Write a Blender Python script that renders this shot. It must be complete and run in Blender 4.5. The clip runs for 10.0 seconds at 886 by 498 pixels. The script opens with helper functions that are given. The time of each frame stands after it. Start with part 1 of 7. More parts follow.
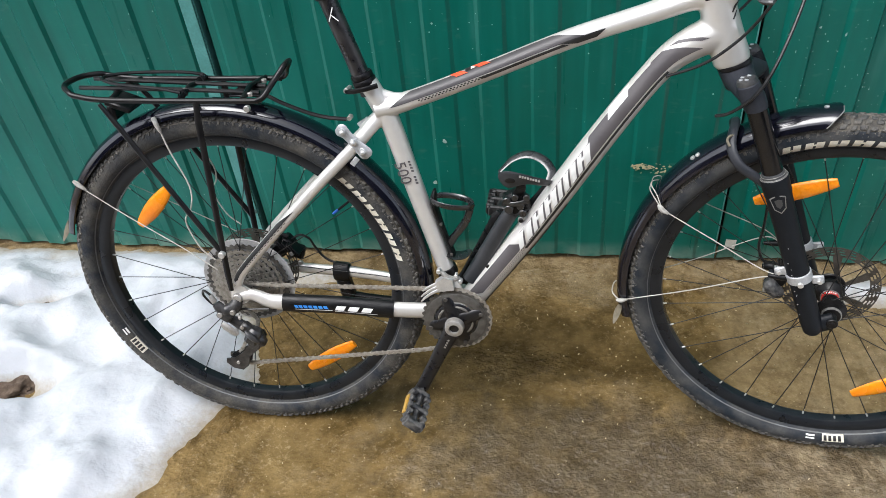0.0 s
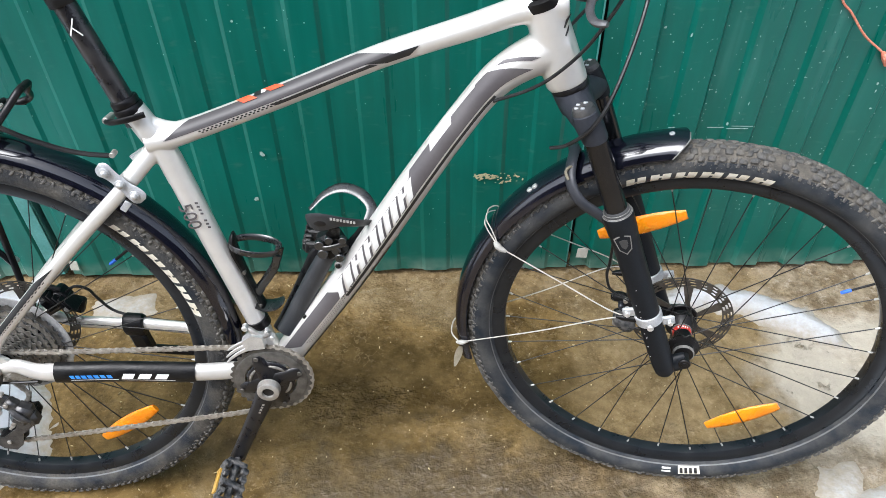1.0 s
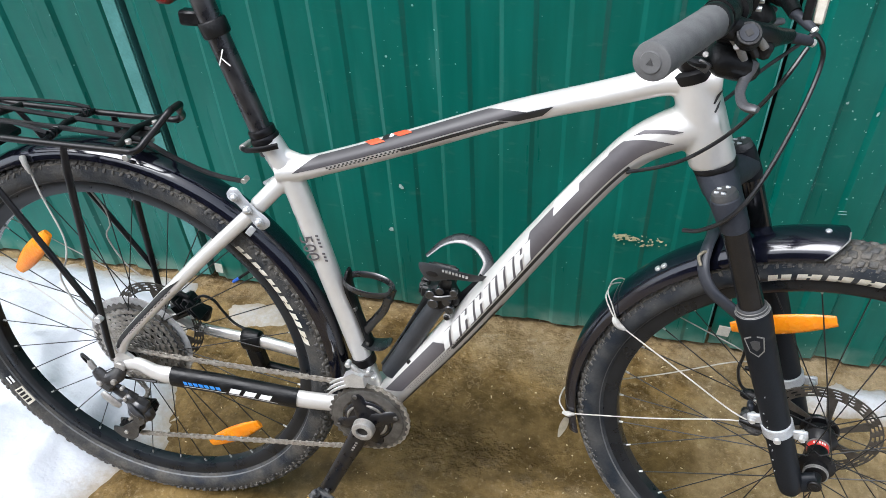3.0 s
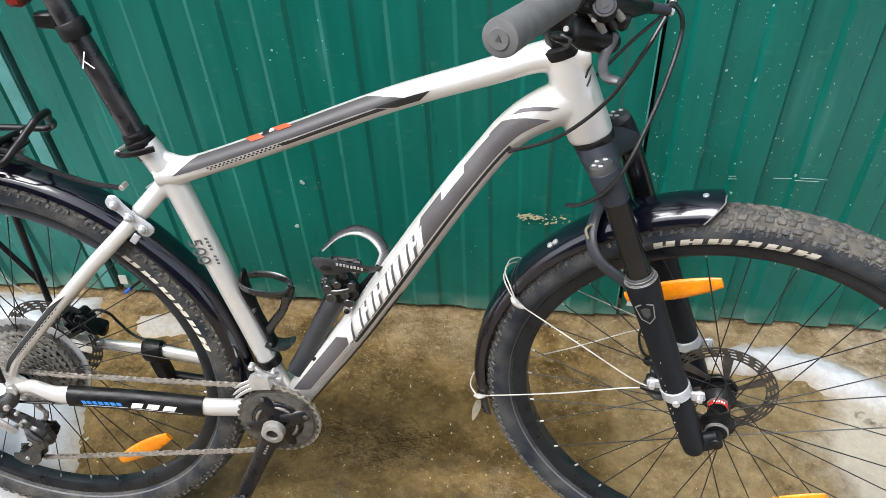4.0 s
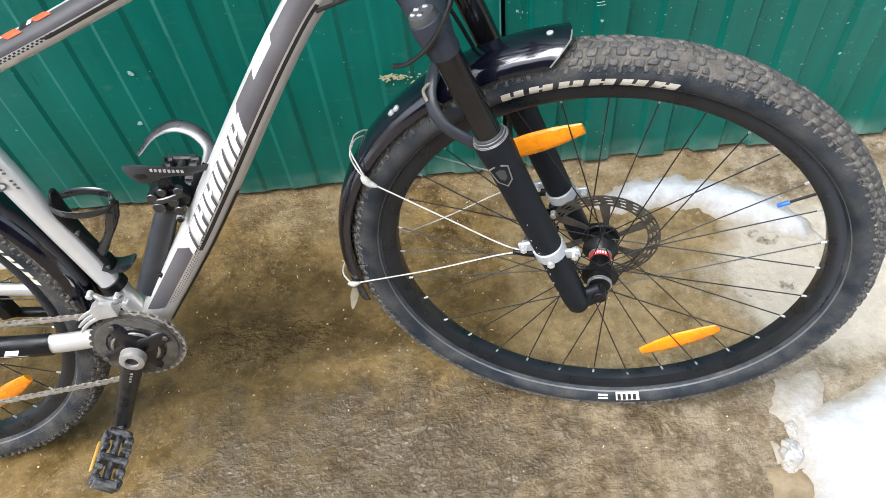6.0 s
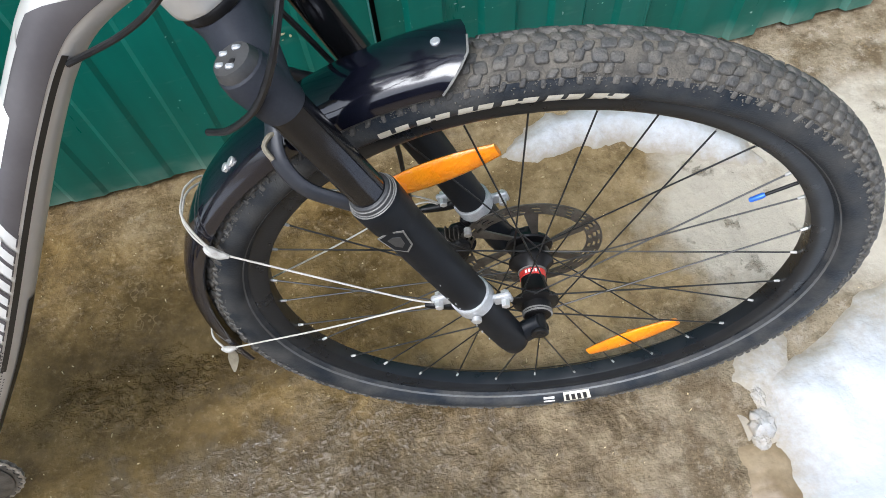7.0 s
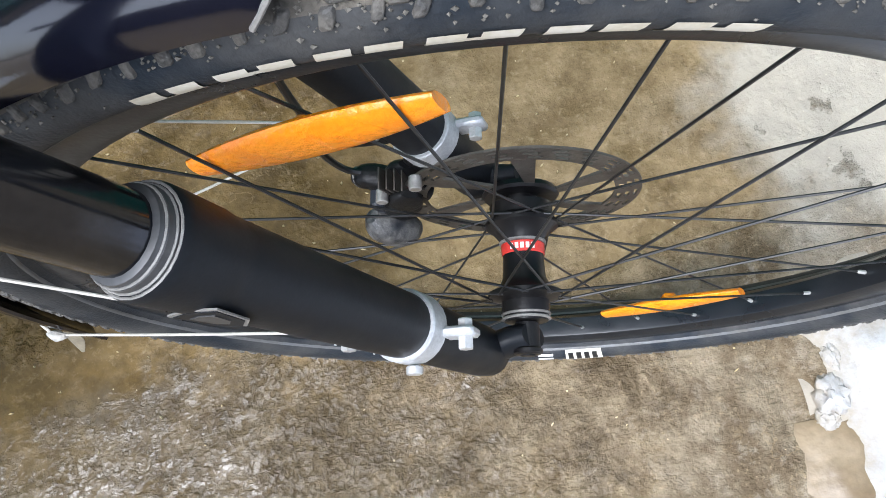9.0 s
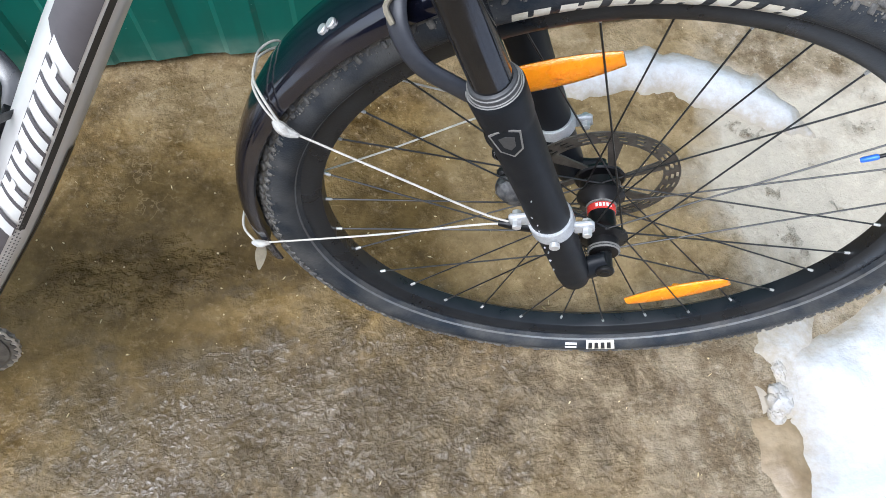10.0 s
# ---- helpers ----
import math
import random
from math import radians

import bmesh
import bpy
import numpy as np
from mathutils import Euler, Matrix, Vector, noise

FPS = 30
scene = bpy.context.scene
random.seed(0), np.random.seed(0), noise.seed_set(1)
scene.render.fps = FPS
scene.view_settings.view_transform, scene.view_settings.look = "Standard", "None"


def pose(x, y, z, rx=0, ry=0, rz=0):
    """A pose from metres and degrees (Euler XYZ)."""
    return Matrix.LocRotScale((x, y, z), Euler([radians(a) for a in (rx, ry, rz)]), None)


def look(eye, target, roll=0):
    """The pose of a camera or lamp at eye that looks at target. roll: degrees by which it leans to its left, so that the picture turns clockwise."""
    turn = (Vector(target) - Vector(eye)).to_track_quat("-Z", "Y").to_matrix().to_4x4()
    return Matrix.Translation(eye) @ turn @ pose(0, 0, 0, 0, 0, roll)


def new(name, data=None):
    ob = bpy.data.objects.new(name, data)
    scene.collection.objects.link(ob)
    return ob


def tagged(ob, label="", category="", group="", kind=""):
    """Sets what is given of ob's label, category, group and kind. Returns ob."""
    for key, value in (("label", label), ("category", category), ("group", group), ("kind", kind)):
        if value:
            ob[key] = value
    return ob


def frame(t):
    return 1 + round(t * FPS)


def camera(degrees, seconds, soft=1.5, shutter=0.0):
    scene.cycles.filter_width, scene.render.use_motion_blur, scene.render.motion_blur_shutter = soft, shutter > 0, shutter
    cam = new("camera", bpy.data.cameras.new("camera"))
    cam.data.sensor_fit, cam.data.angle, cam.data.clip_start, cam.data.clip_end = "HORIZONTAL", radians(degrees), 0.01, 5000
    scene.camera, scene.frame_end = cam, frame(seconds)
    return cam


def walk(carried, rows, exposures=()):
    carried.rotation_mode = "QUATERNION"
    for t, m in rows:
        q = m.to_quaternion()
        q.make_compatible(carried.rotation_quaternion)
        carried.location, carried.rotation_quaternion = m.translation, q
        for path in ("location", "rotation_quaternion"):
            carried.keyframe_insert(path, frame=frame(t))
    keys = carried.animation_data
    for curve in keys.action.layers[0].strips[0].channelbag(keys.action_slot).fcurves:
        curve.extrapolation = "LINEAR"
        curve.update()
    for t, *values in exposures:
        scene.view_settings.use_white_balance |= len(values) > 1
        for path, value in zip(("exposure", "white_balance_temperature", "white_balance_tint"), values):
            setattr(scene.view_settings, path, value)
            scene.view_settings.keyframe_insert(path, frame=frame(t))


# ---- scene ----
EXPOSURES = [(0.0, 0.78, 6250, 10), (1.0, 1.12, 6100, 10), (1.5, 1.17, 6200, 10), (2.0, 1.22, 6100, 10), (2.5, 1.03, 6000, 10), (3.0, 1.0, 6050, 10), (4.5, 1.24, 6350, 10), (5.5, 1.38, 6150, 10), (7.0, 0.97, 5950, 10), (7.5, 1.14, 5830, 10), (8.5, 1.29, 5780, 10), (9.0, 1.30, 5780, 10), (9.5, 1.30, 5780, 10), (10.0, 1.12, 5740, 10)]
cam = camera(59.67, 10.0, soft=0.75)
ROWS = [
    (0, 0.6323, -1.0573, 1.3888, 50.364, 4.535, 7.639),
    (0.5, 0.6622, -0.9476, 1.3716, 48.489, 3.501, 3.310),
    (1, 0.7114, -0.8010, 1.3535, 47.114, 0.463, -0.955),
    (1.5, 0.7735, -0.7379, 1.3405, 46.243, 0.315, 4.635),
    (2, 0.7904, -0.7233, 1.3365, 46.625, 1.382, 12.671),
    (2.5, 0.7629, -0.7254, 1.3533, 48.220, 1.909, 15.393),
    (3, 0.7666, -0.7258, 1.3596, 49.194, 2.279, 13.003),
    (3.2, 0.7896, -0.7128, 1.3560, 49.222, 2.009, 10.259),
    (4.3, 0.8236, -0.7102, 1.3485, 47.586, 2.477, 6.375),
    (4.5, 0.8164, -0.7141, 1.3492, 47.057, 2.692, 7.235),
    (5, 0.8313, -0.7209, 1.3333, 44.945, 2.963, 7.118),
    (5.5, 0.8951, -0.6882, 1.3097, 41.133, 3.885, 3.473),
    (5.7, 0.9173, -0.6632, 1.2945, 39.462, 4.417, 1.090),
    (6.8, 0.9312, -0.3742, 1.2194, 29.754, 3.100, -13.787),
    (7, 0.9715, -0.3025, 1.1787, 26.862, 3.494, -14.641),
    (7.5, 1.0745, -0.1248, 1.0172, 18.428, 4.748, -15.762),
    (8, 1.0896, -0.0626, 0.8992, 12.482, 4.824, -16.167),
    (8.5, 1.0937, -0.0481, 0.8741, 10.587, 4.480, -15.577),
    (9, 1.0754, -0.0554, 0.9031, 11.588, 4.024, -13.151),
    (9.5, 1.0017, -0.1322, 0.9942, 16.246, 0.889, -9.974),
    (10, 0.8591, -0.2771, 1.1041, 22.774, -2.910, -8.611),
]
walk(cam, [(t, pose(*place)) for t, *place in ROWS], EXPOSURES)

# ---- world and sun: an overcast winter day ----
world = bpy.data.worlds.new("overcast_sky")
scene.world = world
world.use_nodes = True
wn, wl = world.node_tree.nodes, world.node_tree.links
sky = wn.new("ShaderNodeTexSky")
sky.sky_type, sky.sun_disc = "NISHITA", False
sky.sun_elevation, sky.sun_rotation = radians(61), radians(227)
sky.air_density, sky.dust_density = 1.0, 4.0
grey = wn.new("ShaderNodeHueSaturation")
grey.inputs["Saturation"].default_value = 0.42
wl.new(sky.outputs[0], grey.inputs["Color"])
wl.new(grey.outputs[0], wn["Background"].inputs["Color"])
wn["Background"].inputs["Strength"].default_value = 0.155
sun = new("sun", bpy.data.lights.new("sun", "SUN"))
sun.data.energy, sun.data.angle, sun.data.color = 1.68, radians(42), (1.0, 0.98, 0.955)
sun.matrix_world = look((-2.0, -2.2, 6.0), (0.4, 0.0, 0.0))


# ---- materials ----
def mat(name, col, rough=0.5, metal=0.0, col2=None, scale=60.0, amount=0.5, bump=0.0, bump_scale=200.0,
        rough2=None, fine=0.25, coat=0.0, island=0.0, detail=6.0, spec=0.5):
    """A surface with colour and gloss that vary at two scales, and fine relief."""
    m = bpy.data.materials.new(name)
    m.use_nodes = True
    n, l = m.node_tree.nodes, m.node_tree.links
    b = n["Principled BSDF"]
    co = n.new("ShaderNodeTexCoord")
    big = n.new("ShaderNodeTexNoise")
    big.inputs["Scale"].default_value, big.inputs["Detail"].default_value = scale, detail
    small = n.new("ShaderNodeTexNoise")
    small.inputs["Scale"].default_value, small.inputs["Detail"].default_value = scale * 9, 3
    l.new(co.outputs["Object"], big.inputs["Vector"])
    l.new(co.outputs["Object"], small.inputs["Vector"])
    ramp = n.new("ShaderNodeMapRange")
    ramp.inputs["From Min"].default_value, ramp.inputs["From Max"].default_value = 0.5 - 0.5 * (1 - amount) * 0.5, 0.75
    l.new(big.outputs["Fac"], ramp.inputs["Value"])
    mix = n.new("ShaderNodeMix")
    mix.data_type = "RGBA"
    mix.inputs["A"].default_value = (*col, 1)
    mix.inputs["B"].default_value = (*(col2 or [c * 0.7 for c in col]), 1)
    l.new(ramp.outputs[0], mix.inputs["Factor"])
    mul = n.new("ShaderNodeMix")
    mul.data_type, mul.blend_type = "RGBA", "OVERLAY"
    mul.inputs["Factor"].default_value = fine
    l.new(mix.outputs["Result"], mul.inputs["A"])
    l.new(small.outputs["Fac"], mul.inputs["B"])
    out = mul.outputs["Result"]
    if island:
        geo, hsv = n.new("ShaderNodeNewGeometry"), n.new("ShaderNodeHueSaturation")
        mr = n.new("ShaderNodeMapRange")
        mr.inputs["To Min"].default_value, mr.inputs["To Max"].default_value = 1 - island, 1 + island
        l.new(geo.outputs["Random Per Island"], mr.inputs["Value"])
        l.new(mr.outputs[0], hsv.inputs["Value"])
        l.new(out, hsv.inputs["Color"])
        out = hsv.outputs["Color"]
    l.new(out, b.inputs["Base Color"])
    rr = n.new("ShaderNodeMapRange")
    rr.inputs["To Min"].default_value, rr.inputs["To Max"].default_value = rough, rough2 if rough2 is not None else min(1, rough + 0.15)
    l.new(ramp.outputs[0], rr.inputs["Value"])
    l.new(rr.outputs[0], b.inputs["Roughness"])
    b.inputs["Metallic"].default_value = metal
    b.inputs["Specular IOR Level"].default_value = spec
    b.inputs["Coat Weight"].default_value = coat
    b.inputs["Coat Roughness"].default_value = 0.15
    if bump:
        bn, bt = n.new("ShaderNodeBump"), n.new("ShaderNodeTexNoise")
        bt.inputs["Scale"].default_value, bt.inputs["Detail"].default_value = bump_scale, 5
        l.new(co.outputs["Object"], bt.inputs["Vector"])
        l.new(bt.outputs["Fac"], bn.inputs["Height"])
        bn.inputs["Strength"].default_value, bn.inputs["Distance"].default_value = bump, 0.004
        l.new(bn.outputs["Normal"], b.inputs["Normal"])
    return m


SILVER = mat("silver_paint", (0.70, 0.685, 0.655), 0.32, 0.45, (0.62, 0.605, 0.575), 12, 0.4, 0.03, 500, coat=0.3, fine=0.08)
GREY = mat("grey_graphics", (0.085, 0.078, 0.082), 0.38, 0.2, (0.11, 0.102, 0.105), 20, 0.4, fine=0.1)
DARK_GREY = mat("dark_grey_graphics", (0.045, 0.042, 0.044), 0.36, 0.1, (0.06, 0.056, 0.058), 20, 0.4, fine=0.1)
BLACK_GRAPHIC = mat("black_graphics", (0.012, 0.012, 0.012), 0.35, 0.0, (0.02, 0.02, 0.02), 20)
WHITE_GRAPHIC = mat("white_graphics", (0.78, 0.78, 0.76), 0.4, 0.0, (0.7, 0.7, 0.68), 30, fine=0.08)
PALE_GRAPHIC = mat("pale_silver_graphics", (0.70, 0.70, 0.68), 0.36, 0.2, (0.62, 0.62, 0.60), 30, fine=0.08)
BLUE_GRAPHIC = mat("blue_graphics", (0.03, 0.2, 0.6), 0.4, 0.0, (0.05, 0.25, 0.6), 60)
RED_STICKER = mat("red_sticker", (0.78, 0.09, 0.03), 0.45, 0.0, (0.6, 0.07, 0.03), 60)
RED_LAMP = mat("dark_red_lamp", (0.16, 0.014, 0.01), 0.25, 0.0, (0.08, 0.01, 0.008), 60)
BLACK_PAINT = mat("black_paint", (0.004, 0.004, 0.005), 0.3, 0.0, (0.012, 0.011, 0.010), 30, 0.5, 0.05, 300, rough2=0.5, spec=0.3)
SCUFFED = mat("scuffed_black_post", (0.008, 0.008, 0.010), 0.26, 0.0, (0.040, 0.038, 0.037), 30, 0.6, 0.08, 300, rough2=0.5, spec=0.8, fine=0.2, detail=9)
MATTE_BLACK = mat("matte_black_lower", (0.0085, 0.0100, 0.0125), 0.42, 0.0, (0.011, 0.0125, 0.015), 40, 0.5, 0.03, 600, spec=0.15)
CROWN_GREY = mat("dark_grey_crown", (0.027, 0.030, 0.038), 0.45, 0.0, (0.034, 0.037, 0.045), 40, 0.5, 0.03, 500, spec=0.2)
STANCHION = mat("black_anodised_stanchion", (0.050, 0.052, 0.060), 0.10, 0.9, (0.065, 0.066, 0.072), 40, spec=0.5)
FENDER = mat("glossy_black_plastic", (0.003, 0.0035, 0.008), 0.07, 0.0, (0.008, 0.008, 0.013), 14, 0.5, 0.06, 40, rough2=0.2, spec=0.8, coat=0.15)
RUBBER = mat("black_rubber_sidewall", (0.017, 0.022, 0.029), 0.42, 0.0, (0.075, 0.074, 0.071), 26, 0.4, 0.2, 500, rough2=0.75, spec=0.16, detail=9)
TREAD = mat("muddy_rubber_tread", (0.056, 0.055, 0.053), 0.5, 0.0, (0.135, 0.124, 0.105), 80, 0.6, 0.4, 500, island=0.15, rough2=0.9, spec=0.35, fine=0.45)
MUD = mat("dried_mud", (0.100, 0.089, 0.071), 0.7, 0.0, (0.036, 0.034, 0.031), 60, 0.7, 0.4, 400, rough2=0.9, fine=0.4, detail=9)
CRUMB = mat("pale_mud_crumbs", (0.125, 0.118, 0.102), 0.85, 0.0, (0.10, 0.092, 0.078), 120, 0.7, island=0.4)
RUBBER_MUDDY = mat("muddy_rubber_sidewall", (0.017, 0.021, 0.027), 0.42, 0.0, (0.100, 0.092, 0.078), 24, 0.4, 0.4, 300, rough2=0.85, spec=0.18, detail=10, fine=0.5)
RIM = mat("black_rim", (0.007, 0.009, 0.012), 0.26, 0.0, (0.014, 0.016, 0.019), 30, 0.5, 0.05, 400, rough2=0.45, spec=0.4)
SPOKE = mat("black_spoke", (0.008, 0.008, 0.008), 0.35, 0.2, (0.03, 0.03, 0.03), 60)
SIDE_HIGHLIGHT = mat("pale_sidewall_highlight", (0.12, 0.125, 0.13), 0.5, 0.0, (0.10, 0.095, 0.085), 40, 0.6)
SEAL = mat("grey_wiper_seal", (0.055, 0.056, 0.058), 0.4, 0.3, (0.08, 0.078, 0.075), 50, 0.5)
STEEL = mat("worn_steel", (0.46, 0.45, 0.43), 0.36, 0.6, (0.28, 0.255, 0.22), 60, 0.6, 0.1, 400, rough2=0.5)
CHAIN = mat("greasy_chain_steel", (0.40, 0.375, 0.33), 0.42, 0.5, (0.2, 0.17, 0.135), 120, 0.6, 0.1, 500)
ALU = mat("galvanised_clamp", (0.52, 0.535, 0.55), 0.42, 0.5, (0.4, 0.41, 0.42), 60, 0.5, 0.15, 400)
CHROME = mat("bright_metal", (0.62, 0.62, 0.61), 0.3, 0.6, (0.5, 0.5, 0.49), 60)
NIPPLE = mat("silver_nipple", (0.46, 0.46, 0.445), 0.4, 0.4, (0.32, 0.32, 0.30), 80)
CRANK = mat("black_crank_anodised", (0.008, 0.008, 0.010), 0.26, 0.1, (0.018, 0.017, 0.016), 60, 0.5, 0.06, 400, spec=0.5)
RING = mat("grey_chainring", (0.13, 0.125, 0.115), 0.4, 0.5, (0.045, 0.04, 0.035), 60, 0.5, 0.1, 400)
COG = mat("cassette_steel", (0.38, 0.365, 0.335), 0.32, 0.7, (0.19, 0.17, 0.14), 90, 0.6, 0.1, 400)
CAGE = mat("glossy_black_cage", (0.010, 0.011, 0.012), 0.24, 0.0, (0.022, 0.022, 0.022), 30, 0.6, spec=0.9)
PEDAL_BLACK = mat("black_pedal_plastic", (0.010, 0.010, 0.011), 0.4, 0.0, (0.05, 0.048, 0.045), 80, 0.5, 0.3, 200, rough2=0.7)
RING_LINE = mat("pale_ring_edge", (0.24, 0.235, 0.22), 0.4, 0.2, (0.15, 0.145, 0.135), 80)
ROTOR = mat("dark_rotor_steel", (0.105, 0.095, 0.082), 0.40, 0.5, (0.055, 0.046, 0.037), 60, 0.6, 0.05, 400)
DERAILLEUR = mat("dark_grey_derailleur_alloy", (0.022, 0.022, 0.024), 0.3, 0.3, (0.075, 0.072, 0.068), 80, 0.5, 0.15, 300, spec=0.8)
CAGE_GREY = mat("dark_grey_cage_shaft", (0.020, 0.0225, 0.026), 0.45, 0.0, (0.030, 0.032, 0.035), 30, 0.5, 0.1, 400, spec=0.6)
ARCH_GREY = mat("dark_grey_arch", (0.024, 0.027, 0.034), 0.36, 0.1, (0.032, 0.034, 0.041), 40, 0.5)
BROWN_ICE = mat("brown_ice", (0.155, 0.110, 0.058), 0.4, 0.0, (0.30, 0.235, 0.15), 14, 0.6, 0.5, 50, rough2=0.5)
PLASTIC = mat("black_plastic", (0.004, 0.0042, 0.005), 0.3, 0.0, (0.012, 0.012, 0.012), 40, 0.6, 0.15, 300, rough2=0.55, spec=0.25)
MUDDY_PLASTIC = mat("muddy_black_plastic", (0.016, 0.018, 0.022), 0.36, 0.0, (0.15, 0.145, 0.135), 90, 0.5, 0.4, 200, rough2=0.8)
GRIP = mat("grey_rubber_grip", (0.115, 0.115, 0.115), 0.75, 0.0, (0.09, 0.09, 0.09), 60, 0.5, 0.2, 700, fine=0.1)
LEVER_GREY = mat("grey_lever_alloy", (0.12, 0.12, 0.123), 0.38, 0.3, (0.09, 0.09, 0.093), 50, 0.5)
CABLE = mat("black_cable_housing", (0.006, 0.006, 0.007), 0.3, 0.0, (0.015, 0.015, 0.015), 60)
WHITE_CORD = mat("white_cord", (0.46, 0.44, 0.40), 0.65, 0.0, (0.34, 0.32, 0.28), 50, 0.6, 0.2, 500)
DIRTY_CORD = mat("dirty_cord_knot", (0.42, 0.41, 0.38), 0.75, 0.0, (0.22, 0.2, 0.17), 90, 0.6, 0.5, 400)
TAPE = mat("clear_tape_flap", (0.21, 0.185, 0.135), 0.5, 0.0, (0.12, 0.105, 0.075), 60, 0.6)
YELLOW_REF = mat("yellow_pedal_reflector", (0.50, 0.29, 0.05), 0.35, 0.0, (0.28, 0.20, 0.09), 60)
BLUE_CAP = mat("blue_valve_cap", (0.04, 0.16, 0.7), 0.35, 0.2, (0.03, 0.12, 0.5), 60)
RED_BAND = mat("red_hub_band", (0.6, 0.04, 0.03), 0.35, 0.0, (0.5, 0.04, 0.03), 60)
CREAM = mat("cream_label", (0.70, 0.67, 0.58), 0.5, 0.0, (0.55, 0.5, 0.38), 60)
PALE_TAG = mat("pale_scrap", (0.50, 0.50, 0.44), 0.6, 0.0, (0.4, 0.4, 0.35), 80)
DISC = mat("frosted_plastic_disc", (0.40, 0.40, 0.395), 0.35, 0.0, (0.2, 0.195, 0.19), 30, 0.6)
TEAL = mat("pale_teal_painted_steel", (0.075, 0.26, 0.24), 0.45, 0.0, (0.05, 0.2, 0.18), 20, 0.5, 0.08, 200)
DARK_GAP = mat("dark_filler", (0.012, 0.013, 0.012), 0.8, 0.0, (0.02, 0.018, 0.016), 10)
CHIP = mat("pale_yellow_lichen", (0.44, 0.43, 0.26), 0.8, 0.0, (0.3, 0.28, 0.14), 300, 0.8)
SCRATCH = mat("bare_scratch", (0.34, 0.46, 0.42), 0.6, 0.0, (0.2, 0.33, 0.29), 300)
ROPE = mat("orange_twine", (0.6, 0.17, 0.1), 0.8, 0.0, (0.75, 0.4, 0.3), 200, 0.7, 0.3, 600)
SOIL_AND_SHADE = mat("soil_and_dent_shade", (0.055, 0.034, 0.02), 0.85, 0.0, (0.15, 0.11, 0.08), 60, 0.7, 0.8, 120)


def reflector_material():
    m = mat("amber_reflector", (0.88, 0.285, 0.004), 0.24, 0.0, (0.72, 0.19, 0.003), 26, 0.6, 0.35, 260, coat=0.25, fine=0.15)
    n, l = m.node_tree.nodes, m.node_tree.links
    b = n["Principled BSDF"]
    b.inputs["Subsurface Weight"].default_value = 0.25
    b.inputs["Subsurface Radius"].default_value = (0.01, 0.004, 0.001)
    return m


AMBER = reflector_material()


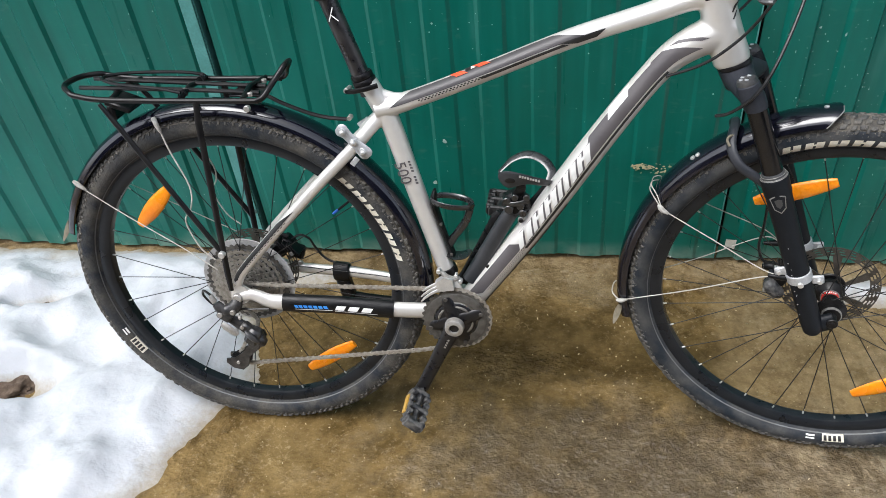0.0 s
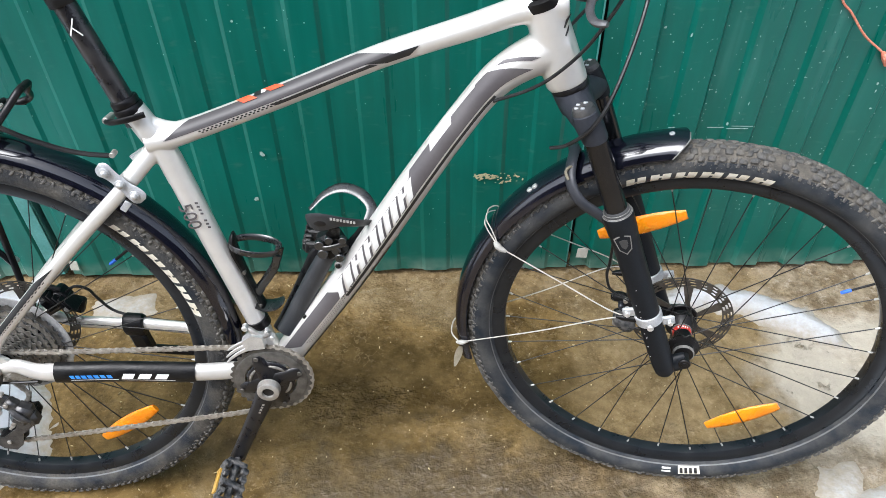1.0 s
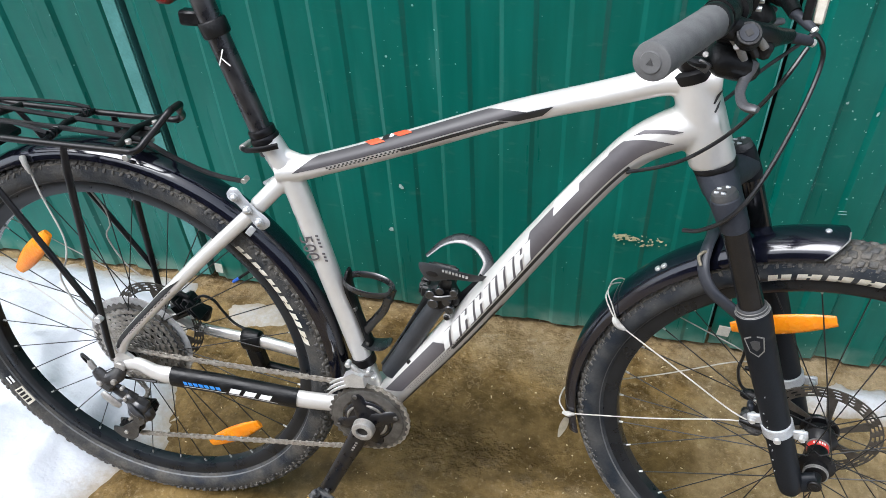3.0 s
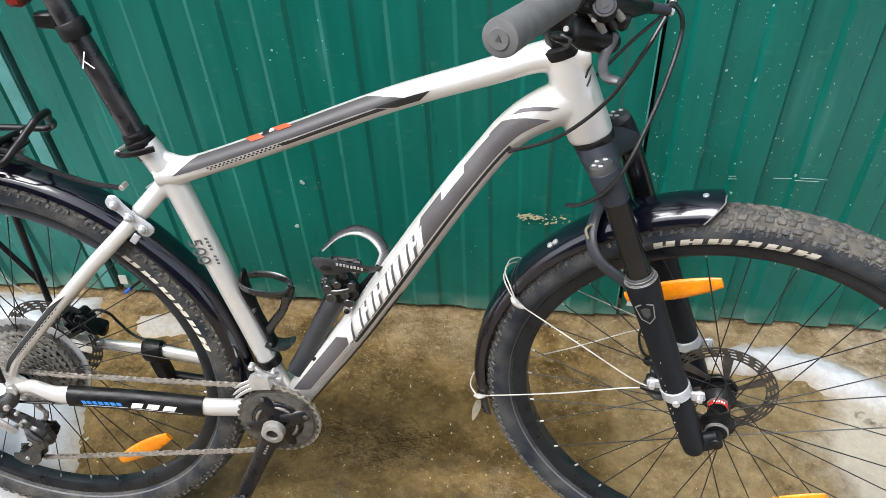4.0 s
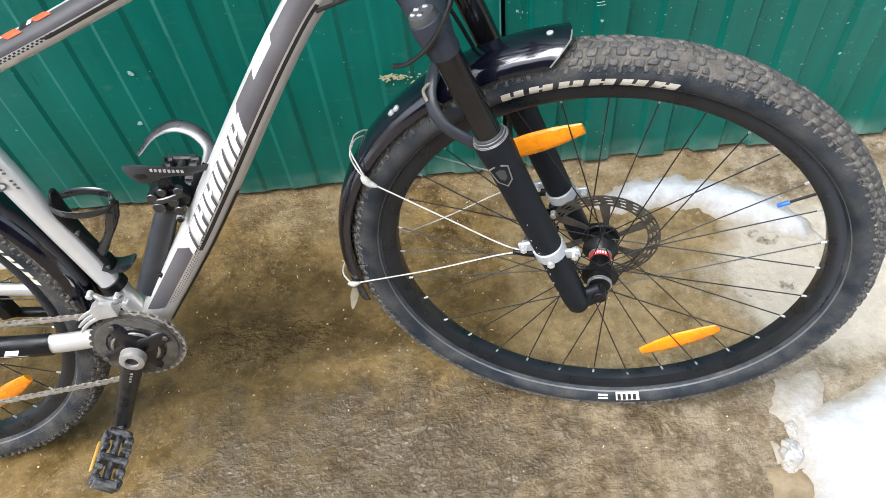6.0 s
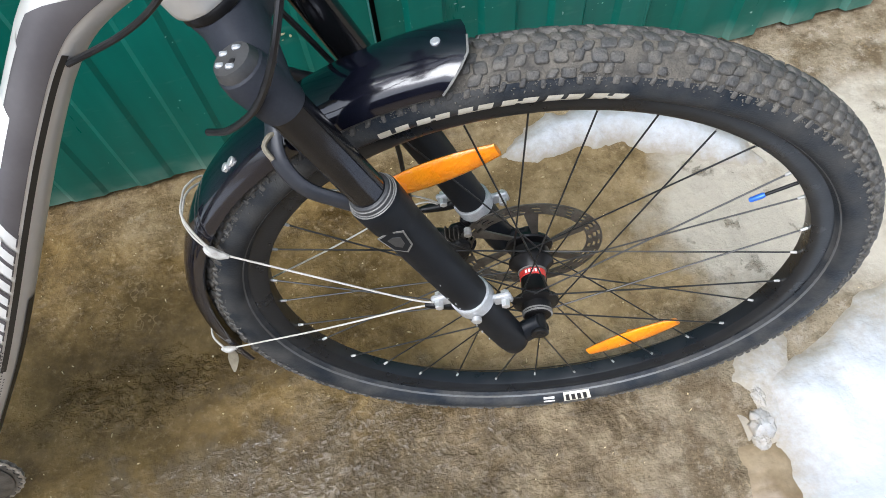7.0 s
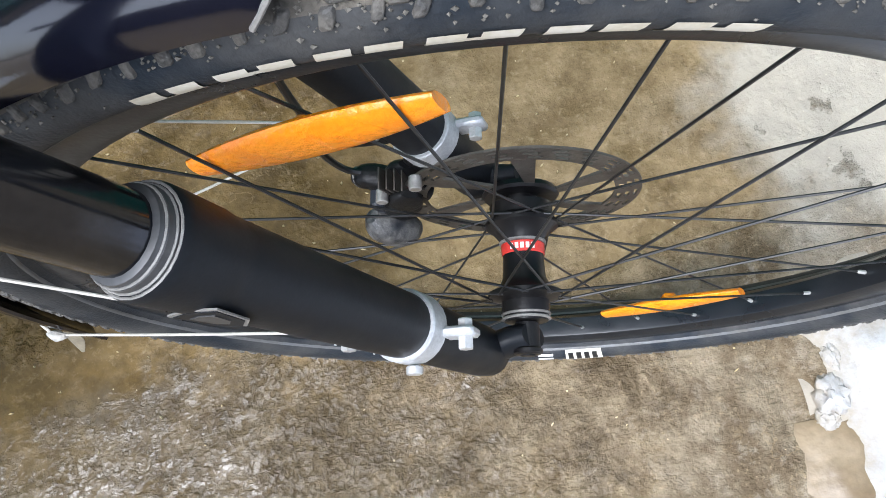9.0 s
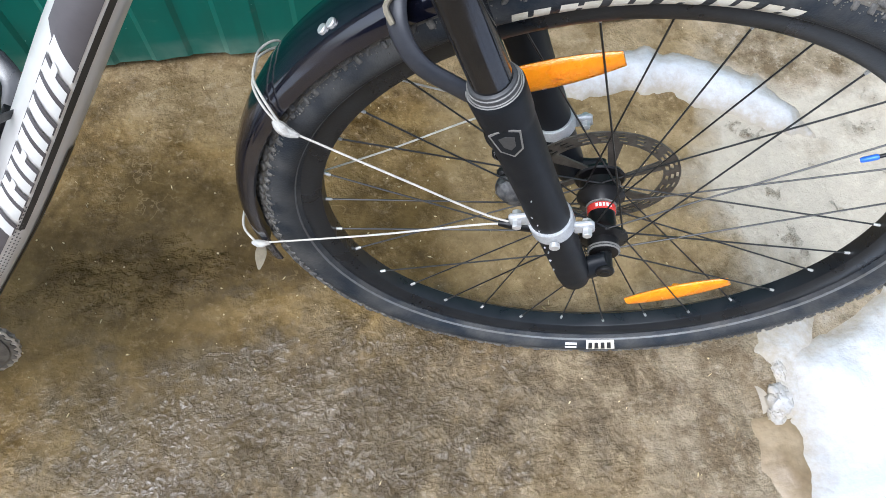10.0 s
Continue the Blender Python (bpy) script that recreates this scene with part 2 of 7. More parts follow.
def wall_material():
    """Green coated sheet steel: dull streaks down the sheet, pale flecks and scuffs, paler in blotches towards the
    foot.
    """
    m = bpy.data.materials.new("green_sheet_steel")
    m.use_nodes = True
    n, l = m.node_tree.nodes, m.node_tree.links
    b = n["Principled BSDF"]
    co = n.new("ShaderNodeTexCoord")

    def noise_at(scale, stretch, detail=5):
        mp, t = n.new("ShaderNodeMapping"), n.new("ShaderNodeTexNoise")
        mp.inputs["Scale"].default_value = stretch
        l.new(co.outputs["Object"], mp.inputs["Vector"])
        l.new(mp.outputs[0], t.inputs["Vector"])
        t.inputs["Scale"].default_value, t.inputs["Detail"].default_value = scale, detail
        return t.outputs["Fac"]

    def ramp(src, a, c, lo=0.0, hi=1.0):
        r = n.new("ShaderNodeMapRange")
        r.inputs["From Min"].default_value, r.inputs["From Max"].default_value = a, c
        r.inputs["To Min"].default_value, r.inputs["To Max"].default_value = lo, hi
        l.new(src, r.inputs["Value"])
        return r.outputs[0]

    def mixed(fac, a, col):
        x = n.new("ShaderNodeMix")
        x.data_type = "RGBA"
        l.new(fac, x.inputs["Factor"])
        if isinstance(a, tuple):
            x.inputs["A"].default_value = (*a, 1)
        else:
            l.new(a, x.inputs["A"])
        x.inputs["B"].default_value = (*col, 1)
        return x.outputs["Result"]

    streak = noise_at(9, (4, 4, 0.35))
    cloud = noise_at(3, (1, 1, 1))
    c = mixed(ramp(streak, 0.4, 0.75, 0, 0.7), (0.001, 0.102, 0.077), (0.002, 0.137, 0.107))
    c = mixed(ramp(cloud, 0.45, 0.75, 0, 0.5), c, (0.004, 0.172, 0.136))
    vor = n.new("ShaderNodeTexVoronoi")
    vor.inputs["Scale"].default_value, vor.inputs["Randomness"].default_value = 48, 1
    l.new(co.outputs["Object"], vor.inputs["Vector"])
    patch = ramp(noise_at(5, (1, 1, 1), 3), 0.42, 0.62)
    size = n.new("ShaderNodeMath")
    size.operation = "MULTIPLY"
    l.new(patch, size.inputs[0])
    l.new(ramp(noise_at(40, (1, 1, 1), 2), 0.35, 0.7, 0.01, 0.12), size.inputs[1])
    spot = n.new("ShaderNodeMath")
    spot.operation = "LESS_THAN"
    l.new(vor.outputs["Distance"], spot.inputs[0])
    l.new(size.outputs[0], spot.inputs[1])
    c = mixed(spot.outputs[0], c, (0.30, 0.46, 0.40))
    c = mixed(ramp(noise_at(26, (1, 1, 2.5), 6), 0.62, 0.8, 0, 0.3), c, (0.10, 0.21, 0.16))
    sep = n.new("ShaderNodeSeparateXYZ")
    l.new(co.outputs["Object"], sep.inputs[0])
    foot = n.new("ShaderNodeMath")
    foot.operation = "MULTIPLY"
    l.new(ramp(sep.outputs["Z"], 0.065, 0.018, 0, 1), foot.inputs[0])
    l.new(ramp(noise_at(16, (1, 1, 1), 6), 0.36, 0.62, 0.1, 0.8), foot.inputs[1])
    c = mixed(foot.outputs[0], c, (0.17, 0.27, 0.225))
    run = n.new("ShaderNodeMath")
    run.operation = "MULTIPLY"
    l.new(ramp(noise_at(24, (1, 1, 0.05), 3), 0.60, 0.72, 0, 1), run.inputs[0])
    l.new(ramp(noise_at(4, (1, 1, 1), 3), 0.45, 0.65, 0, 0.4), run.inputs[1])
    c = mixed(run.outputs[0], c, (0.05, 0.21, 0.175))
    l.new(c, b.inputs["Base Color"])
    l.new(ramp(streak, 0.3, 0.7, 0.26, 0.42), b.inputs["Roughness"])
    b.inputs["Specular IOR Level"].default_value = 0.36
    bn = n.new("ShaderNodeBump")
    l.new(noise_at(7, (1, 1, 0.5), 3), bn.inputs["Height"])
    bn.inputs["Strength"].default_value, bn.inputs["Distance"].default_value = 0.35, 0.01
    l.new(bn.outputs["Normal"], b.inputs["Normal"])
    return m


GREEN = wall_material()


def ground_material():
    """Old concrete: wet and brown in the middle, drier and paler by the fence and to the east, with grit and films of ice."""
    m = bpy.data.materials.new("wet_concrete")
    m.use_nodes = True
    n, l = m.node_tree.nodes, m.node_tree.links
    b = n["Principled BSDF"]
    co = n.new("ShaderNodeTexCoord")

    def tex(scale, detail=6, kind="ShaderNodeTexNoise", rough=0.6):
        t = n.new(kind)
        l.new(co.outputs["Object"], t.inputs["Vector"])
        t.inputs["Scale"].default_value = scale
        if kind == "ShaderNodeTexNoise":
            t.inputs["Detail"].default_value, t.inputs["Roughness"].default_value = detail, rough
        return t

    def ramp(src, a, c, lo=0.0, hi=1.0):
        r = n.new("ShaderNodeMapRange")
        r.inputs["From Min"].default_value, r.inputs["From Max"].default_value = a, c
        r.inputs["To Min"].default_value, r.inputs["To Max"].default_value = lo, hi
        l.new(src, r.inputs["Value"])
        return r.outputs[0]

    def calc(op, a, c):
        x = n.new("ShaderNodeMath")
        x.operation = op
        for i, v in enumerate((a, c)):
            if isinstance(v, (int, float)):
                x.inputs[i].default_value = v
            else:
                l.new(v, x.inputs[i])
        return x.outputs[0]

    def mixed(fac, a, col):
        x = n.new("ShaderNodeMix")
        x.data_type = "RGBA"
        l.new(fac, x.inputs["Factor"])
        for key, v in (("A", a), ("B", col)):
            if isinstance(v, tuple):
                x.inputs[key].default_value = (*v, 1)
            else:
                l.new(v, x.inputs[key])
        return x.outputs["Result"]

    sep = n.new("ShaderNodeSeparateXYZ")
    l.new(co.outputs["Object"], sep.inputs[0])
    X, Y = sep.outputs["X"], sep.outputs["Y"]
    broad = tex(3.2, 5).outputs["Fac"]
    mid = tex(14, 8, rough=0.7).outputs["Fac"]
    fine = tex(90, 6, rough=0.7).outputs["Fac"]
    # dryness: on the near side of the front wheel, beyond it to the east, a little along the fence
    wobble = ramp(broad, 0.3, 0.7, -0.16, 0.16)
    reach = ramp(Y, 0.02, 0.12, 0.0, 0.27)
    east = ramp(calc("SUBTRACT", calc("ADD", X, wobble), reach), 1.08, 1.34)
    fence = ramp(calc("ADD", Y, wobble), 0.40, 0.56, 0, 0.35)
    near = ramp(calc("ADD", Y, wobble), -0.20, -0.44, 0, 0.55)
    dry = calc("MAXIMUM", east, calc("MAXIMUM", fence, near))

    def pool(cx, cy, rx, ry, a, c, seed):
        """One where water stands round a place, fading out over a ragged edge."""
        dx, dy = calc("DIVIDE", calc("SUBTRACT", X, cx), rx), calc("DIVIDE", calc("SUBTRACT", Y, cy), ry)
        far = calc("SQRT", calc("ADD", calc("MULTIPLY", dx, dx), calc("MULTIPLY", dy, dy)), 0.0)
        return ramp(calc("ADD", far, ramp(tex(seed, 6, rough=0.65).outputs["Fac"], 0.3, 0.7, -0.6, 0.6)), a, c)

    soaked = calc("MAXIMUM", pool(0.58, 0.23, 0.52, 0.18, 1.15, 0.45, 7.3), calc("MAXIMUM", pool(0.30, 0.06, 0.42, 0.22, 1.5, 0.0, 4.1), calc("MULTIPLY", pool(0.57, 0.05, 0.28, 0.14, 1.4, 0.2, 6.3), 0.95)))
    wet_c = mixed(ramp(mid, 0.40, 0.62), (0.062, 0.038, 0.012), (0.200, 0.132, 0.051))
    wet_c = mixed(ramp(broad, 0.42, 0.66, 0, 0.6), wet_c, (0.205, 0.145, 0.058))
    wet_c = mixed(calc("MULTIPLY", soaked, 0.78), wet_c, mixed(ramp(mid, 0.38, 0.62), (0.050, 0.032, 0.011), (0.096, 0.064, 0.023)))
    wet_c = mixed(ramp(calc("ADD", X, wobble), 0.98, 1.16, 0, 0.62), wet_c, mixed(ramp(mid, 0.36, 0.64), (0.160, 0.113, 0.052), (0.315, 0.240, 0.136)))
    dry_c = mixed(ramp(mid, 0.42, 0.58), (0.125, 0.093, 0.054), (0.26, 0.214, 0.148))
    dry_c = mixed(ramp(tex(34, 8, rough=0.75).outputs["Fac"], 0.54, 0.62, 0, 0.6), dry_c, (0.37, 0.320, 0.250))
    dry_c = mixed(ramp(tex(23, 6, rough=0.7).outputs["Fac"], 0.42, 0.35, 0, 0.6), dry_c, (0.10, 0.072, 0.042))
    crusted = pool(0.92, -0.12, 0.60, 0.19, 1.35, 0.45, 9.7)
    c = mixed(dry, wet_c, dry_c)
    c = mixed(calc("MULTIPLY", crusted, 0.75), c, mixed(ramp(mid, 0.40, 0.60), (0.084, 0.060, 0.032), (0.175, 0.137, 0.084)))
    grain = calc("SUBTRACT", 1.0, calc("MULTIPLY", soaked, 0.7))
    c = mixed(calc("MULTIPLY", ramp(fine, 0.56, 0.68, 0, 0.42), grain), c, (0.40, 0.31, 0.19))
    c = mixed(calc("MULTIPLY", ramp(fine, 0.44, 0.30, 0, 0.32), grain), c, (0.040, 0.025, 0.012))
    tiny = tex(260, 4, rough=0.7).outputs["Fac"]
    c = mixed(calc("MULTIPLY", ramp(tiny, 0.60, 0.74, 0, 0.26), grain), c, (0.48, 0.39, 0.25))
    c = mixed(calc("MULTIPLY", ramp(tiny, 0.42, 0.30, 0, 0.26), grain), c, (0.045, 0.028, 0.014))
    # thin wandering ridges of washed-up silt
    ridge = calc("ABSOLUTE", calc("SUBTRACT", tex(19, 4, rough=0.55).outputs["Fac"], 0.5), 0.0)
    silt = calc("MULTIPLY", ramp(ridge, 0.012, 0.004), ramp(tex(4.3, 3).outputs["Fac"], 0.52, 0.62))
    c = mixed(calc("MULTIPLY", silt, 0.3), c, (0.30, 0.22, 0.115))
    # grit and chaff
    v = tex(52, kind="ShaderNodeTexVoronoi")
    grit = calc("LESS_THAN", v.outputs["Distance"], ramp(tex(11, 3).outputs["Fac"], 0.46, 0.76, 0.0, 0.13))
    c = mixed(grit, c, mixed(ramp(tiny, 0.4, 0.6), (0.55, 0.45, 0.26), (0.32, 0.26, 0.17)))
    # thin film of old ice
    ice = calc("MULTIPLY", ramp(calc("ADD", X, calc("MULTIPLY", wobble, 0.5)), 1.40, 1.47), ramp(calc("ADD", Y, wobble), -0.02, 0.12))
    ice = calc("MULTIPLY", calc("MULTIPLY", ice, ramp(X, 2.6, 2.2)), ramp(calc("ADD", Y, wobble), 0.46, 0.34))
    ice = calc("MULTIPLY", ice, ramp(mid, 0.28, 0.40))
    c = mixed(calc("MULTIPLY", ice, 0.66), c, (0.47, 0.435, 0.365))
    puddle = ramp(tex(5.5, 5).outputs["Fac"], 0.44, 0.58)
    damp = calc("SUBTRACT", 1.0, dry)
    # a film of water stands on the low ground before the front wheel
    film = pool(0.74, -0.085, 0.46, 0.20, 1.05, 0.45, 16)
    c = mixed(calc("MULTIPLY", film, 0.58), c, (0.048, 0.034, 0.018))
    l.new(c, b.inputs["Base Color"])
    chaff = calc("MAXIMUM", ramp(tex(120, 5, rough=0.65).outputs["Fac"], 0.52, 0.6), ramp(tex(48, 4, rough=0.6).outputs["Fac"], 0.54, 0.62, 0, 0.8))
    film = calc("MULTIPLY", film, calc("SUBTRACT", 1.0, chaff))
    rough = calc("ADD", calc("MULTIPLY", calc("SUBTRACT", 1.0, puddle), 0.16), 0.14)
    rough = calc("SUBTRACT", rough, calc("MULTIPLY", film, 0.2))
    rough = calc("SUBTRACT", rough, calc("MULTIPLY", soaked, 0.06))
    rough = calc("SUBTRACT", rough, calc("MULTIPLY", crusted, 0.10))
    rough = calc("MAXIMUM", rough, 0.05)
    rough = calc("MAXIMUM", rough, calc("MULTIPLY", calc("MULTIPLY", dry, calc("SUBTRACT", 1.0, calc("MULTIPLY", crusted, 0.6))), 0.75))
    l.new(rough, b.inputs["Roughness"])
    l.new(calc("ADD", calc("MAXIMUM", calc("MULTIPLY", film, 0.42), calc("MULTIPLY", crusted, 0.10)), 0.12), b.inputs["Specular IOR Level"])
    coarse = tex(24, 6, rough=0.6).outputs["Fac"]
    h = calc("ADD", calc("MULTIPLY", fine, 0.34), calc("ADD", coarse, calc("MULTIPLY", tiny, 0.10)))
    h = calc("MULTIPLY", h, calc("SUBTRACT", 1.0, calc("MULTIPLY", ice, 0.55)))
    h = calc("MULTIPLY", h, ramp(dry, 0.0, 0.5, 0.62, 1.0))
    h = calc("MULTIPLY", h, ramp(calc("ADD", dry, calc("SUBTRACT", 1.0, puddle)), 0.0, 1.0, 0.3, 1.0))
    h = calc("MULTIPLY", h, calc("ADD", 1.0, calc("MULTIPLY", film, 0.35)))
    h = calc("MULTIPLY", h, calc("SUBTRACT", 1.0, calc("MULTIPLY", soaked, 0.72)))
    # wrinkled crust of washed-up silt
    warp = tex(5.0, 3)
    bent = n.new("ShaderNodeVectorMath")
    bent.operation = "MULTIPLY_ADD"
    l.new(warp.outputs["Color"], bent.inputs[0])
    bent.inputs[1].default_value = (0.05, 0.05, 0.0)
    l.new(co.outputs["Object"], bent.inputs[2])
    squeeze = n.new("ShaderNodeMapping")
    squeeze.inputs["Scale"].default_value = (0.85, 1.15, 1.0)
    l.new(bent.outputs[0], squeeze.inputs["Vector"])
    crust = n.new("ShaderNodeTexNoise")
    l.new(squeeze.outputs[0], crust.inputs["Vector"])
    crust.inputs["Scale"].default_value, crust.inputs["Detail"].default_value, crust.inputs["Roughness"].default_value = 40, 5, 0.62
    flake = ramp(crust.outputs["Fac"], 0.47, 0.55)
    fold = calc("ADD", calc("MULTIPLY", flake, 0.11), calc("MULTIPLY", ramp(tex(95, 3, rough=0.5).outputs["Fac"], 0.45, 0.62), 0.07))
    h = calc("ADD", h, calc("MULTIPLY", fold, calc("MAXIMUM", crusted, calc("MULTIPLY", pool(0.51, 0.185, 0.15, 0.050, 1.1, 0.6, 13), 2.4))))
    bn = n.new("ShaderNodeBump")
    l.new(h, bn.inputs["Height"])
    bn.inputs["Strength"].default_value, bn.inputs["Distance"].default_value = 0.9, 0.012
    l.new(bn.outputs["Normal"], b.inputs["Normal"])
    return m


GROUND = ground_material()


def snow_material():
    """Old snow: white where deep, grey slush with specks of soil where it thins out."""
    m = mat("old_wet_snow", (0.475, 0.495, 0.525), 0.6, 0.0, (0.36, 0.38, 0.41), 6, 0.6, 0.7, 50, fine=0.05, rough2=0.7)
    n, l = m.node_tree.nodes, m.node_tree.links
    b = n["Principled BSDF"]
    co, sep = n.new("ShaderNodeTexCoord"), n.new("ShaderNodeSeparateXYZ")
    l.new(co.outputs["Object"], sep.inputs[0])

    def noise_at(scale, detail):
        t = n.new("ShaderNodeTexNoise")
        t.inputs["Scale"].default_value, t.inputs["Detail"].default_value, t.inputs["Roughness"].default_value = scale, detail, 0.7
        l.new(co.outputs["Object"], t.inputs["Vector"])
        return t.outputs["Fac"]

    def ramp(src, lo, hi, a, c):
        r = n.new("ShaderNodeMapRange")
        for key, v in (("From Min", lo), ("From Max", hi), ("To Min", a), ("To Max", c)):
            r.inputs[key].default_value = v
        l.new(src, r.inputs["Value"])
        return r.outputs[0]

    deep = n.new("ShaderNodeMath")
    deep.operation = "ADD"
    l.new(sep.outputs["Z"], deep.inputs[0])
    l.new(ramp(noise_at(70, 8), 0.3, 0.7, -0.007, 0.007), deep.inputs[1])
    thin = ramp(deep.outputs[0], 0.024, -0.001, 0, 1)
    white = b.inputs["Base Color"].links[0].from_socket
    dirt = n.new("ShaderNodeMix")
    dirt.data_type = "RGBA"
    l.new(thin, dirt.inputs["Factor"])
    l.new(white, dirt.inputs["A"])
    dirt.inputs["B"].default_value = (0.29, 0.255, 0.20, 1)
    grain = n.new("ShaderNodeMix")
    grain.data_type = "RGBA"
    l.new(ramp(noise_at(130, 4), 0.66, 0.72, 0, 0.55), grain.inputs["Factor"])
    l.new(dirt.outputs["Result"], grain.inputs["A"])
    grain.inputs["B"].default_value = (0.36, 0.31, 0.25, 1)
    l.new(grain.outputs["Result"], b.inputs["Base Color"])
    b.inputs["Subsurface Weight"].default_value = 0.15
    b.inputs["Subsurface Radius"].default_value = (0.02, 0.025, 0.03)
    return m


SNOW = snow_material()


# ---- mesh helpers ----
def part(name, bm, material, parent=None, label="", xf=None, sharp=38):
    """Links a bmesh as one mesh object, under a thing or a part if parent is given."""
    if xf is not None:
        bmesh.ops.transform(bm, matrix=xf, verts=bm.verts)
    bmesh.ops.recalc_face_normals(bm, faces=bm.faces)
    for f in bm.faces:
        f.smooth = True
    me = bpy.data.meshes.new(name)
    bm.to_mesh(me)
    bm.free()
    me.set_sharp_from_angle(angle=radians(sharp))
    me.materials.append(material)
    ob = new(name, me)
    if parent is not None:
        ob.parent = parent
    if label:
        tagged(ob, label)
    return ob


def V(*a):
    return Vector(a)


def loft(bm, rings, closed=False, cap=True):
    """Skins rings of points."""
    vs = [[bm.verts.new(p) for p in r] for r in rings]
    n = len(vs[0])
    pairs = list(zip(vs, vs[1:] + ([vs[0]] if closed else [])))
    for a, b in (pairs if closed else pairs[:len(vs) - 1]):
        for i in range(n):
            bm.faces.new((a[i], a[(i + 1) % n], b[(i + 1) % n], b[i]))
    if cap and not closed:
        bm.faces.new(vs[0][::-1])
        bm.faces.new(vs[-1])
    return bm


def smooth_path(pts, per=8):
    """A Catmull-Rom curve through the points."""
    P = [Vector(p) for p in pts]
    P = [2 * P[0] - P[1]] + P + [2 * P[-1] - P[-2]]
    out = []
    for i in range(1, len(P) - 2):
        a, b, c, d = P[i - 1:i + 3]
        for k in range(per):
            t = k / per
            out.append(0.5 * (2 * b + (c - a) * t + (2 * a - 5 * b + 4 * c - d) * t * t + (3 * b - a - 3 * c + d) * t ** 3))
    return out + [P[-2]]


def even(path, n=48):
    """The same path in n equal steps."""
    path = [Vector(p) for p in path]
    lens = [(q - p).length for p, q in zip(path, path[1:])]
    out, k, done = [], 0, 0.0
    for i in range(n + 1):
        s = sum(lens) * i / n
        while k < len(lens) - 1 and done + lens[k] < s:
            done += lens[k]
            k += 1
        out.append(path[k].lerp(path[k + 1], min(1, (s - done) / lens[k])))
    return out


def frames_along(path):
    """Point, tangent, up-normal and side for each point of a path."""
    res, up = [], None
    for i, p in enumerate(path):
        t = (path[min(i + 1, len(path) - 1)] - path[max(i - 1, 0)]).normalized()
        if up is None:
            ref = V(0, 1, 0) if abs(t.y) < 0.9 else V(0, 0, 1)
            up = ref.cross(t).normalized() * -1 if abs(t.y) < 0.9 else (V(0, 0, 1) - t * t.z).normalized()
        up = (up - t * up.dot(t)).normalized()
        res.append((p, t, up, t.cross(up)))
    return res


def tube(path, r, n=12, bm=None, cap=True, ab=(1, 1)):
    """Sweeps a round or oval section along a path. r: one radius or one for each point."""
    bm = bm or bmesh.new()
    path = [Vector(p) for p in path]
    rs = [r] * len(path) if isinstance(r, (int, float)) else list(r)
    rings = []
    for (p, t, u, s), q in zip(frames_along(path), rs):
        rings.append([p + q * (ab[0] * math.cos(a) * u + ab[1] * math.sin(a) * s) for a in (2 * math.pi * k / n for k in range(n))])
    return loft(bm, rings, cap=cap)


def decal(path, r, s0, s1, th0, th1, skew=0.0, off=0.0007, n=10, m=5, ab=(1, 1), bm=None, skew1=None):
    """A thin skin lying on a swept tube between two fractions of its length and two angles from its top towards the drive side."""
    bm = bm or bmesh.new()
    path = [Vector(p) for p in path]
    rs = [r] * len(path) if isinstance(r, (int, float)) else list(r)
    fr = frames_along(path)
    N = len(path) - 1
    grid = []
    for j in range(m + 1):
        th = radians(th0 + (th1 - th0) * j / m)
        row = []
        for i in range(n + 1):
            s = s0 + (s1 - s0) * i / n + (skew if skew1 is None else skew + (skew1 - skew) * i / n) * (j / m - 0.5)
            s = min(max(s, 0), 1) * N
            k = min(int(s), N - 1)
            w = s - k
            p = fr[k][0].lerp(fr[k + 1][0], w)
            u = fr[k][2].lerp(fr[k + 1][2], w)
            q = fr[k][3].lerp(fr[k + 1][3], w)
            if q.y > 0:
                q = -q
            rad = rs[k] * (1 - w) + rs[k + 1] * w
            row.append(bm.verts.new(p + (rad + off) * (ab[0] * math.cos(th) * u + ab[1] * math.sin(th) * q)))
        grid.append(row)
    for j in range(m):
        for i in range(n):
            bm.faces.new((grid[j][i], grid[j][i + 1], grid[j + 1][i + 1], grid[j + 1][i]))
    return bm


def lathe(profile, n=64, bm=None, closed=False, centre=(0, 0, 0)):
    """Turns a profile of (radius, y) round the y axis."""
    bm = bm or bmesh.new()
    c = Vector(centre)
    rings = []
    for k in range(n):
        a = 2 * math.pi * k / n
        rings.append([c + V(r * math.cos(a), y, r * math.sin(a)) for r, y in profile])
    vs = [[bm.verts.new(p) for p in r] for r in rings]
    m = len(profile)
    for k in range(n):
        a, b = vs[k], vs[(k + 1) % n]
        for i in range(m if closed else m - 1):
            bm.faces.new((a[i], a[(i + 1) % m], b[(i + 1) % m], b[i]))
    if not closed:
        for i, flip in ((0, False), (m - 1, True)):
            if profile[i][0] > 1e-6:
                loop = [v[i] for v in vs]
                bm.faces.new(loop[::-1] if flip else loop)
    return bm


def disc(a, b, r, n=20, bm=None, bevel=0.0):
    """A short cylinder from a to b with softened rims."""
    a, b = Vector(a), Vector(b)
    d = (b - a).normalized()
    bv = bevel or min(0.15 * r, 0.25 * (b - a).length)
    return tube([a, a + d * bv, b - d * bv, b], [r - bv, r, r, r - bv], n, bm)


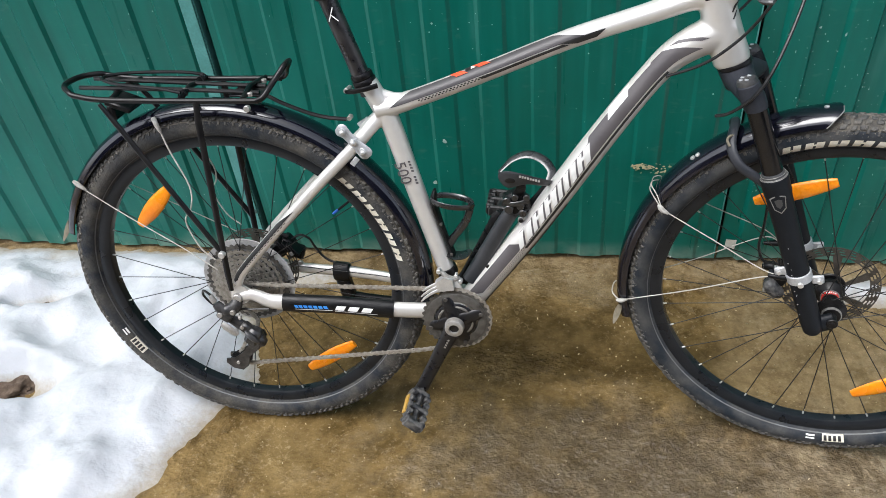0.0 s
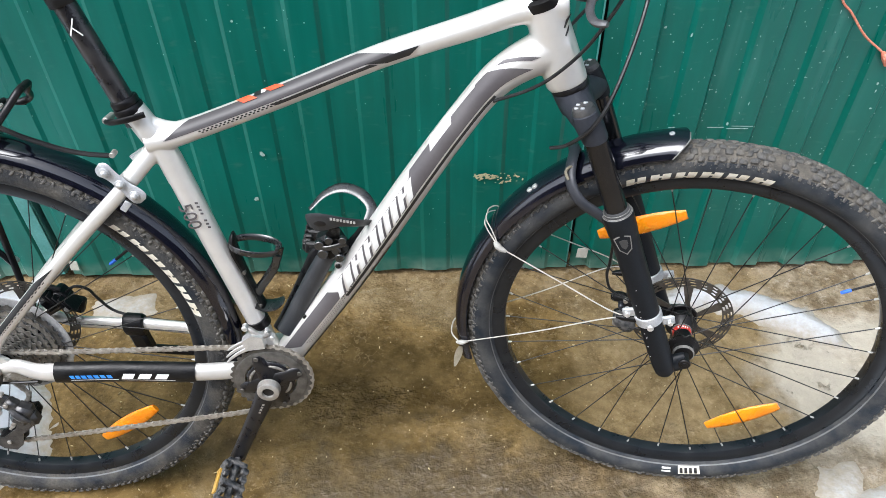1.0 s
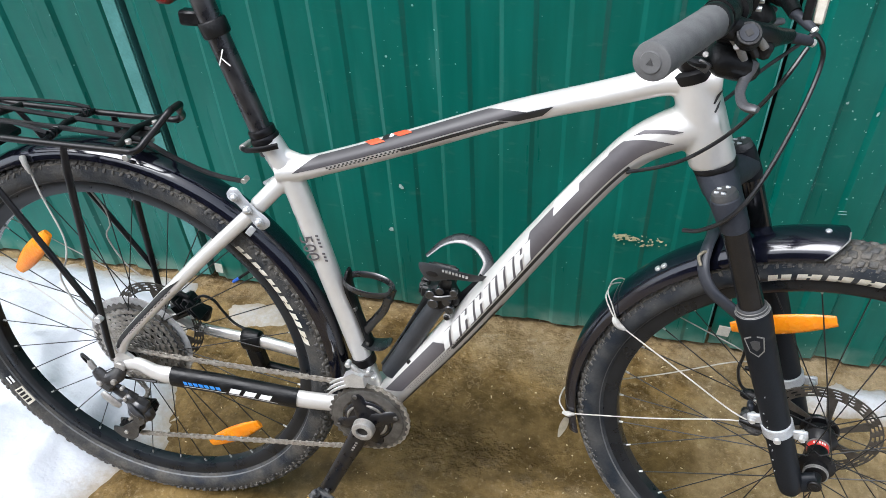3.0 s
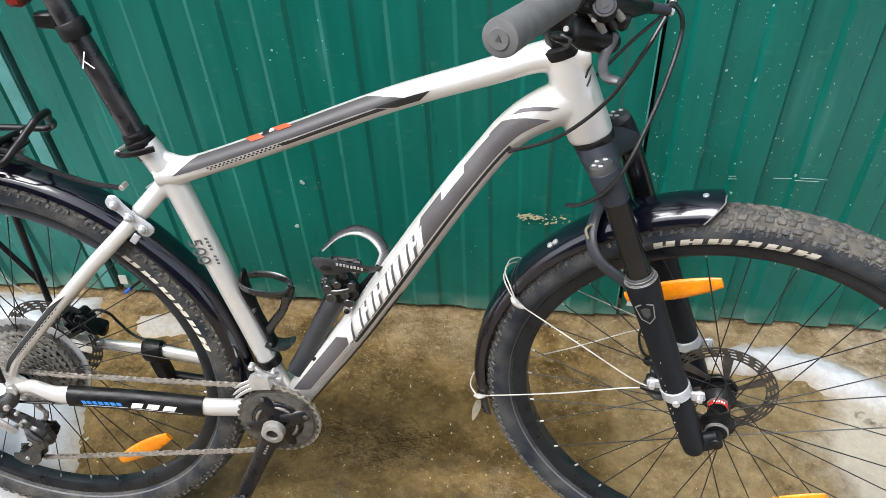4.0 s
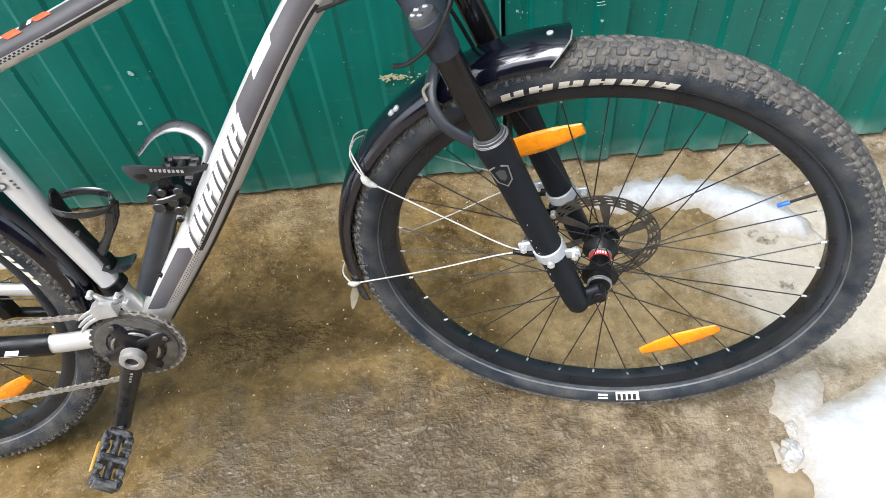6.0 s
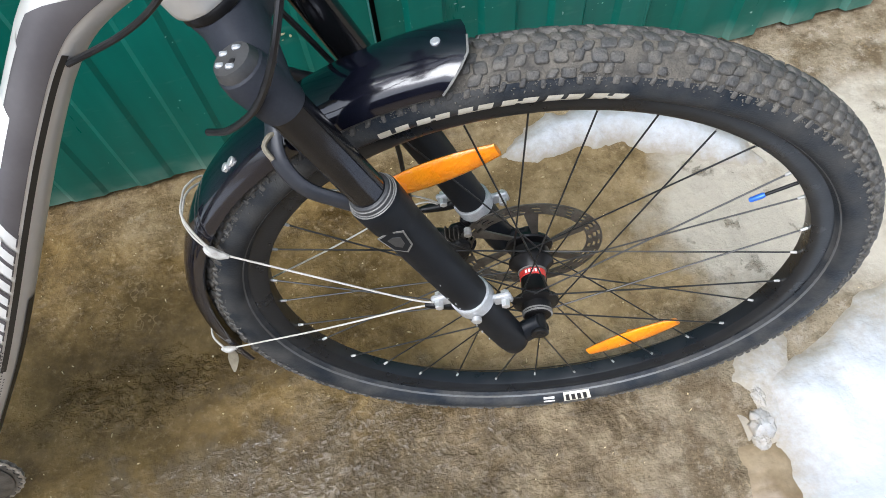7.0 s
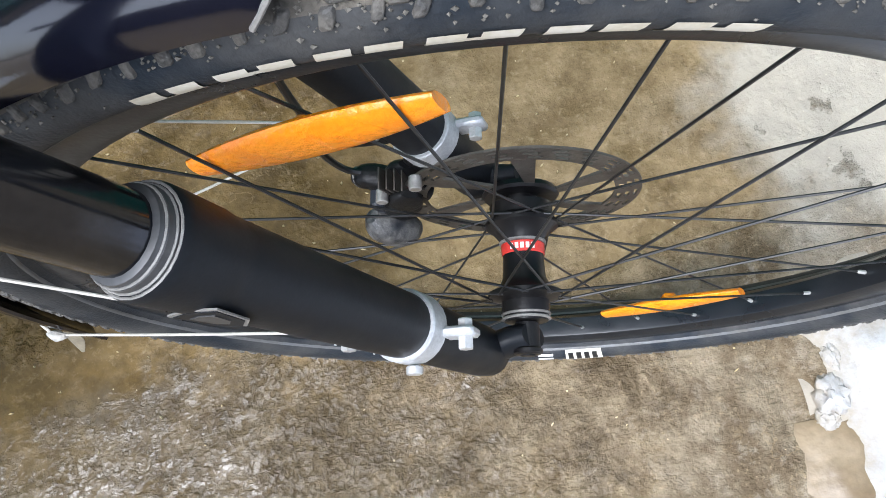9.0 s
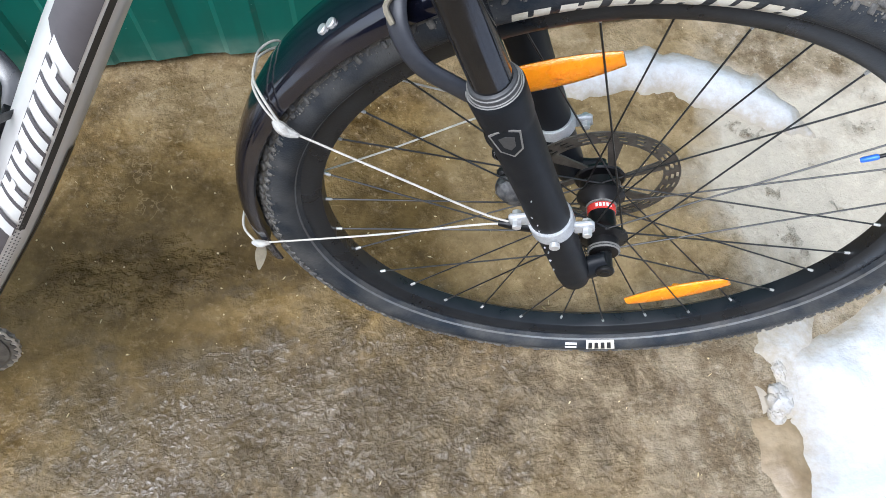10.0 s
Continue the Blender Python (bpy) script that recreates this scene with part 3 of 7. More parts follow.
def box(c, size, rot=None, bm=None, bevel=0.0015):
    """A box with chamfered edges. rot: a matrix that turns it about its centre."""
    bm = bm or bmesh.new()
    own = bmesh.new()
    bmesh.ops.create_cube(own, size=1)
    bmesh.ops.scale(own, vec=size, verts=own.verts)
    if bevel:
        bmesh.ops.bevel(own, geom=own.edges[:], offset=min(bevel, 0.3 * min(size)), segments=1, affect="EDGES")
    m = Matrix.Translation(c) @ (rot.to_4x4() if rot is not None else Matrix())
    bmesh.ops.transform(own, matrix=m, verts=own.verts)
    me = bpy.data.meshes.new("scratch")
    own.to_mesh(me)
    own.free()
    bm.from_mesh(me)
    bpy.data.meshes.remove(me)
    return bm


def plate(outline, y0, y1, bm=None, bevel=0.001):
    """A plate cut to an outline in x, z and of thickness y0 to y1."""
    bm = bm or bmesh.new()
    a = [bm.verts.new((x, y0, z)) for x, z in outline]
    b = [bm.verts.new((x, y1, z)) for x, z in outline]
    bm.faces.new(a)
    bm.faces.new(b[::-1])
    n = len(a)
    for i in range(n):
        bm.faces.new((a[i], b[i], b[(i + 1) % n], a[(i + 1) % n]))
    return bm


def axis_steps(lo, hi, step, far):
    xs = list(np.arange(lo, hi + 1e-6, step))
    left, right, d = [lo], [hi], step
    while right[-1] < far:
        d *= 1.5
        right.append(right[-1] + d)
        left.append(left[-1] - d)
    return left[:0:-1] + xs + right[1:]


def build_ground():
    xs, ys = axis_steps(-0.9, 1.9, 0.014, 400), axis_steps(-0.6, 0.62, 0.014, 400)
    verts, faces = [], []
    for y in ys:
        for x in xs:
            near = max(0.0, 1 - max(0, abs(x - 0.5) - 1.3) - max(0, abs(y) - 0.6))
            z = 0.004 * noise.fractal((x * 6, y * 6, 0.3), 1.0, 2.0, 4) * near - 0.002
            z -= 0.02 * max(0.0, 1 - math.hypot((x - 1.395) / 0.035, (y + 0.115) / 0.07))
            verts.append((x, y, z))
    n = len(xs)
    for j in range(len(ys) - 1):
        for i in range(n - 1):
            faces.append((j * n + i, j * n + i + 1, (j + 1) * n + i + 1, (j + 1) * n + i))
    me = bpy.data.meshes.new("ground")
    me.from_pydata(verts, [], faces)
    me.polygons.foreach_set("use_smooth", [True] * len(faces))
    me.materials.append(GROUND)
    return tagged(new("ground", me), "wet brown concrete yard with grit, puddles and dry patches", "ground", kind="structure")


build_ground()


def side_of(poly, x, y):
    """Signed distance to a closed outline: positive inside."""
    inside, best = False, 1e9
    for (ax, ay), (bx, by) in zip(poly, poly[1:] + poly[:1]):
        if (ay > y) != (by > y) and x < ax + (y - ay) / (by - ay) * (bx - ax):
            inside = not inside
        t = min(1, max(0, ((x - ax) * (bx - ax) + (y - ay) * (by - ay)) / max(1e-9, (bx - ax) ** 2 + (by - ay) ** 2)))
        best = min(best, math.hypot(x - ax - t * (bx - ax), y - ay - t * (by - ay)))
    return best if inside else -best


def build_snow(outline, step, top, slope, rough, label, dents=(), seed=0.0, kind="snow", skin=SNOW):
    xs0, xs1 = min(p[0] for p in outline), max(p[0] for p in outline)
    ys0, ys1 = min(p[1] for p in outline), max(p[1] for p in outline)
    nx, ny = int((xs1 - xs0) / step) + 3, int((ys1 - ys0) / step) + 3
    verts, keep, faces = [], [], []
    for j in range(ny):
        for i in range(nx):
            x, y = xs0 - step + i * step, ys0 - step + j * step
            d = side_of(outline, x, y) + 0.014 * noise.fractal((x * 22, y * 22, seed), 1.0, 2.0, 5)
            h = top * (1 - math.exp(-max(d, -0.03) * slope / top)) if d > -0.03 else -0.03
            h += (rough * noise.fractal((x * 9, y * 9, seed + 4), 1.0, 2.0, 5) + 0.03 * noise.noise((x * 2.6, y * 3.2, seed + 8)) + 1.3 * rough * noise.noise((x * 6, y * 7, seed + 2))) * min(1, max(0, d * 8))
            for cx, cy, rx, ry, deep in dents:
                h -= deep * max(0.0, 1 - math.hypot((x - cx) / rx, (y - cy) / ry)) ** 0.7
            verts.append((x, y, h - 0.003))
            keep.append(h > -0.015)
    for j in range(ny - 1):
        for i in range(nx - 1):
            q = (j * nx + i, j * nx + i + 1, (j + 1) * nx + i + 1, (j + 1) * nx + i)
            if any(keep[k] for k in q):
                faces.append(q)
    me = bpy.data.meshes.new(kind)
    me.from_pydata(verts, [], faces)
    me.polygons.foreach_set("use_smooth", [True] * len(faces))
    me.materials.append(skin)
    return tagged(new(kind, me), label, kind, kind="stuff")


build_snow([(-0.24, 0.555), (-0.20, 0.45), (-0.17, 0.30), (-0.09, 0.16), (-0.07, 0.06), (-0.14, 0.0), (-0.178, -0.09), (-0.225, -0.22),
            (-0.32, -0.40), (-0.5, -0.75), (-0.9, -1.1), (-1.5, -1.3), (-2.2, -1.15), (-2.7, -0.7), (-2.9, -0.1), (-2.75, 0.555)], 0.014, 0.080, 0.42, 0.026,
           "bank of old white snow melting on the concrete by the fence",
           [(-0.78, 0.29, 0.10, 0.05, 0.085), (-0.68, 0.02, 0.13, 0.07, 0.11), (-0.95, 0.05, 0.2, 0.1, 0.05)])
build_snow([(1.40, -0.30), (1.44, -0.19), (1.45, -0.12), (1.46, -0.05), (1.54, -0.035), (1.66, 0.02), (1.9, 0.10), (2.6, 0.15), (3.0, -0.15), (3.1, -0.7), (2.7, -1.2), (2.0, -1.35), (1.45, -1.1), (1.28, -0.7)],
           0.012, 0.06, 0.5, 0.012, "bank of dirty melting snow at the edge of the concrete", seed=3.0)
build_snow([(1.205, 0.450), (1.235, 0.485), (1.30, 0.512), (1.40, 0.512), (1.50, 0.475), (1.58, 0.43), (1.63, 0.36), (1.645, 0.295), (1.60, 0.30), (1.53, 0.345), (1.47, 0.375), (1.42, 0.412), (1.33, 0.425), (1.26, 0.420)],
           0.008, 0.026, 0.9, 0.006, "thin patch of white snow left beside the fence", seed=7.0)
build_snow([(-0.12, 0.50), (0.02, 0.52), (0.05, 0.45), (-0.03, 0.42), (-0.12, 0.44)], 0.009, 0.012, 0.4, 0.006, "small melting remnant of snow on the concrete", seed=9.0)
build_snow([(1.418, -0.172), (1.428, -0.10), (1.418, -0.05), (1.45, 0.012), (1.53, 0.020), (1.54, -0.17)], 0.006, 0.011, 0.28, 0.006,
           "thin grey slush along the edge of the snow", seed=11.0)
build_snow([(1.385, -0.29), (1.372, -0.22), (1.388, -0.165), (1.42, -0.150), (1.47, -0.16), (1.48, -0.26), (1.43, -0.31)], 0.006, 0.016, 0.32, 0.004,
           "brown dirty ice melting at the edge of the snow", seed=5.0, kind="ice", skin=BROWN_ICE)
# two lumps of soil; the last, smallest one darkens a dent with painted shade
for x, y, z, size in ((-0.685, 0.018, -0.004, 0.046), (-0.70, -0.06, -0.006, 0.030), (-0.775, 0.298, -0.004, 0.024)):
    dark_lump = bmesh.new()
    bmesh.ops.create_icosphere(dark_lump, subdivisions=4, radius=size)
    for v in dark_lump.verts:
        v.co *= 1 + 0.6 * noise.fractal(v.co * 28 + V(x, y, 0), 1, 2, 5)
        v.co.z *= 0.45
    tagged(part("dark_lump", dark_lump, SOIL_AND_SHADE, xf=Matrix.Translation((x, y, z))), "brown lump in the snow, soil or the dark fill of a shaded dent", "soil", kind="stuff")

for k, (x, y, sx, sy, sz, mt, name, label) in enumerate((
        (1.440, -0.128, 0.020, 0.024, 0.017, SNOW, "snow_lump", "small lump of melting snow on the concrete"),
        (1.428, -0.150, 0.014, 0.014, 0.010, SNOW, "snow_lump", "small lump of melting snow on the concrete"),
        (1.452, -0.085, 0.012, 0.018, 0.010, SNOW, "snow_lump", "small lump of melting snow on the concrete"))):
    lump = bmesh.new()
    bmesh.ops.create_icosphere(lump, subdivisions=4, radius=1.0)
    for v in lump.verts:
        v.co *= 1 + 0.22 * noise.fractal(v.co * 1.6 + V(k * 3.1, 0, 0), 1, 2, 4) + 0.16 * noise.fractal(v.co * 5 + V(0, k * 2.3, 0), 1, 2, 4)
        v.co = V(v.co.x * sx, v.co.y * sy, v.co.z * sz)
    tagged(part(name, lump, mt, xf=Matrix.Translation((x, y, -0.003))), label, "snow")

# loose chaff and grit on the concrete
STRAW = mat("pale_straw", (0.46, 0.37, 0.20), 0.7, 0.0, (0.30, 0.23, 0.12), 90, 0.7, island=0.45)
flakes, pick = bmesh.new(), random.Random(21)
for k in range(380):
    x, y = pick.uniform(-0.1, 1.36), pick.uniform(-0.34, 0.55)
    if side_of([(-0.24, 0.555), (-0.07, 0.06), (-0.178, -0.09), (-0.5, -0.75), (-2.9, -0.1)], x, y) > -0.02 or y < 0.02 and k % 3:
        continue
    turn_, ln, wd = pick.uniform(0, math.pi), pick.choice((0.0014, 0.0018, 0.0024, 0.0042)) * pick.uniform(0.7, 1.2), pick.uniform(0.0005, 0.0012)
    z = 0.004 * noise.fractal((x * 6, y * 6, 0.3), 1.0, 2.0, 4) - 0.002
    d, w = V(math.cos(turn_), math.sin(turn_), pick.uniform(-0.15, 0.15)) * ln, V(-math.sin(turn_), math.cos(turn_), 0) * wd
    c = V(x, y, z + 0.0016)
    low = [flakes.verts.new(c + q - V(0, 0, 0.0022)) for q in (-d, w * 0.9 - d * 0.3, w + d * 0.3, d, -w + d * 0.3, -w * 0.9 - d * 0.3)]
    high = [flakes.verts.new(c + q * 0.8 + V(0, 0, 0.0008)) for q in (-d, w * 0.9 - d * 0.3, w + d * 0.3, d, -w + d * 0.3, -w * 0.9 - d * 0.3)]
    flakes.faces.new(high)
    for i in range(6):
        flakes.faces.new((low[i], low[(i + 1) % 6], high[(i + 1) % 6], high[i]))
tagged(part("chaff", flakes, STRAW), "pale straw chaff and grit scattered on the wet concrete", "chaff", kind="stuff")

# ---- the green sheet-metal gate and fence ----
WALL_Y, WALL_TILT = 0.567, math.tan(radians(2.0))
PITCH = 0.1205


def wall_at(x, z, off=0.0):
    return V(x, WALL_Y - WALL_TILT * z + off, z)


def profile_at(x, phase, deep=0.0075):
    """Depth of the trapezoid rib at x: 0 on the crests, deep in the pans."""
    u = ((x - phase) / PITCH) % 1.0
    if u < 0.07:
        return deep * u / 0.07
    if u < 0.50:
        return deep
    if u < 0.57:
        return deep * (1 - (u - 0.50) / 0.07)
    return 0.0


def sheet(name, x0, x1, phase, z0, label, z1=1.85, rag=0.004, deep=0.0075):
    xs = {x0, x1}
    k = math.floor((x0 - phase) / PITCH) - 1
    while phase + k * PITCH < x1:
        for u in (0.0, 0.01, 0.06, 0.07, 0.20, 0.30, 0.40, 0.50, 0.51, 0.56, 0.57, 0.70, 0.80, 0.90):
            x = phase + (k + u) * PITCH
            if x0 < x < x1:
                xs.add(x)
        k += 1
    xs = sorted(xs)
    zs = [z0, z0 + 0.01, z0 + 0.05] + list(np.linspace(z0 + 0.12, z1, 22))
    bm = bmesh.new()
    layers = []
    for back in (0.0, 0.0015):
        rows = []
        for j, z in enumerate(zs):
            row = []
            for x in xs:
                dz = rag * noise.fractal((x * 14, 0.5, 2.0), 1, 2, 3) if j == 0 else 0.0
                bulge = 0.004 * noise.noise((x * 2.2, z * 2.2, 5.0)) + 0.003 * noise.noise((x * 9, z * 3, 1.0)) * max(0.0, 1 - (z - z0) * 4)
                row.append(bm.verts.new(wall_at(x, z + dz, profile_at(x, phase, deep) + bulge + back)))
            rows.append(row)
        for a, b in zip(rows, rows[1:]):
            for i in range(len(xs) - 1):
                bm.faces.new((a[i], a[i + 1], b[i + 1], b[i]))
        layers.append(rows)
    f, b = layers
    for i in range(len(xs) - 1):
        bm.faces.new((f[0][i + 1], f[0][i], b[0][i], b[0][i + 1]))
    return tagged(part(name, bm, GREEN, label=label, sharp=25), category="fence", kind="structure")


gate = sheet("wall_gate", -0.188, 1.029, 0.250, 0.014, "dark green corrugated sheet-steel gate with scratches and a ragged foot", deep=0.0045)
sheet("wall_west", -3.2, -0.226, -0.248, 0.01, "dark green corrugated sheet-steel fence with pale flecks")
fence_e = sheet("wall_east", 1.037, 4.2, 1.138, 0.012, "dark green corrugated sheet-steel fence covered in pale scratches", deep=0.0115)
# unseen wall, added so that black surfaces reflect a darker horizon
house = box((0.5, -5.2, 1.6), (16, 0.3, 3.2))
tagged(part("wall_south", house, DARK_GAP), "unseen dark wall added behind the viewer to dim the horizon", "wall", kind="structure")
# added dark sheet: gives the gaps between the panels their shade
back = box((0.5, WALL_Y + 0.09, 0.9), (7.6, 0.04, 1.8))
tagged(part("wall_backing", back, DARK_GAP), "dark sheet added behind the gate and the fence to blacken the gaps", "wall", kind="structure")
post = bmesh.new()
box(wall_at(-0.2215, 0.93, 0.002), (0.032, 0.006, 1.82), Matrix.Rotation(math.atan(WALL_TILT), 3, "X"), post, 0.001)
box(wall_at(-0.2055, 0.93, 0.027), (0.004, 0.045, 1.82), Matrix.Rotation(math.atan(WALL_TILT), 3, "X"), post, 0.001)
tagged(part("gate_post", post, TEAL), "pale teal painted steel angle post beside the gate", "post", kind="structure")
edge = box(wall_at(1.0265, 0.93, -0.002), (0.003, 0.004, 1.82), Matrix.Rotation(math.atan(WALL_TILT), 3, "X"))
part("edge_trim", edge, TEAL, gate, "pale worn steel edge of the gate")
from mathutils.bvhtree import BVHTree


# ---- the bicycle: x runs forward from the rear hub, y to its far side, z up in its plane ----
LEAN, WHEEL_R, NIP_R = 9.0, 0.367, 0.293
bicycle = new("bicycle")
bicycle.matrix_world = pose(0, 0, 0, -LEAN, 0, 0) @ Matrix.Translation((0, 0, WHEEL_R))
tagged(bicycle, "silver mountain bicycle with black mudguards and rack leaning on a gate", "bicycle")
HEAD_ANGLE, WB, HUB_Y, STEER = 69.5, 1.1179, -0.0143, -12.40
axis = V(-math.cos(radians(HEAD_ANGLE)), 0, math.sin(radians(HEAD_ANGLE)))
FRONT = Matrix.Translation((WB, HUB_Y, 0)) @ Matrix.Rotation(radians(STEER), 4, axis)
BB = V(0.432, 0, -0.045)

# frame tubes
st_path = even(smooth_path([(0.432, 0, -0.045), (0.4055, 0, 0.05), (0.364, 0, 0.20), (0.325, 0, 0.345), (0.301, 0, 0.395), (0.292, 0, 0.411)], 6))
st_r = [0.0160 + 0.0025 * min(1, i / len(st_path)) for i in range(len(st_path))]
seat_tube = part("seat_tube", tube(st_path, st_r, 20), SILVER, bicycle)
tt_path = even(smooth_path([(0.305, 0, 0.366), (0.34, 0, 0.373), (0.40, 0, 0.393), (0.50, 0, 0.430), (0.64, 0, 0.484), (0.76, 0, 0.5215), (0.81, 0, 0.538), (0.850, 0, 0.549)], 6))
tt_r = [0.0160 + 0.003 * max(0, 0.12 - i / 48) / 0.12 + 0.002 * max(0, i / 48 - 0.75) / 0.25 for i in range(49)]
top_tube = part("top_tube", tube(tt_path, tt_r, 20, ab=(1, 1.15)), SILVER, bicycle)
dt_path = even(smooth_path([(0.4385, 0, -0.0588), (0.4724, 0, -0.0108), (0.5576, 0, 0.1067), (0.6209, 0, 0.2009), (0.6835, 0, 0.2966), (0.7403, 0, 0.3795), (0.7895, 0, 0.4426), (0.8287, 0, 0.4703), (0.872, 0, 0.486)], 6))
dt_r = [0.0242 + 0.0012 * math.sin(math.pi * min(1, i / 30)) - 0.002 * min(1, max(0, i / 48 - 0.6) / 0.2) for i in range(len(dt_path))]
DT_AB = (1.0, 1.05)
down_tube = part("down_tube", tube(dt_path, dt_r, 24, ab=DT_AB), SILVER, bicycle)
head_path = [V(0.893, 0, 0.441) + axis * s for s in (0.0, 0.004, 0.03, 0.07, 0.105, 0.116, 0.12)]
part("head_tube", tube(head_path, [0.0265, 0.0285, 0.0278, 0.0265, 0.0262, 0.0262, 0.025], 28), SILVER, bicycle)


def melted(name, bm, material, parent, voxel, rounds, label=""):
    """Fuses overlapping solids into one welded, filleted skin."""
    me = bpy.data.meshes.new("scratch")
    bmesh.ops.recalc_face_normals(bm, faces=bm.faces)
    bm.to_mesh(me)
    bm.free()
    tmp = new("scratch_weld", me)
    md = tmp.modifiers.new("weld", "REMESH")
    md.mode, md.voxel_size = "VOXEL", voxel
    md = tmp.modifiers.new("fillet", "SMOOTH")
    md.factor, md.iterations = 0.5, rounds
    dg = bpy.context.evaluated_depsgraph_get()
    out = bpy.data.meshes.new_from_object(tmp.evaluated_get(dg))
    bpy.data.objects.remove(tmp)
    res = bmesh.new()
    res.from_mesh(out)
    bpy.data.meshes.remove(out)
    return part(name, res, material, parent, label, sharp=180)


weld = bmesh.new()
gpath = smooth_path([(0.745, 0, 0.386), (0.7905, 0, 0.4436), (0.833, 0, 0.475), (0.890, 0, 0.500)], 6)
tube(gpath, [0.0195 + 0.0080 * min(1, i / 15) for i in range(len(gpath))], 26, weld, ab=(1.06, 1.0))
tube(smooth_path([(0.770, 0, 0.5245), (0.81, 0, 0.538), (0.845, 0, 0.546), (0.885, 0, 0.549)], 5), [0.0150 + 0.0005 * i for i in range(16)], 22, weld, ab=(1, 1.15))
tube([V(0.893, 0, 0.441) + axis * s for s in (0.001, 0.118)], [0.0292, 0.0272], 28, weld)
head_weld = melted("head_gusset", weld, SILVER, bicycle, 0.0024, 14, "silver welded head tube joint with smooth fillets")
solids = [BVHTree.FromPolygons([v.co.copy() for v in ob.data.vertices], [tuple(p.vertices) for p in ob.data.polygons]) for ob in (head_weld, down_tube, top_tube)]


def draped(path, r, s0, s1, th0, th1, skew=0.0, off=0.0007, n=10, m=5, ab=(1, 1), skew1=None):
    """A thin skin like decal(), laid on whatever surface of the frame lies outermost."""
    low = decal(path, r, s0, s1, th0, th1, skew, -0.012, n, m, ab, None, skew1)
    high = decal(path, r, s0, s1, th0, th1, skew, 0.03, n, m, ab, None, skew1)
    for p, q in zip(low.verts, high.verts):
        d = (p.co - q.co).normalized()
        best = 1e9
        for tree in solids:
            dist = tree.ray_cast(q.co, d, 0.06)[3]
            if dist is not None:
                best = min(best, dist)
        p.co = q.co + d * ((best if best < 1 else 0.03) - off)
    high.free()
    return low


for k, (x0, z0, x1, z1) in enumerate(((0.8855, 0.545, 0.8790, 0.525), (0.8860, 0.527, 0.8815, 0.515))):
    pts = []
    for x, z in ((x0, z0), ((x0 + x1) / 2, (z0 + z1) / 2), (x1, z1)):
        dist = solids[0].ray_cast(V(x, -0.1, z), V(0, 1, 0), 0.2)[3] or 0.073
        pts.append(V(x, dist - 0.1005, z))
    part("head_mark", tube(pts, [0.0004, 0.0016, 0.0011], 6, ab=(1, 0.7)), BLACK_GRAPHIC, bicycle, "small black printed slash")
seat_weld = bmesh.new()
tube([V(0.337, 0, 0.300), V(0.325, 0, 0.345), V(0.301, 0, 0.395), V(0.2935, 0, 0.4085)], [0.0178, 0.0180, 0.0184, 0.0186], 22, seat_weld)
tube(tt_path[:13], [r * 1.01 for r in tt_r[:13]], 20, seat_weld, ab=(1, 1.12))
tube(smooth_path([(0.296, 0, 0.392), (0.318, 0, 0.388), (0.342, 0, 0.386), (0.366, 0, 0.391)], 5), [0.0165 - 0.0008 * k for k in range(14)] + [0.0045, 0.003], 16, seat_weld, ab=(1, 0.9))
for s in (-1, 1):
    tube(smooth_path([(0.322, 0, 0.362), (0.300, s * 0.010, 0.343), (0.272, s * 0.026, 0.315)], 4), [0.0128] * 9, 14, seat_weld, ab=(1.05, 0.9))
seat_cluster = melted("seat_lug", seat_weld, SILVER, bicycle, 0.0022, 7, "silver welded seat cluster with smooth fillets")
solids.append(BVHTree.FromPolygons([v.co.copy() for v in seat_cluster.data.vertices], [tuple(p.vertices) for p in seat_cluster.data.polygons]))
bb_shell = lathe([(0.018, -0.037), (0.0225, -0.036), (0.0225, 0.036), (0.018, 0.037)], 28, centre=BB)
part("bottom_bracket_shell", bb_shell, SILVER, bicycle)
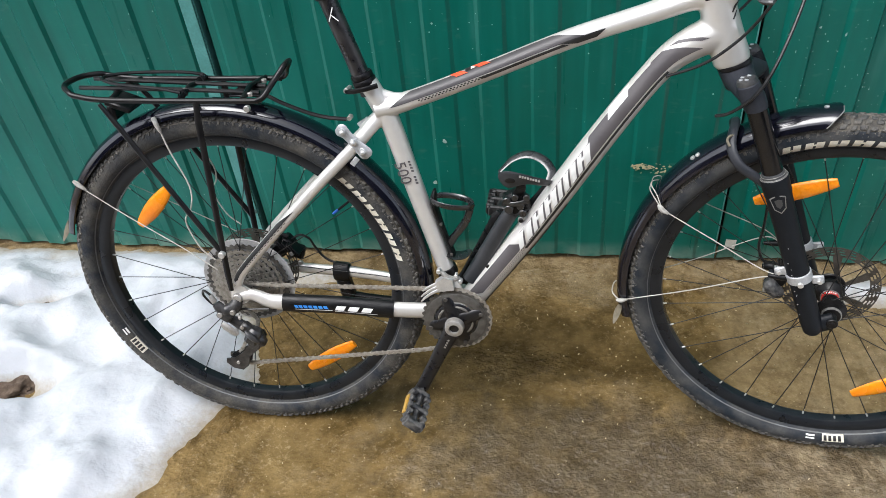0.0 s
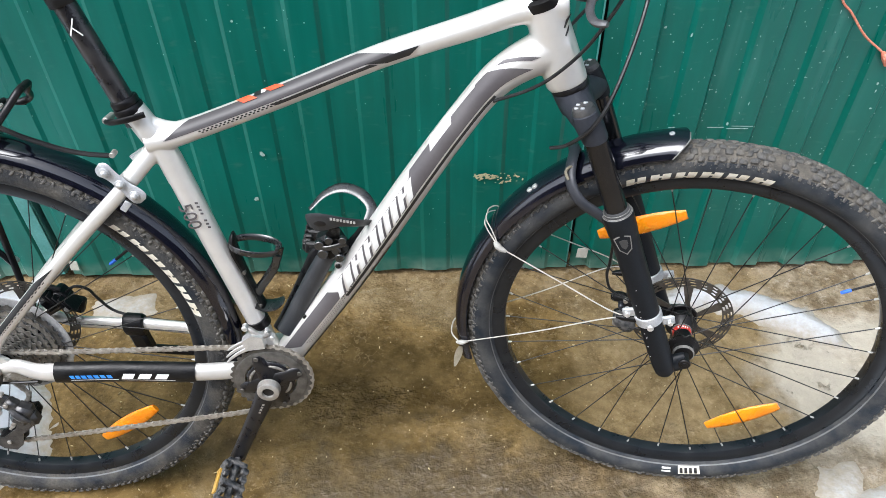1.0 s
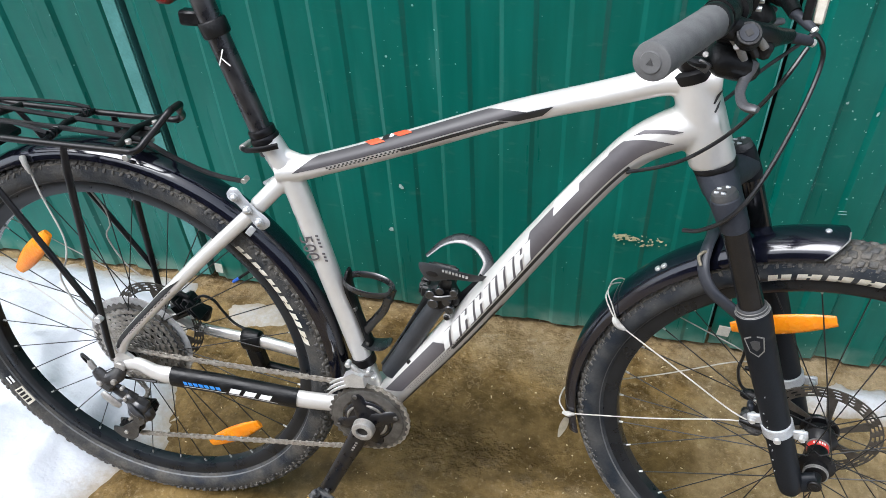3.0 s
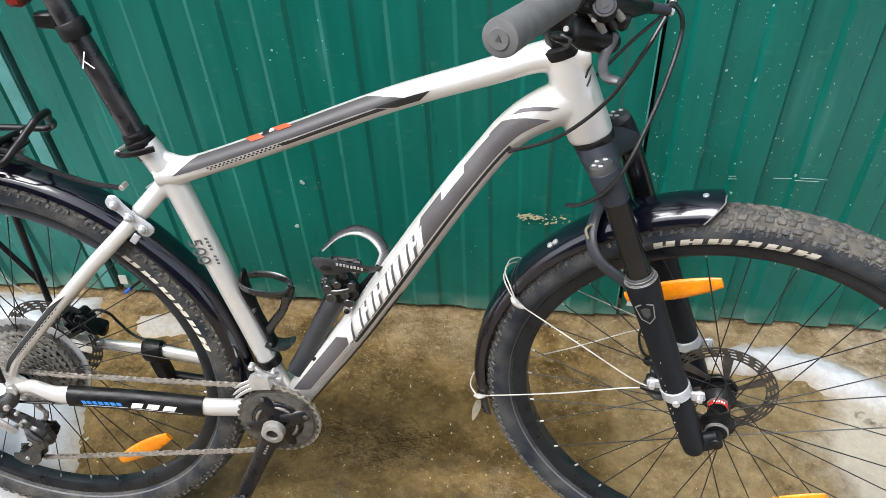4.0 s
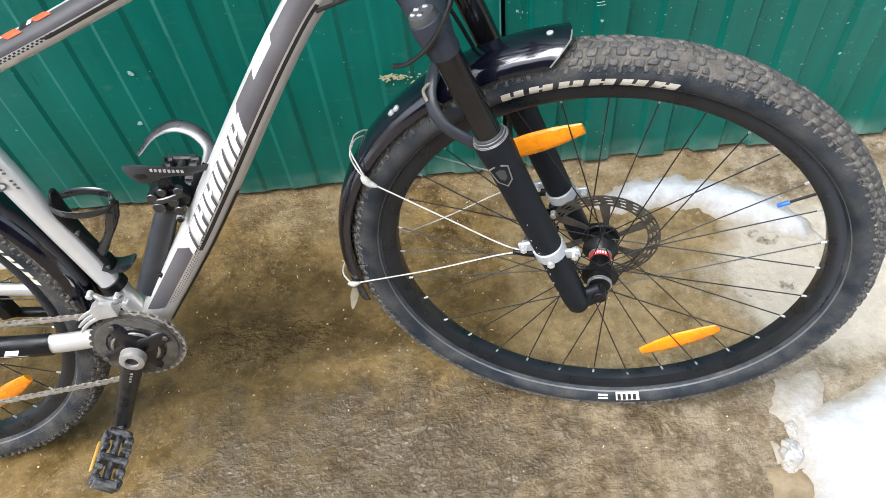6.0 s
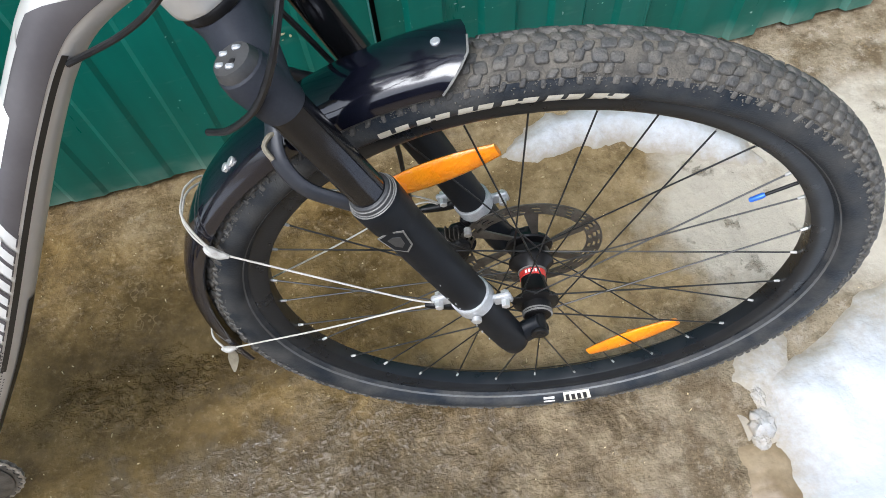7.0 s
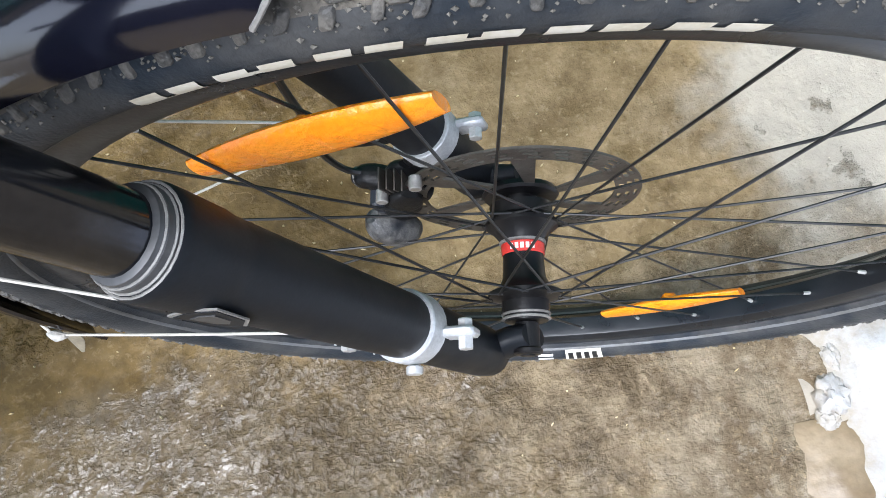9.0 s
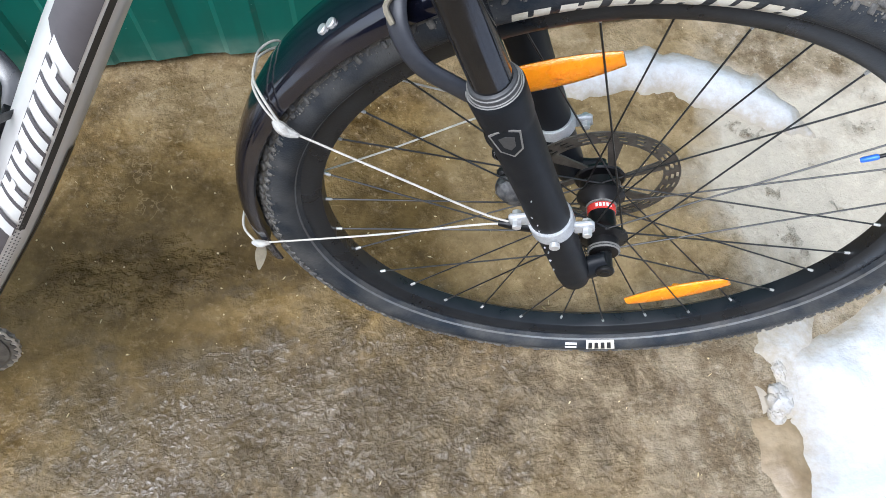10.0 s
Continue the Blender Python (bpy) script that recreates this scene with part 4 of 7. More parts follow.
for s in (-1, 1):
    stay = smooth_path([(0.315, 0, 0.358), (0.290, s * 0.014, 0.335), (0.262, s * 0.030, 0.304), (0.19, s * 0.047, 0.236), (0.117, s * 0.058, 0.162), (0.05, s * 0.065, 0.092), (0.018, s * 0.067, 0.056), (0.004, s * 0.067, 0.030)], 6)
    seat_stay = part("seat_stay", tube(stay, [0.0112 - 0.0026 * i / len(stay) for i in range(len(stay))], 14, ab=(1.05, 0.9)), SILVER, bicycle)
    if s < 0:
        part("stay_graphic", decal(stay, [0.0112 - 0.0026 * i / len(stay) for i in range(len(stay))], 0.80, 0.955, 96, 130, 0.05, ab=(1.05, 0.9)), BLACK_GRAPHIC, seat_stay, "black printed band")
        part("stay_stripe", decal(stay, [0.0112 - 0.0026 * i / len(stay) for i in range(len(stay))], 0.55, 0.95, 100, 150, 0.06, ab=(1.05, 0.9)), BLACK_GRAPHIC, seat_stay, "black printed stripe")
    if s < 0:
        bm = bmesh.new()
        sr = [0.0112 - 0.0026 * i / len(stay) for i in range(len(stay))]
        for row in range(2):
            for i in range(15):
                a = 0.56 + i * 0.0145 + row * 0.007
                decal(stay, sr, a, a + 0.007, 84 + row * 12, 91 + row * 12, 0.0, ab=(1.05, 0.9), off=0.0009, n=1, m=1, bm=bm)
        tagged(part("stay_print", bm, BLACK_GRAPHIC, seat_stay, "black printed dots"), kind="stuff")
    cs = smooth_path([(0.000, s * 0.067, -0.003), (0.030, s * 0.067, 0.004), (0.062, s * 0.066, -0.010), (0.10, s * 0.064, -0.014), (0.20, s * 0.060, -0.018), (0.31, s * 0.053, -0.029), (0.375, s * 0.042, -0.036), (0.43, s * 0.030, -0.043)], 6)
    cr = [0.0095 + (0.0058 if s < 0 else 0.0012) * min(1, i / (len(cs) * 0.35)) for i in range(len(cs))]
    chainstay = part("chainstay", tube(cs, cr, 16, ab=(1.1, 0.75)), SILVER, bicycle)
    if s < 0:
        guard = tube(cs[17:31], [r + 0.0022 for r in cr[17:31]], 16, ab=(1.1, 0.8))
        guard = part("chainstay_guard", guard, PLASTIC, bicycle, "black neoprene chainstay guard with blue and white print")
        gp, gr = cs[17:31], [r + 0.0022 for r in cr[17:31]]
        for i in range(7):
            part("guard_print", decal(gp, gr, 0.17 + i * 0.043, 0.17 + i * 0.043 + 0.032, 76, 95, 0.012, ab=(1.1, 0.8), n=2, m=3), BLUE_GRAPHIC, guard, "blue print")
        part("guard_print", decal(gp, gr, 0.17, 0.50, 102, 106, ab=(1.1, 0.8), n=6, m=1), WHITE_GRAPHIC, guard, "white line")
        for i in range(3):
            part("guard_print", decal(gp, gr, 0.53 + i * 0.105, 0.53 + i * 0.105 + 0.075, 70, 100, -0.02, ab=(1.1, 0.8), n=3, m=3), WHITE_GRAPHIC, guard, "white print")
        part("guard_print", decal(gp, gr, 0.52, 0.86, 106, 110, ab=(1.1, 0.8), n=6, m=1), WHITE_GRAPHIC, guard, "white line")
    drop = plate([(-0.016, -0.010), (-0.012, 0.014), (0.004, 0.030), (0.020, 0.020), (0.036, 0.004), (0.014, -0.014), (-0.004, -0.022)], s * 0.067 - 0.0035, s * 0.067 + 0.0035)
    part("dropout", drop, SILVER, bicycle)

# printed graphics on the tubes
part("tube_graphic", decal(dt_path, dt_r, 0.085, 0.285, 46, 96, 0.035, ab=DT_AB), GREY, down_tube, "grey printed panel")
part("tube_graphic", draped(dt_path, dt_r, 0.600, 0.915, 30, 100, -0.055, ab=DT_AB, n=26, m=8, skew1=0.075), GREY, down_tube, "grey printed panel")
part("tube_graphic", draped(dt_path, dt_r, 0.700, 0.772, 14, 54, -0.02, ab=DT_AB, off=0.0011), WHITE_GRAPHIC, down_tube, "white printed block")
part("tube_graphic", draped(dt_path, dt_r, 0.772, 0.850, 20, 36, -0.012, ab=DT_AB, off=0.0011), SILVER, down_tube, "bare silver block")
part("tube_graphic", draped(dt_path, dt_r, 0.925, 0.943, 34, 72, 0.06, ab=DT_AB, off=0.0009, n=3, m=12), GREY, down_tube, "grey printed bar")
part("tube_stripe", draped(dt_path, dt_r, 0.29, 0.86, 106, 118, 0.0, ab=DT_AB, n=34, m=2), BLACK_GRAPHIC, down_tube, "black printed line")
part("tube_stripe", decal(dt_path, dt_r, 0.05, 0.45, 142, 166, 0.0, ab=DT_AB, n=16, m=2), BLACK_GRAPHIC, down_tube, "black printed line underneath")
for i in range(6):
    a = (0.292, 0.358, 0.412, 0.470, 0.498, 0.554)[i]
    wide = (0.058, 0.046, 0.050, 0.020, 0.048, 0.050)[i]
    strokes = ((0.0, 0.34), (0.62, 1.0)) if wide > 0.03 else ((0.0, 0.8),)
    for lo, hi in strokes:
        part("tube_lettering", decal(dt_path, dt_r, a + wide * lo + 0.003, a + wide * hi + 0.0065, 49, 101, -0.034, ab=DT_AB, off=0.0009, n=3), GREY, down_tube, "grey shade of a printed word")
        part("tube_lettering", decal(dt_path, dt_r, a + wide * lo, a + wide * hi, 51, 98, -0.033, ab=DT_AB, off=0.0013, n=3), PALE_GRAPHIC, down_tube, "pale stroke of a printed word")
    if wide > 0.03:
        lo, hi = (64, 74) if i in (1, 2, 5) else (51, 58)
        part("tube_lettering", decal(dt_path, dt_r, a + wide * 0.3, a + wide * 0.66, lo, hi, -0.008, ab=DT_AB, off=0.0012, n=3, m=2), PALE_GRAPHIC, down_tube, "pale stroke of a printed word")
for row in range(3):
    bm = bmesh.new()
    for i in range(28 - 5 * row):
        a = 0.12 + i * 0.0082 + row * 0.004
        decal(dt_path, dt_r, a, a + 0.0036, 103 + row * 7 - 1.5, 103 + row * 7 + 1.5, 0.0, ab=DT_AB, off=0.0009, n=1, m=1, bm=bm)
    tagged(part("tube_print", bm, GREY, down_tube, "row of grey printed dots"), kind="stuff")
TT_AB = (1, 1.15)
part("tube_graphic", draped(tt_path, tt_r, 0.085, 0.615, 16, 84, -0.075, ab=TT_AB, n=30, skew1=0.09), DARK_GREY, top_tube, "dark grey printed panel")
part("tube_graphic", draped(tt_path, tt_r, 0.605, 0.700, 80, 112, 0.05, ab=TT_AB, n=10, off=0.0012, skew1=-0.03), BLACK_GRAPHIC, top_tube, "black printed wedge")
part("tube_stripe", decal(tt_path, tt_r, 0.34, 0.60, 90, 106, 0.02, ab=TT_AB, n=16, m=2), BLACK_GRAPHIC, top_tube, "black printed line")
bm = bmesh.new()
for row in range(2):
    for i in range(20):
        a = 0.14 + i * 0.0115 + row * 0.006
        decal(tt_path, tt_r, a, a + 0.006, 88 + row * 9, 95 + row * 9, 0.0, ab=TT_AB, off=0.0009, n=1, m=1, bm=bm)
tagged(part("tube_print", bm, BLACK_GRAPHIC, top_tube, "black printed dots"), kind="stuff")
part("tube_graphic", decal(tt_path, tt_r, 0.225, 0.26, 112, 135, 0.0, ab=TT_AB, n=3), CREAM, top_tube, "small cream sticker")
part("sticker", decal(tt_path, tt_r, 0.262, 0.298, 6, 40, 0.022, ab=TT_AB, off=0.0016, n=4), RED_STICKER, top_tube, "torn red sticker")
part("sticker", decal(tt_path, tt_r, 0.334, 0.370, -2, 32, 0.024, ab=TT_AB, off=0.0016, n=4), RED_STICKER, top_tube, "torn red sticker")
part("sticker", decal(tt_path, tt_r, 0.302, 0.320, -4, 26, 0.0, ab=TT_AB, off=0.0015, n=3), BLACK_GRAPHIC, top_tube, "black scrap of a sticker")
part("sticker", decal(tt_path, tt_r, 0.320, 0.332, -4, 24, 0.0, ab=TT_AB, off=0.0015, n=3), WHITE_GRAPHIC, top_tube, "white scrap of a sticker")


def lettering(text, size, m, material, parent, name, label=""):
    cu = bpy.data.curves.new(name, "FONT")
    cu.body, cu.size, cu.extrude, cu.align_x, cu.align_y = text, size, 0.0003, "CENTER", "CENTER"
    tmp = new("scratch_text", cu)
    dg = bpy.context.evaluated_depsgraph_get()
    me = bpy.data.meshes.new_from_object(tmp.evaluated_get(dg))
    bpy.data.objects.remove(tmp)
    me.transform(m)
    me.materials.clear()
    me.materials.append(material)
    ob = new(name, me)
    ob.parent = parent
    return tagged(ob, label)


down, across = V(0.26, 0, -0.966), V(0.966, 0, 0.26)
facing = Matrix((down, across, V(0, -1, 0))).transposed().to_4x4()
lettering("500", 0.030, Matrix.Translation((0.3440, -0.0190, 0.249)) @ facing, GREY, seat_tube, "lettering", "dark grey printed number")
for i in range(8):
    z = 0.222 + i * 0.006
    if i != 3:
        bar = box((0.3685 - (z - 0.222) * 0.28, -0.0150, z + 0.006), (0.0045, 0.0006, 0.0030), bevel=0)
        part("small_print", bar, GREY, seat_tube, "small grey print")

# seatpost with its collar, and the clamp of a rear lamp
sp_dir = (V(0.241, 0, 0.552) - V(0.287, 0, 0.412)).normalized()
post_path = [V(0.287, 0, 0.412) + sp_dir * d for d in (-0.02, 0.0, 0.25, 0.28)]
seatpost = part("seatpost", tube(post_path, [0.0155, 0.0155, 0.0155, 0.0155], 24), SCUFFED, bicycle, "scuffed black aluminium seatpost")
for d, r in ((0.0, 0.021), (0.011, 0.0195)):
    a = V(0.289, 0, 0.409) + sp_dir * d
    part("seat_collar", tube([a, a + sp_dir * 0.002, a + sp_dir * 0.009, a + sp_dir * 0.011], [r - 0.001, r, r, r - 0.001], 24), BLACK_PAINT, bicycle)
lever = tube(smooth_path([(0.256, -0.012, 0.400), (0.270, -0.023, 0.404), (0.292, -0.026, 0.409), (0.314, -0.018, 0.413)], 4), 0.0045, 8, ab=(1, 0.8))
part("collar_lever", lever, BLACK_PAINT, bicycle)
part("collar_bolt", disc((0.256, -0.014, 0.402), (0.256, 0.014, 0.399), 0.005, 12), STEEL, bicycle)
lamp_at = V(0.287, 0, 0.412) + sp_dir * 0.165
part("lamp_clamp", tube([lamp_at - sp_dir * 0.011, lamp_at - sp_dir * 0.009, lamp_at + sp_dir * 0.009, lamp_at + sp_dir * 0.011], [0.018, 0.0195, 0.0195, 0.018], 20), PLASTIC, bicycle)
part("lamp_bracket", box(lamp_at + V(-0.030, 0, 0.012), (0.032, 0.02, 0.020), bevel=0.003), PLASTIC, bicycle)
part("rear_lamp", box(lamp_at + V(-0.062, 0, 0.052), (0.024, 0.03, 0.045), bevel=0.005), RED_LAMP, bicycle, "dark red plastic rear lamp")
for k, (dx, dz, ln, rot) in enumerate(((0.0, 0.128, 0.024, 20), (0.004, 0.122, 0.016, -50))):
    c = V(0.287, 0, 0.412) + sp_dir * dz
    part("post_mark", box(c + V(dx, -0.0157, 0), (0.0016, 0.0008, ln), Matrix.Rotation(radians(rot), 3, "Y"), bevel=0), WHITE_GRAPHIC, seatpost, "white printed mark")


# ---- wheels ----
def casing(deg, lift=0.0):
    """Radius and side offset on the tyre's skin, by the angle from its crown: a round tread over a fuller sidewall."""
    a = radians(deg)
    c, w = math.cos(a), math.sin(a)
    if c >= 0:
        return 0.3395 + (0.0252 + lift) * c, (0.0280 + lift) * w
    return 0.3395 + 0.0208 * c, math.copysign((0.0280 + lift) * abs(w) ** 0.7, w)


def side_y(r):
    """Half width of the tyre's skin at a radius."""
    c = (r - 0.3395) / (0.0252 if r >= 0.3395 else 0.0208)
    w = math.sqrt(max(0.0, 1 - c * c))
    return 0.0280 * (w if c >= 0 else w ** 0.7)


def wheel(name, xf, nip0, hub_w, flange, drive, label):
    """A wheel in its own frame: hub at the origin, axle along y, drive side at -y."""
    hub = bmesh.new()
    if drive:
        prof = [(0.008, -hub_w), (0.013, -hub_w), (0.013, -0.05), (flange, -0.020), (flange, -0.017), (0.015, -0.014), (0.0135, 0.0), (0.015, 0.024), (flange, 0.027), (flange, 0.030), (0.016, 0.034), (0.016, 0.045), (0.010, 0.046), (0.010, hub_w)]
    else:
        prof = [(0.009, -hub_w), (0.015, -hub_w), (0.0165, -0.040), (0.0165, -0.034), (flange, -0.031), (flange, -0.028), (0.0185, -0.024), (0.0150, -0.017), (0.0143, -0.004), (0.0148, 0.008), (0.0160, 0.010), (0.0205, 0.016), (flange, 0.020), (flange, 0.023), (0.0225, 0.027), (0.0225, 0.036), (0.012, 0.038), (0.012, hub_w)]
    lathe(prof, 32, hub)
    root = part(name, hub, BLACK_PAINT, bicycle, label, xf)
    if not drive:
        part("hub_band", lathe([(0.0144, -0.001), (0.0150, -0.0005), (0.0154, 0.0065), (0.0148, 0.007)], 32), RED_BAND, root, "red band with white print", xf)
        for i in range(5):
            for b0 in (60, 180, 300):
                bm = bmesh.new()
                a0 = b0 + i * 14
                vs = []
                for aa, yy in ((a0, 0.0008), (a0 + 9, 0.0008), (a0 + 9, 0.0050), (a0, 0.0050)):
                    q = radians(aa)
                    vs.append(bm.verts.new((0.0157 * math.cos(q), yy, 0.0157 * math.sin(q))))
                bm.faces.new(vs)
                part("band_print", bm, WHITE_GRAPHIC, root, "white print", xf)
        part("hub_ring", lathe([(0.0146, 0.0072), (0.0166, 0.0076), (0.0166, 0.0090), (0.0150, 0.0094)], 28), RING_LINE, root, "polished ring", xf)
        for y in (-0.047, -0.044):
            part("hub_ring", lathe([(0.0165, y), (0.0172, y + 0.0004), (0.0172, y + 0.0014), (0.0165, y + 0.0018)], 28), RING_LINE, root, "polished ring", xf)
    # rim
    rim_prof = [(0.2970, -0.0075), (0.2975, -0.0095), (0.304, -0.0135), (0.3165, -0.0148), (0.3190, -0.0140), (0.3190, -0.0120), (0.313, -0.0118),
                (0.313, 0.0118), (0.3190, 0.0120), (0.3190, 0.0140), (0.3165, 0.0148), (0.304, 0.0135), (0.2975, 0.0095), (0.2970, 0.0075)]
    part("rim", lathe(rim_prof, 128, closed=True), RIM, root, "", xf)
    # tyre: casing, then knobs
    tyre = bmesh.new()
    prof = [casing(-154 + k * 11) for k in range(29)]
    lathe(prof + [(0.3160, 0.0125), (0.3160, -0.0125)], 160, tyre, closed=True)
    tyre = part("tyre", tyre, RUBBER_MUDDY if drive else RUBBER, root, "black knobbly tyre grey with dried mud", xf)
    mud = []
    for k in range(17):
        mud.append(casing(-62 + k * 124 / 16, 0.0010 * (1 - abs(k - 8) / 8) + 0.0001))
    part("tread_mud", lathe(mud + [(0.362, 0.010), (0.362, -0.010)], 160, closed=True), MUD, root, "dried mud between the tread knobs", xf)
    rnd = random.Random(4 if drive else 5)
    kb = bmesh.new()
    steps = 156
    for k in range(steps):
        a0 = 2 * math.pi * k / steps
        for row, th in enumerate((-66, -50, -30, -10, 10, 30, 50, 66)):
            ln, wd = ((0.0052, 0.0080), (0.0118, 0.0088), (0.0130, 0.0104), (0.0126, 0.0102))[min(row, 7 - row)]
            if rnd.random() < 0.05:
                continue
            if (k + row) % 3 == 0:
                ln, wd = ln * 0.74, wd * 0.9
            ln, wd = ln * rnd.uniform(0.85, 1.1), wd * rnd.uniform(0.85, 1.1)
            a = a0 + rnd.uniform(-0.004, 0.004) + (math.pi / steps if row % 2 else 0)
            t = th + rnd.uniform(-4, 4)
            up = (0.0036 if abs(th) < 60 else 0.0021) * rnd.uniform(0.75, 1.1)
            twist = rnd.uniform(-0.35, 0.35) + (0.25 if th > 0 else -0.25)
            base = []
            for lift, shrink in ((-0.001, 1.05), (up * 0.8, 0.88), (up, 0.70)):
                ring = []
                for su, sv in ((-1, -0.65), (-0.68, -1), (0.68, -1), (1, -0.65), (1, 0.65), (0.68, 1), (-0.68, 1), (-1, 0.65)):
                    da = (su + twist * sv * wd / ln) * ln * 0.5 * shrink / 0.36
                    rr, yy = casing(t + math.degrees(sv * wd * 0.5 * shrink / 0.0275), lift)
                    ring.append(kb.verts.new((rr * math.cos(a + da), yy, rr * math.sin(a + da))))
                base.append(ring)
            kb.faces.new(base[2])
            for lo, hi in zip(base, base[1:]):
                for i in range(8):
                    kb.faces.new((lo[i], lo[(i + 1) % 8], hi[(i + 1) % 8], hi[i]))
    tagged(part("tread", kb, TREAD, root, "rubber tread knobs with dried mud", xf, sharp=50), kind="stuff")
    crumbs = bmesh.new()
    for k in range(3600):
        a, size = rnd.uniform(0, 2 * math.pi), rnd.uniform(0.0004, 0.0009) * rnd.choice((1, 1, 1.4))
        rr, yy = casing((rnd.gauss(-60, 10) if k % 8 else rnd.gauss(60, 12)), 0.0004)
        c = V(rr * math.cos(a), yy, rr * math.sin(a))
        six = [crumbs.verts.new(c + V(*q) * size * rnd.uniform(0.6, 1.3)) for q in ((1, 0, 0), (0, 1, 0), (-1, 0, 0), (0, -1, 0), (0, 0, 1), (0, 0, -1))]
        for i in range(4):
            crumbs.faces.new((six[i], six[(i + 1) % 4], six[4]))
            crumbs.faces.new((six[(i + 1) % 4], six[i], six[5]))
    tagged(part("mud_crumb", crumbs, CRUMB, root, "pale crumbs of dried mud on the shoulder of the tread", xf), kind="stuff")
    # raised line by the rim; its pale colour paints the highlight there
    for s in (-1, 1):
        line = lathe([(r, s * (side_y(r) + up)) for r, up in ((0.3222, -0.001), (0.3224, 0.0004), (0.3230, 0.0007), (0.3236, 0.0004), (0.3238, -0.001))], 120, closed=True)
        part("sidewall_line", line, SIDE_HIGHLIGHT, root, "moulded line on the sidewall with its highlight in the pale colour", xf)
    # spokes and nipples
    for k in range(32):
        na = radians(nip0 + 11.25 * k)
        s = -1 if k % 2 == 0 else 1
        lead = -1 if (k // 2) % 2 == 0 else 1
        fa = na + lead * radians(62)
        if drive:
            fy = -0.0185 if s < 0 else 0.0285
        else:
            fy = -0.0295 if s < 0 else 0.0215
        p0 = V(math.cos(fa) * (flange - 0.003), fy + s * 0.0022, math.sin(fa) * (flange - 0.003))
        p1 = V(math.cos(na) * 0.2972, s * 0.002, math.sin(na) * 0.2972)
        d = (p0 - p1).normalized()
        part("spoke", tube([p0, p1], 0.00095, 6), SPOKE, root, "", xf)
        part("spoke_nipple", tube([p1 - d * 0.003, p1 + d * 0.006, p1 + d * 0.0075], [0.0019, 0.0017, 0.0011], 6), NIPPLE, root, "", xf)
    return root


def reflector(root, xf, p0, p1, y, label):
    """An amber leaf-shaped spoke reflector from p0 to p1 (x, z)."""
    a, b = V(p0[0], y, p0[1]), V(p1[0], y, p1[1])
    d = b - a
    ln = d.length
    d.normalize()
    u = V(-d.z, 0, d.x)
    bm = bmesh.new()
    rings = []
    for k in range(15):
        t = k / 14
        w = 0.0165 * (0.30 + 0.70 * math.sin(math.pi * min(1, max(0, 0.06 + 0.88 * t))) ** 0.75)
        th = 0.0055 * (0.5 + 0.5 * math.sin(math.pi * (0.08 + 0.84 * t)))
        p = a + d * (ln * t)
        rings.append([p + u * w * math.cos(q) + V(0, 1, 0) * th * math.sin(q) * (1 if abs(math.cos(q)) < 0.95 else 0.4) for q in (2 * math.pi * j / 16 for j in range(16))])
    loft(bm, rings)
    r = part("reflector", bm, AMBER, root, label, xf)
    mid = (a + b) / 2
    clip = box(mid + V(0, 0.004, 0), (0.012, 0.010, 0.014), bevel=0.002)
    part("reflector_clip", clip, AMBER, root, "amber plastic spoke clip", xf)
    return r


def skin(bm, r0, r1, a0, a1, off, n=6, m=4, slant=0.0):
    """A thin skin on the near sidewall between two radii and two angles."""
    rows = []
    for j in range(m + 1):
        r = r0 + (r1 - r0) * j / m
        y = -side_y(r) - off
        rows.append([bm.verts.new((r * math.cos(radians(a)), y, r * math.sin(radians(a)))) for a in (a0 + (a1 - a0) * i / n + slant * j / m for i in range(n + 1))])
    for p, q in zip(rows, rows[1:]):
        for i in range(n):
            bm.faces.new((p[i], p[i + 1], q[i + 1], q[i]))
    return bm


def tyre_print(root, xf, r0, r1, a0, a1, count, material, label, gap=0.22):
    w = (a1 - a0) / count
    for i in range(count):
        b = a0 + i * w
        for lo, hi in ((0.0, 0.34), (0.46, 0.80)):
            part("sidewall_print", skin(bmesh.new(), r0, r1, b + w * lo, b + w * hi, 0.0006, n=3, slant=0.12 * w), material, root, label, xf)
        mid = r0 + (r1 - r0) * (0.35 + 0.3 * (i % 2))
        part("sidewall_print", skin(bmesh.new(), mid - 0.0016, mid + 0.0016, b + w * 0.25, b + w * 0.55, 0.0006, n=3, m=1), material, root, label, xf)


def tyre_label(root, xf, mid):
    part("sidewall_label", skin(bmesh.new(), 0.3228, 0.3368, mid - 3.4, mid + 3.4, 0.0014), CREAM, root, "cream tyre label", xf)
    for i in range(4):
        b = mid - 2.9 + i * 1.5
        part("label_print", skin(bmesh.new(), 0.3248, 0.3348, b, b + 0.95, 0.0019, n=2), BLACK_GRAPHIC, root, "dark print", xf)
    for i in range(2):
        part("label_print", skin(bmesh.new(), 0.3255 + i * 0.0055, 0.3285 + i * 0.0055, mid - 8.6, mid - 5.8, 0.0014, n=3, m=2), WHITE_GRAPHIC, root, "small white print", xf)


